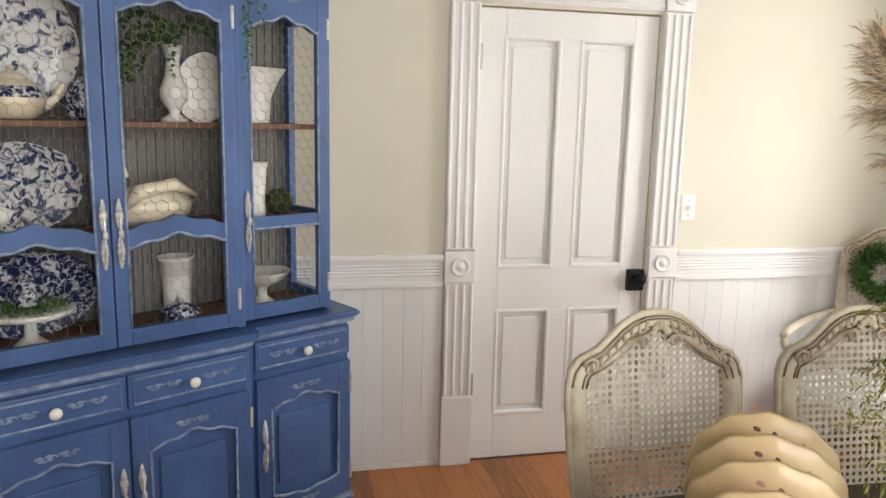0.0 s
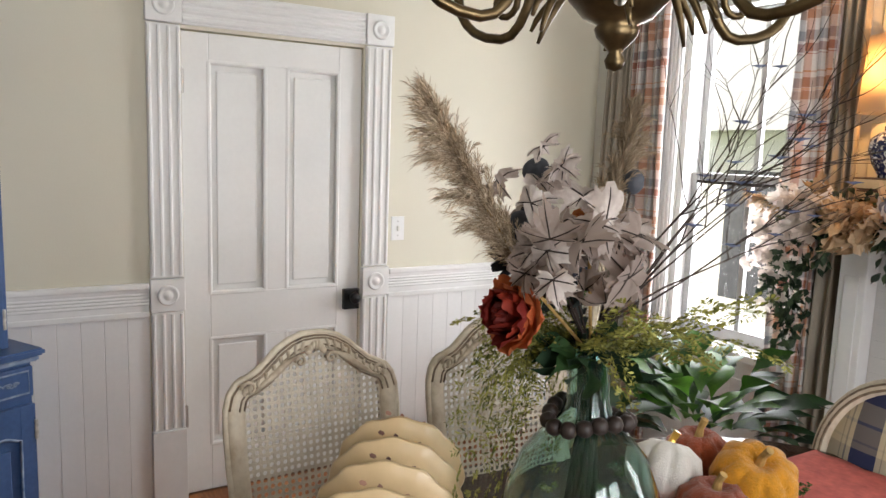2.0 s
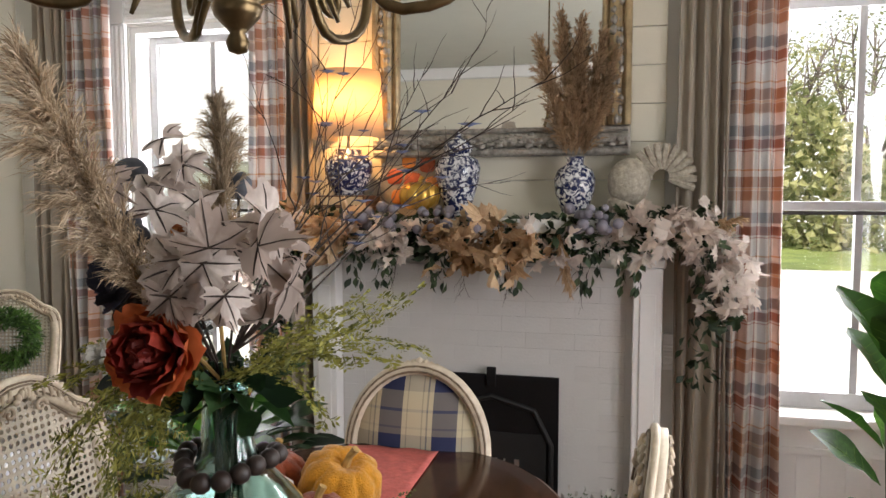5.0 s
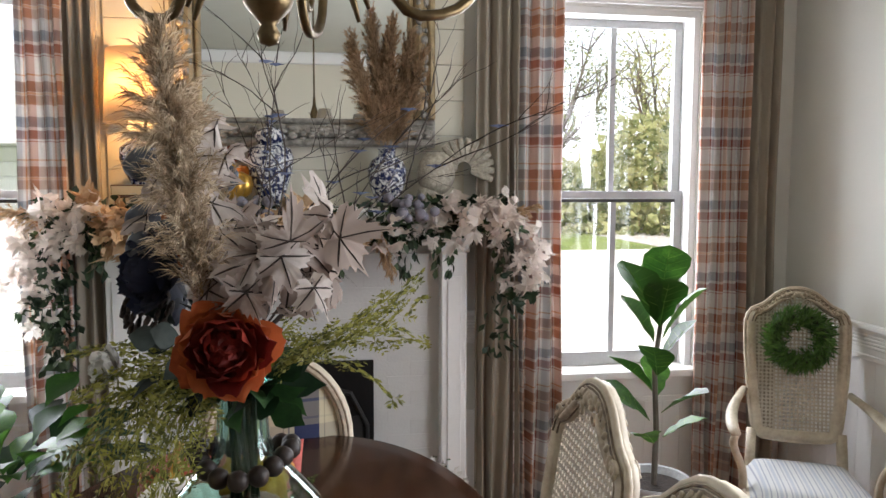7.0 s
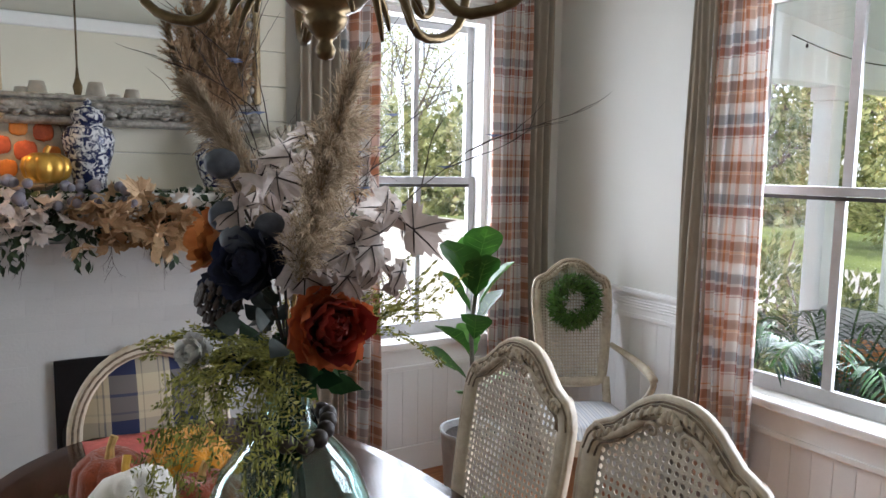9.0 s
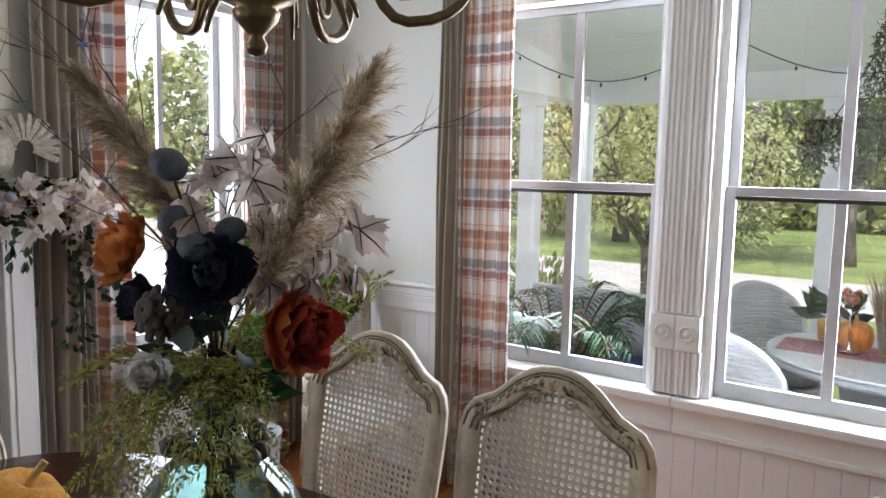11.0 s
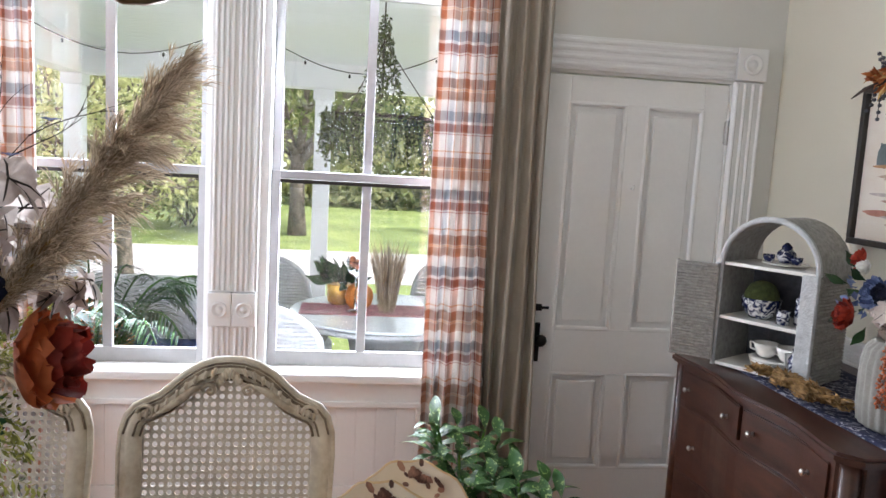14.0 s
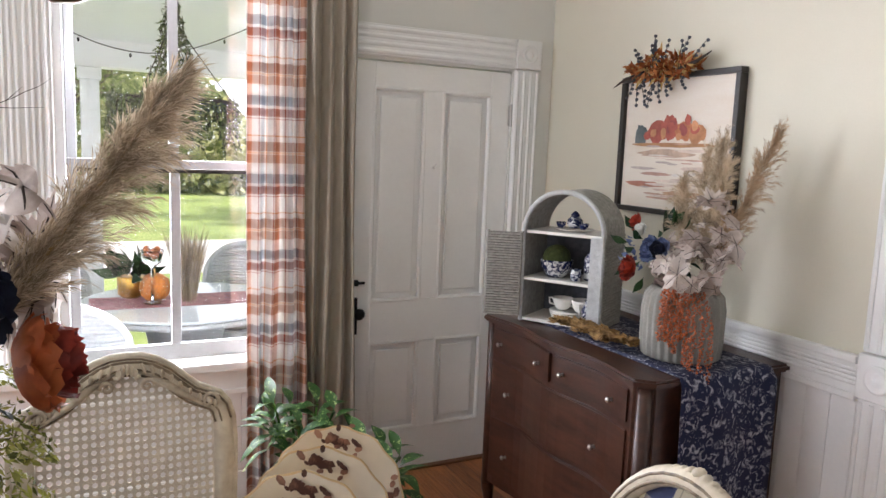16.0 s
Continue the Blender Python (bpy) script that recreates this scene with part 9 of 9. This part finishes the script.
for k in range(420):
    a, q = lv.r.uniform(0, 6.28), 0.05 * lv.r.random()
    lv.strand((q * math.cos(a), q * math.sin(a), 0), (0.22 * math.cos(a) * lv.r.random(), 0.22 * math.sin(a) * lv.r.random(), 1), lv.r.uniform(0.35, 0.62), 0.005)
lv.put("stalks", M_PAMPAS, gr)
bp = thing("brass_pot_plant", pose(5.92, 2.66, 0.697), "green plant in a brass pot on the porch table", "potted plant")
part("pot", L([(0.05, 0.0), (0.07, 0.02), (0.075, 0.12), (0.07, 0.125), (0, 0.10)], 24), M_GOLDPUMPKIN, bp, smooth=True)
lv = Leaves(141)
for k in range(36):
    a = lv.r.uniform(0, 6.28)
    q = Vector((math.cos(a), math.sin(a), lv.r.uniform(0.1, 1.6))).normalized()
    lv.broad(Vector((0, 0, 0.11)) + q * 0.05, q, 0.17, 0.06, None, 0.4)
lv.put("leaves", M_DARKLEAF, bp)
gs = thing("glass_goblet", pose(5.72, 2.56, 0.697), "tall glass goblet of red fruit on the porch table", "goblet")
part("glass", L([(0.05, 0), (0.008, 0.01), (0.008, 0.2), (0.05, 0.23), (0.065, 0.30), (0.06, 0.30), (0, 0.24)], 20), M_WATER, gs, smooth=True)
bm = bmesh.new()
for k in range(14):
    a = k * 2.4
    ball(bm, (0.03 * math.cos(a), 0.03 * math.sin(a), 0.27 + 0.012 * (k % 4)), 0.018, 1)
part("fruit", bm, M_ORANGEBERRY, gs)
# hanging plant ring
hp = thing("hanging_plant", pose(5.40, 2.47, 0), "tiered trailing plant hung from the porch ceiling", "hanging plant")
lv = Leaves(142)
M_TRAIL = leafmat("dusty_green_leaf", (0.045, 0.07, 0.02), (0.16, 0.19, 0.06), 0.7, 0.3)
vines = bmesh.new()


def trail(x, y, z, ln):
    """One hanging spray with small paired leaves."""
    sw = Vector((lv.r.uniform(-0.05, 0.05), lv.r.uniform(-0.05, 0.05), 0))
    pts = [Vector((x, y, z)) + sw * (i / 5) ** 2 - Vector((0, 0, ln * i / 5)) for i in range(6)]
    tube(vines, pts, 0.0016, 4)
    for i in range(int(ln / 0.011)):
        t = i * 0.011 / ln * 5
        k = min(int(t), 4)
        p = pts[k].lerp(pts[k + 1], t - k)
        lv.leaf(p, sphere_dir(lv.r) + Vector((0, 0, -0.5)), lv.r.uniform(0.020, 0.036), 0.015)


for k in range(64):
    a, z = k * 2.4, 2.34 - 0.44 * (k / 64) ** 0.9
    q = 0.015 + 0.12 * (2.36 - z) / 0.44 * lv.r.uniform(0.4, 1.0)
    trail(q * math.cos(a), q * math.sin(a), z, lv.r.uniform(0.06, 0.17))
for k in range(150):
    a = 6.283 * k / 150
    q = 0.29 + lv.r.uniform(-0.02, 0.025)
    trail(q * math.cos(a), q * math.sin(a), 1.795 + lv.r.uniform(0, 0.03), 0.08 + 0.22 * lv.r.random() * abs(math.sin(a * 3.5)) ** 0.5)
lv.put("foliage", M_TRAIL, hp)
tagged(part("vines", vines, M_TWIG, hp), kind="stuff")
part("hoop", T([(0.29 * math.cos(a), 0.29 * math.sin(a), 1.80) for a in (6.283 * i / 30 for i in range(30))], 0.010, 8, True), M_TWIG, hp)
for k in range(3):
    a = k * 2.094 + 0.4
    part("cord", T([(0.29 * math.cos(a), 0.29 * math.sin(a), 1.80), (0, 0, 2.20)], 0.003, 5), M_TWIG, hp)
part("hanger", T([(0, 0, 1.9), (0, 0, 2.42)], 0.004, 6), M_TWIG, hp)
# palm and bench
bn = thing("porch_bench", pose(5.75, 3.92, -0.06), "white wicker bench with blue cushions on the porch", "bench")
part("seat", B(-0.35, -0.6, 0.25, 0.35, 0.6, 0.40, 0.03), M_WHITEWICKER, bn)
part("cushion", B(-0.33, -0.57, 0.401, 0.33, 0.57, 0.50, 0.04), M_CUSHION, bn)
part("backrest", B(0.33, -0.6, 0.401, 0.42, 0.6, 0.86, 0.04), M_WHITEWICKER, bn)
for x in (-0.3, 0.3):
    for y in (-0.55, 0.55):
        part("leg", T([(x, y, 0.0), (x, y, 0.26)], 0.03, 8), M_WHITEWICKER, bn)
pumpkin("red_pillow_pumpkin", pose(5.84, 4.12, 0.445), 0.17, 0.24, M_PUMPKIN, "round orange pumpkin cushion on the porch bench", grp="porch bench display")
pumpkin("red_pillow_pumpkin", pose(5.68, 3.90, 0.445), 0.12, 0.17, M_PUMPKIN, "small orange pumpkin cushion on the porch bench", grp="porch bench display")
pl_ = thing("pillow", pose(5.98, 3.55, 0.45, ry=-14), "pale striped pillow leaning on the porch bench", "pillow")
bm = B(-0.06, -0.20, 0.0, 0.06, 0.20, 0.38, 0.05)
part("cover", bm, M_WHITEWICKER, pl_, smooth=True)
pm_ = thing("palm", pose(5.15, 3.84, -0.06), "potted green palm on the porch by the window", "potted plant")
pot(pm_, 0.14, 0.18, 0.34, M_DARKPOT, 0)
lv = Leaves(143)
stm = bmesh.new()
for k in range(24):
    a = k * 2.4
    q = Vector((math.cos(a), math.sin(a), 0))
    ln = lv.r.uniform(0.32, 0.6)
    pts = bez((0, 0, 0.3), q * ln * 0.25 + Vector((0, 0, 0.7)), q * ln * 0.7 + Vector((0, 0, 1.08)), q * ln * 1.1 + Vector((0, 0, lv.r.uniform(0.75, 1.0))), 10)
    tube(stm, pts, 0.006, 5)
    for i in range(3, 11):
        for s in (-1, 1):
            d = (pts[i] - pts[i - 1]).normalized()
            sd = d.cross(Vector((0, 0, 1))).normalized()
            for j in (0, 0.33, 0.66):
                lv.broad(pts[i - 1].lerp(pts[i], j), sd * s + d * 0.8 - Vector((0, 0, 0.25)), 0.24 * (1.1 - 0.06 * i), 0.014, 0, 0.3, (0.8, 1.0, 0.6))
lv.put("fronds", M_PALM, pm_)
part("stalks", stm, M_LEAF, pm_)
sl = thing("string_lights", pose(0, 0, 0), "string of small bulbs under the porch ceiling", "string lights")
pts = [(5.6 + 0.25 * t, 4.48 - 2.5 * t, 2.30 - 0.22 * math.sin(math.pi * ((t * 2) % 1)) - 0.02 * t) for t in (i / 30 for i in range(31))]
part("wire", T(pts, 0.003, 5), M_IRON, sl)
for p in pts[1::3]:
    part("bulb", ball(bmesh.new(), Vector(p) - Vector((0, 0, 0.020)), 0.010, 1, (0.8, 0.8, 1.3)), M_IRON, sl)

# ---- pieces: wainscot boards, bricks, floor planks ----


def boards(name, m, ln, z0, z1, label, step=0.088):
    root = thing(name, m, label, "wainscot", kind="structure")
    bm = B(0.0004, 0.0, z0, step - 0.0004, 0.012, z1, 0.0018)
    base = part("board", bm, M_BEAD, root)
    n = int(ln / step)
    for i in range(1, n):
        o = new("board", base.data)
        o.parent = root
        o.location = (i * step, 0, 0)
    if ln - n * step > 0.008:
        part("board", B(n * step + 0.001, 0, z0, ln, 0.012, z1, 0.002), M_BEAD, root)


WL = "white painted beadboard wainscot below the chair rail"
boards("wainscot_left_a", pose(0, 2.755, 0, rz=-90), 2.755 - YB, 0.024, 0.848, WL)
boards("wainscot_left_b", pose(0, YF, 0, rz=-90), YF - 3.875, 0.142, 0.848, WL)
boards("wainscot_right_a", pose(XR, 4.145, 0, rz=90), YF - 4.145, 0.142, 0.848, WL)
boards("wainscot_right_b", pose(XR, 1.93, 0, rz=90), 4.14 - 1.93, 0.142, 0.502, WL)
boards("wainscot_back", pose(2.816, YB, 0), XR - 2.816, 0.142, 0.872, WL)
boards("wainscot_front_a", pose(0.5, YF, 0, rz=180), 0.5, 0.142, 0.848, WL)
boards("wainscot_front_b", pose(1.585, YF, 0, rz=180), 1.08, 0.142, 0.54, WL)
boards("wainscot_front_c", pose(4.27, YF, 0, rz=180), 1.2, 0.142, 0.54, WL)
boards("wainscot_front_d", pose(XR, YF, 0, rz=180), 0.34, 0.142, 0.848, WL)
brick = B(0, -0.003, 0, 0.1990, 0.0, 0.0642, 0.0010)
bpart = part("brick", brick, M_WHITEBRICK, fire)
bpart.location = (-0.61, -0.0555, 0.004)
half = part("brick", B(0, -0.003, 0, 0.0990, 0.0, 0.0642, 0.0010), M_WHITEBRICK, fire)
half.location = (-0.61, -0.0555, 0.004 + 0.065)
for r in range(19):
    x = -0.61
    k = 0
    while x < 0.605:
        short = r % 2 == 1 and k == 0
        w = 0.0985 if short else 0.1985
        z = 0.004 + r * 0.065
        if x + w > 0.612:
            w = 0.0985
            short = True
        if x + w <= 0.615 and not (z < OZ + 0.01 and x + w > OX0 - 0.01 and x < OX1 + 0.01) and not (r == 0 and k == 0) and not (r == 1 and k == 0):
            o = new("brick", half.data if short else bpart.data)
            o.parent = fire
            o.location = (x, -0.0555, z)
        x += w + 0.0015
        k += 1
floor_ob = bpy.data.objects["floor"]
rg = random.Random(77)
n = 42
for i in range(n):
    y = YB + 0.001 + i * (YF - YB) / n
    wd = (YF - YB) / n
    cut = rg.uniform(1.2, 3.3)
    for a, b in ((0.0, cut), (cut, XR)):
        bm = B(a + 0.001, y + 0.0008, -0.0038, b - 0.001, y + wd - 0.0008, 0.0, 0.0)
        part("plank", bm, M_FLOOR, floor_ob)
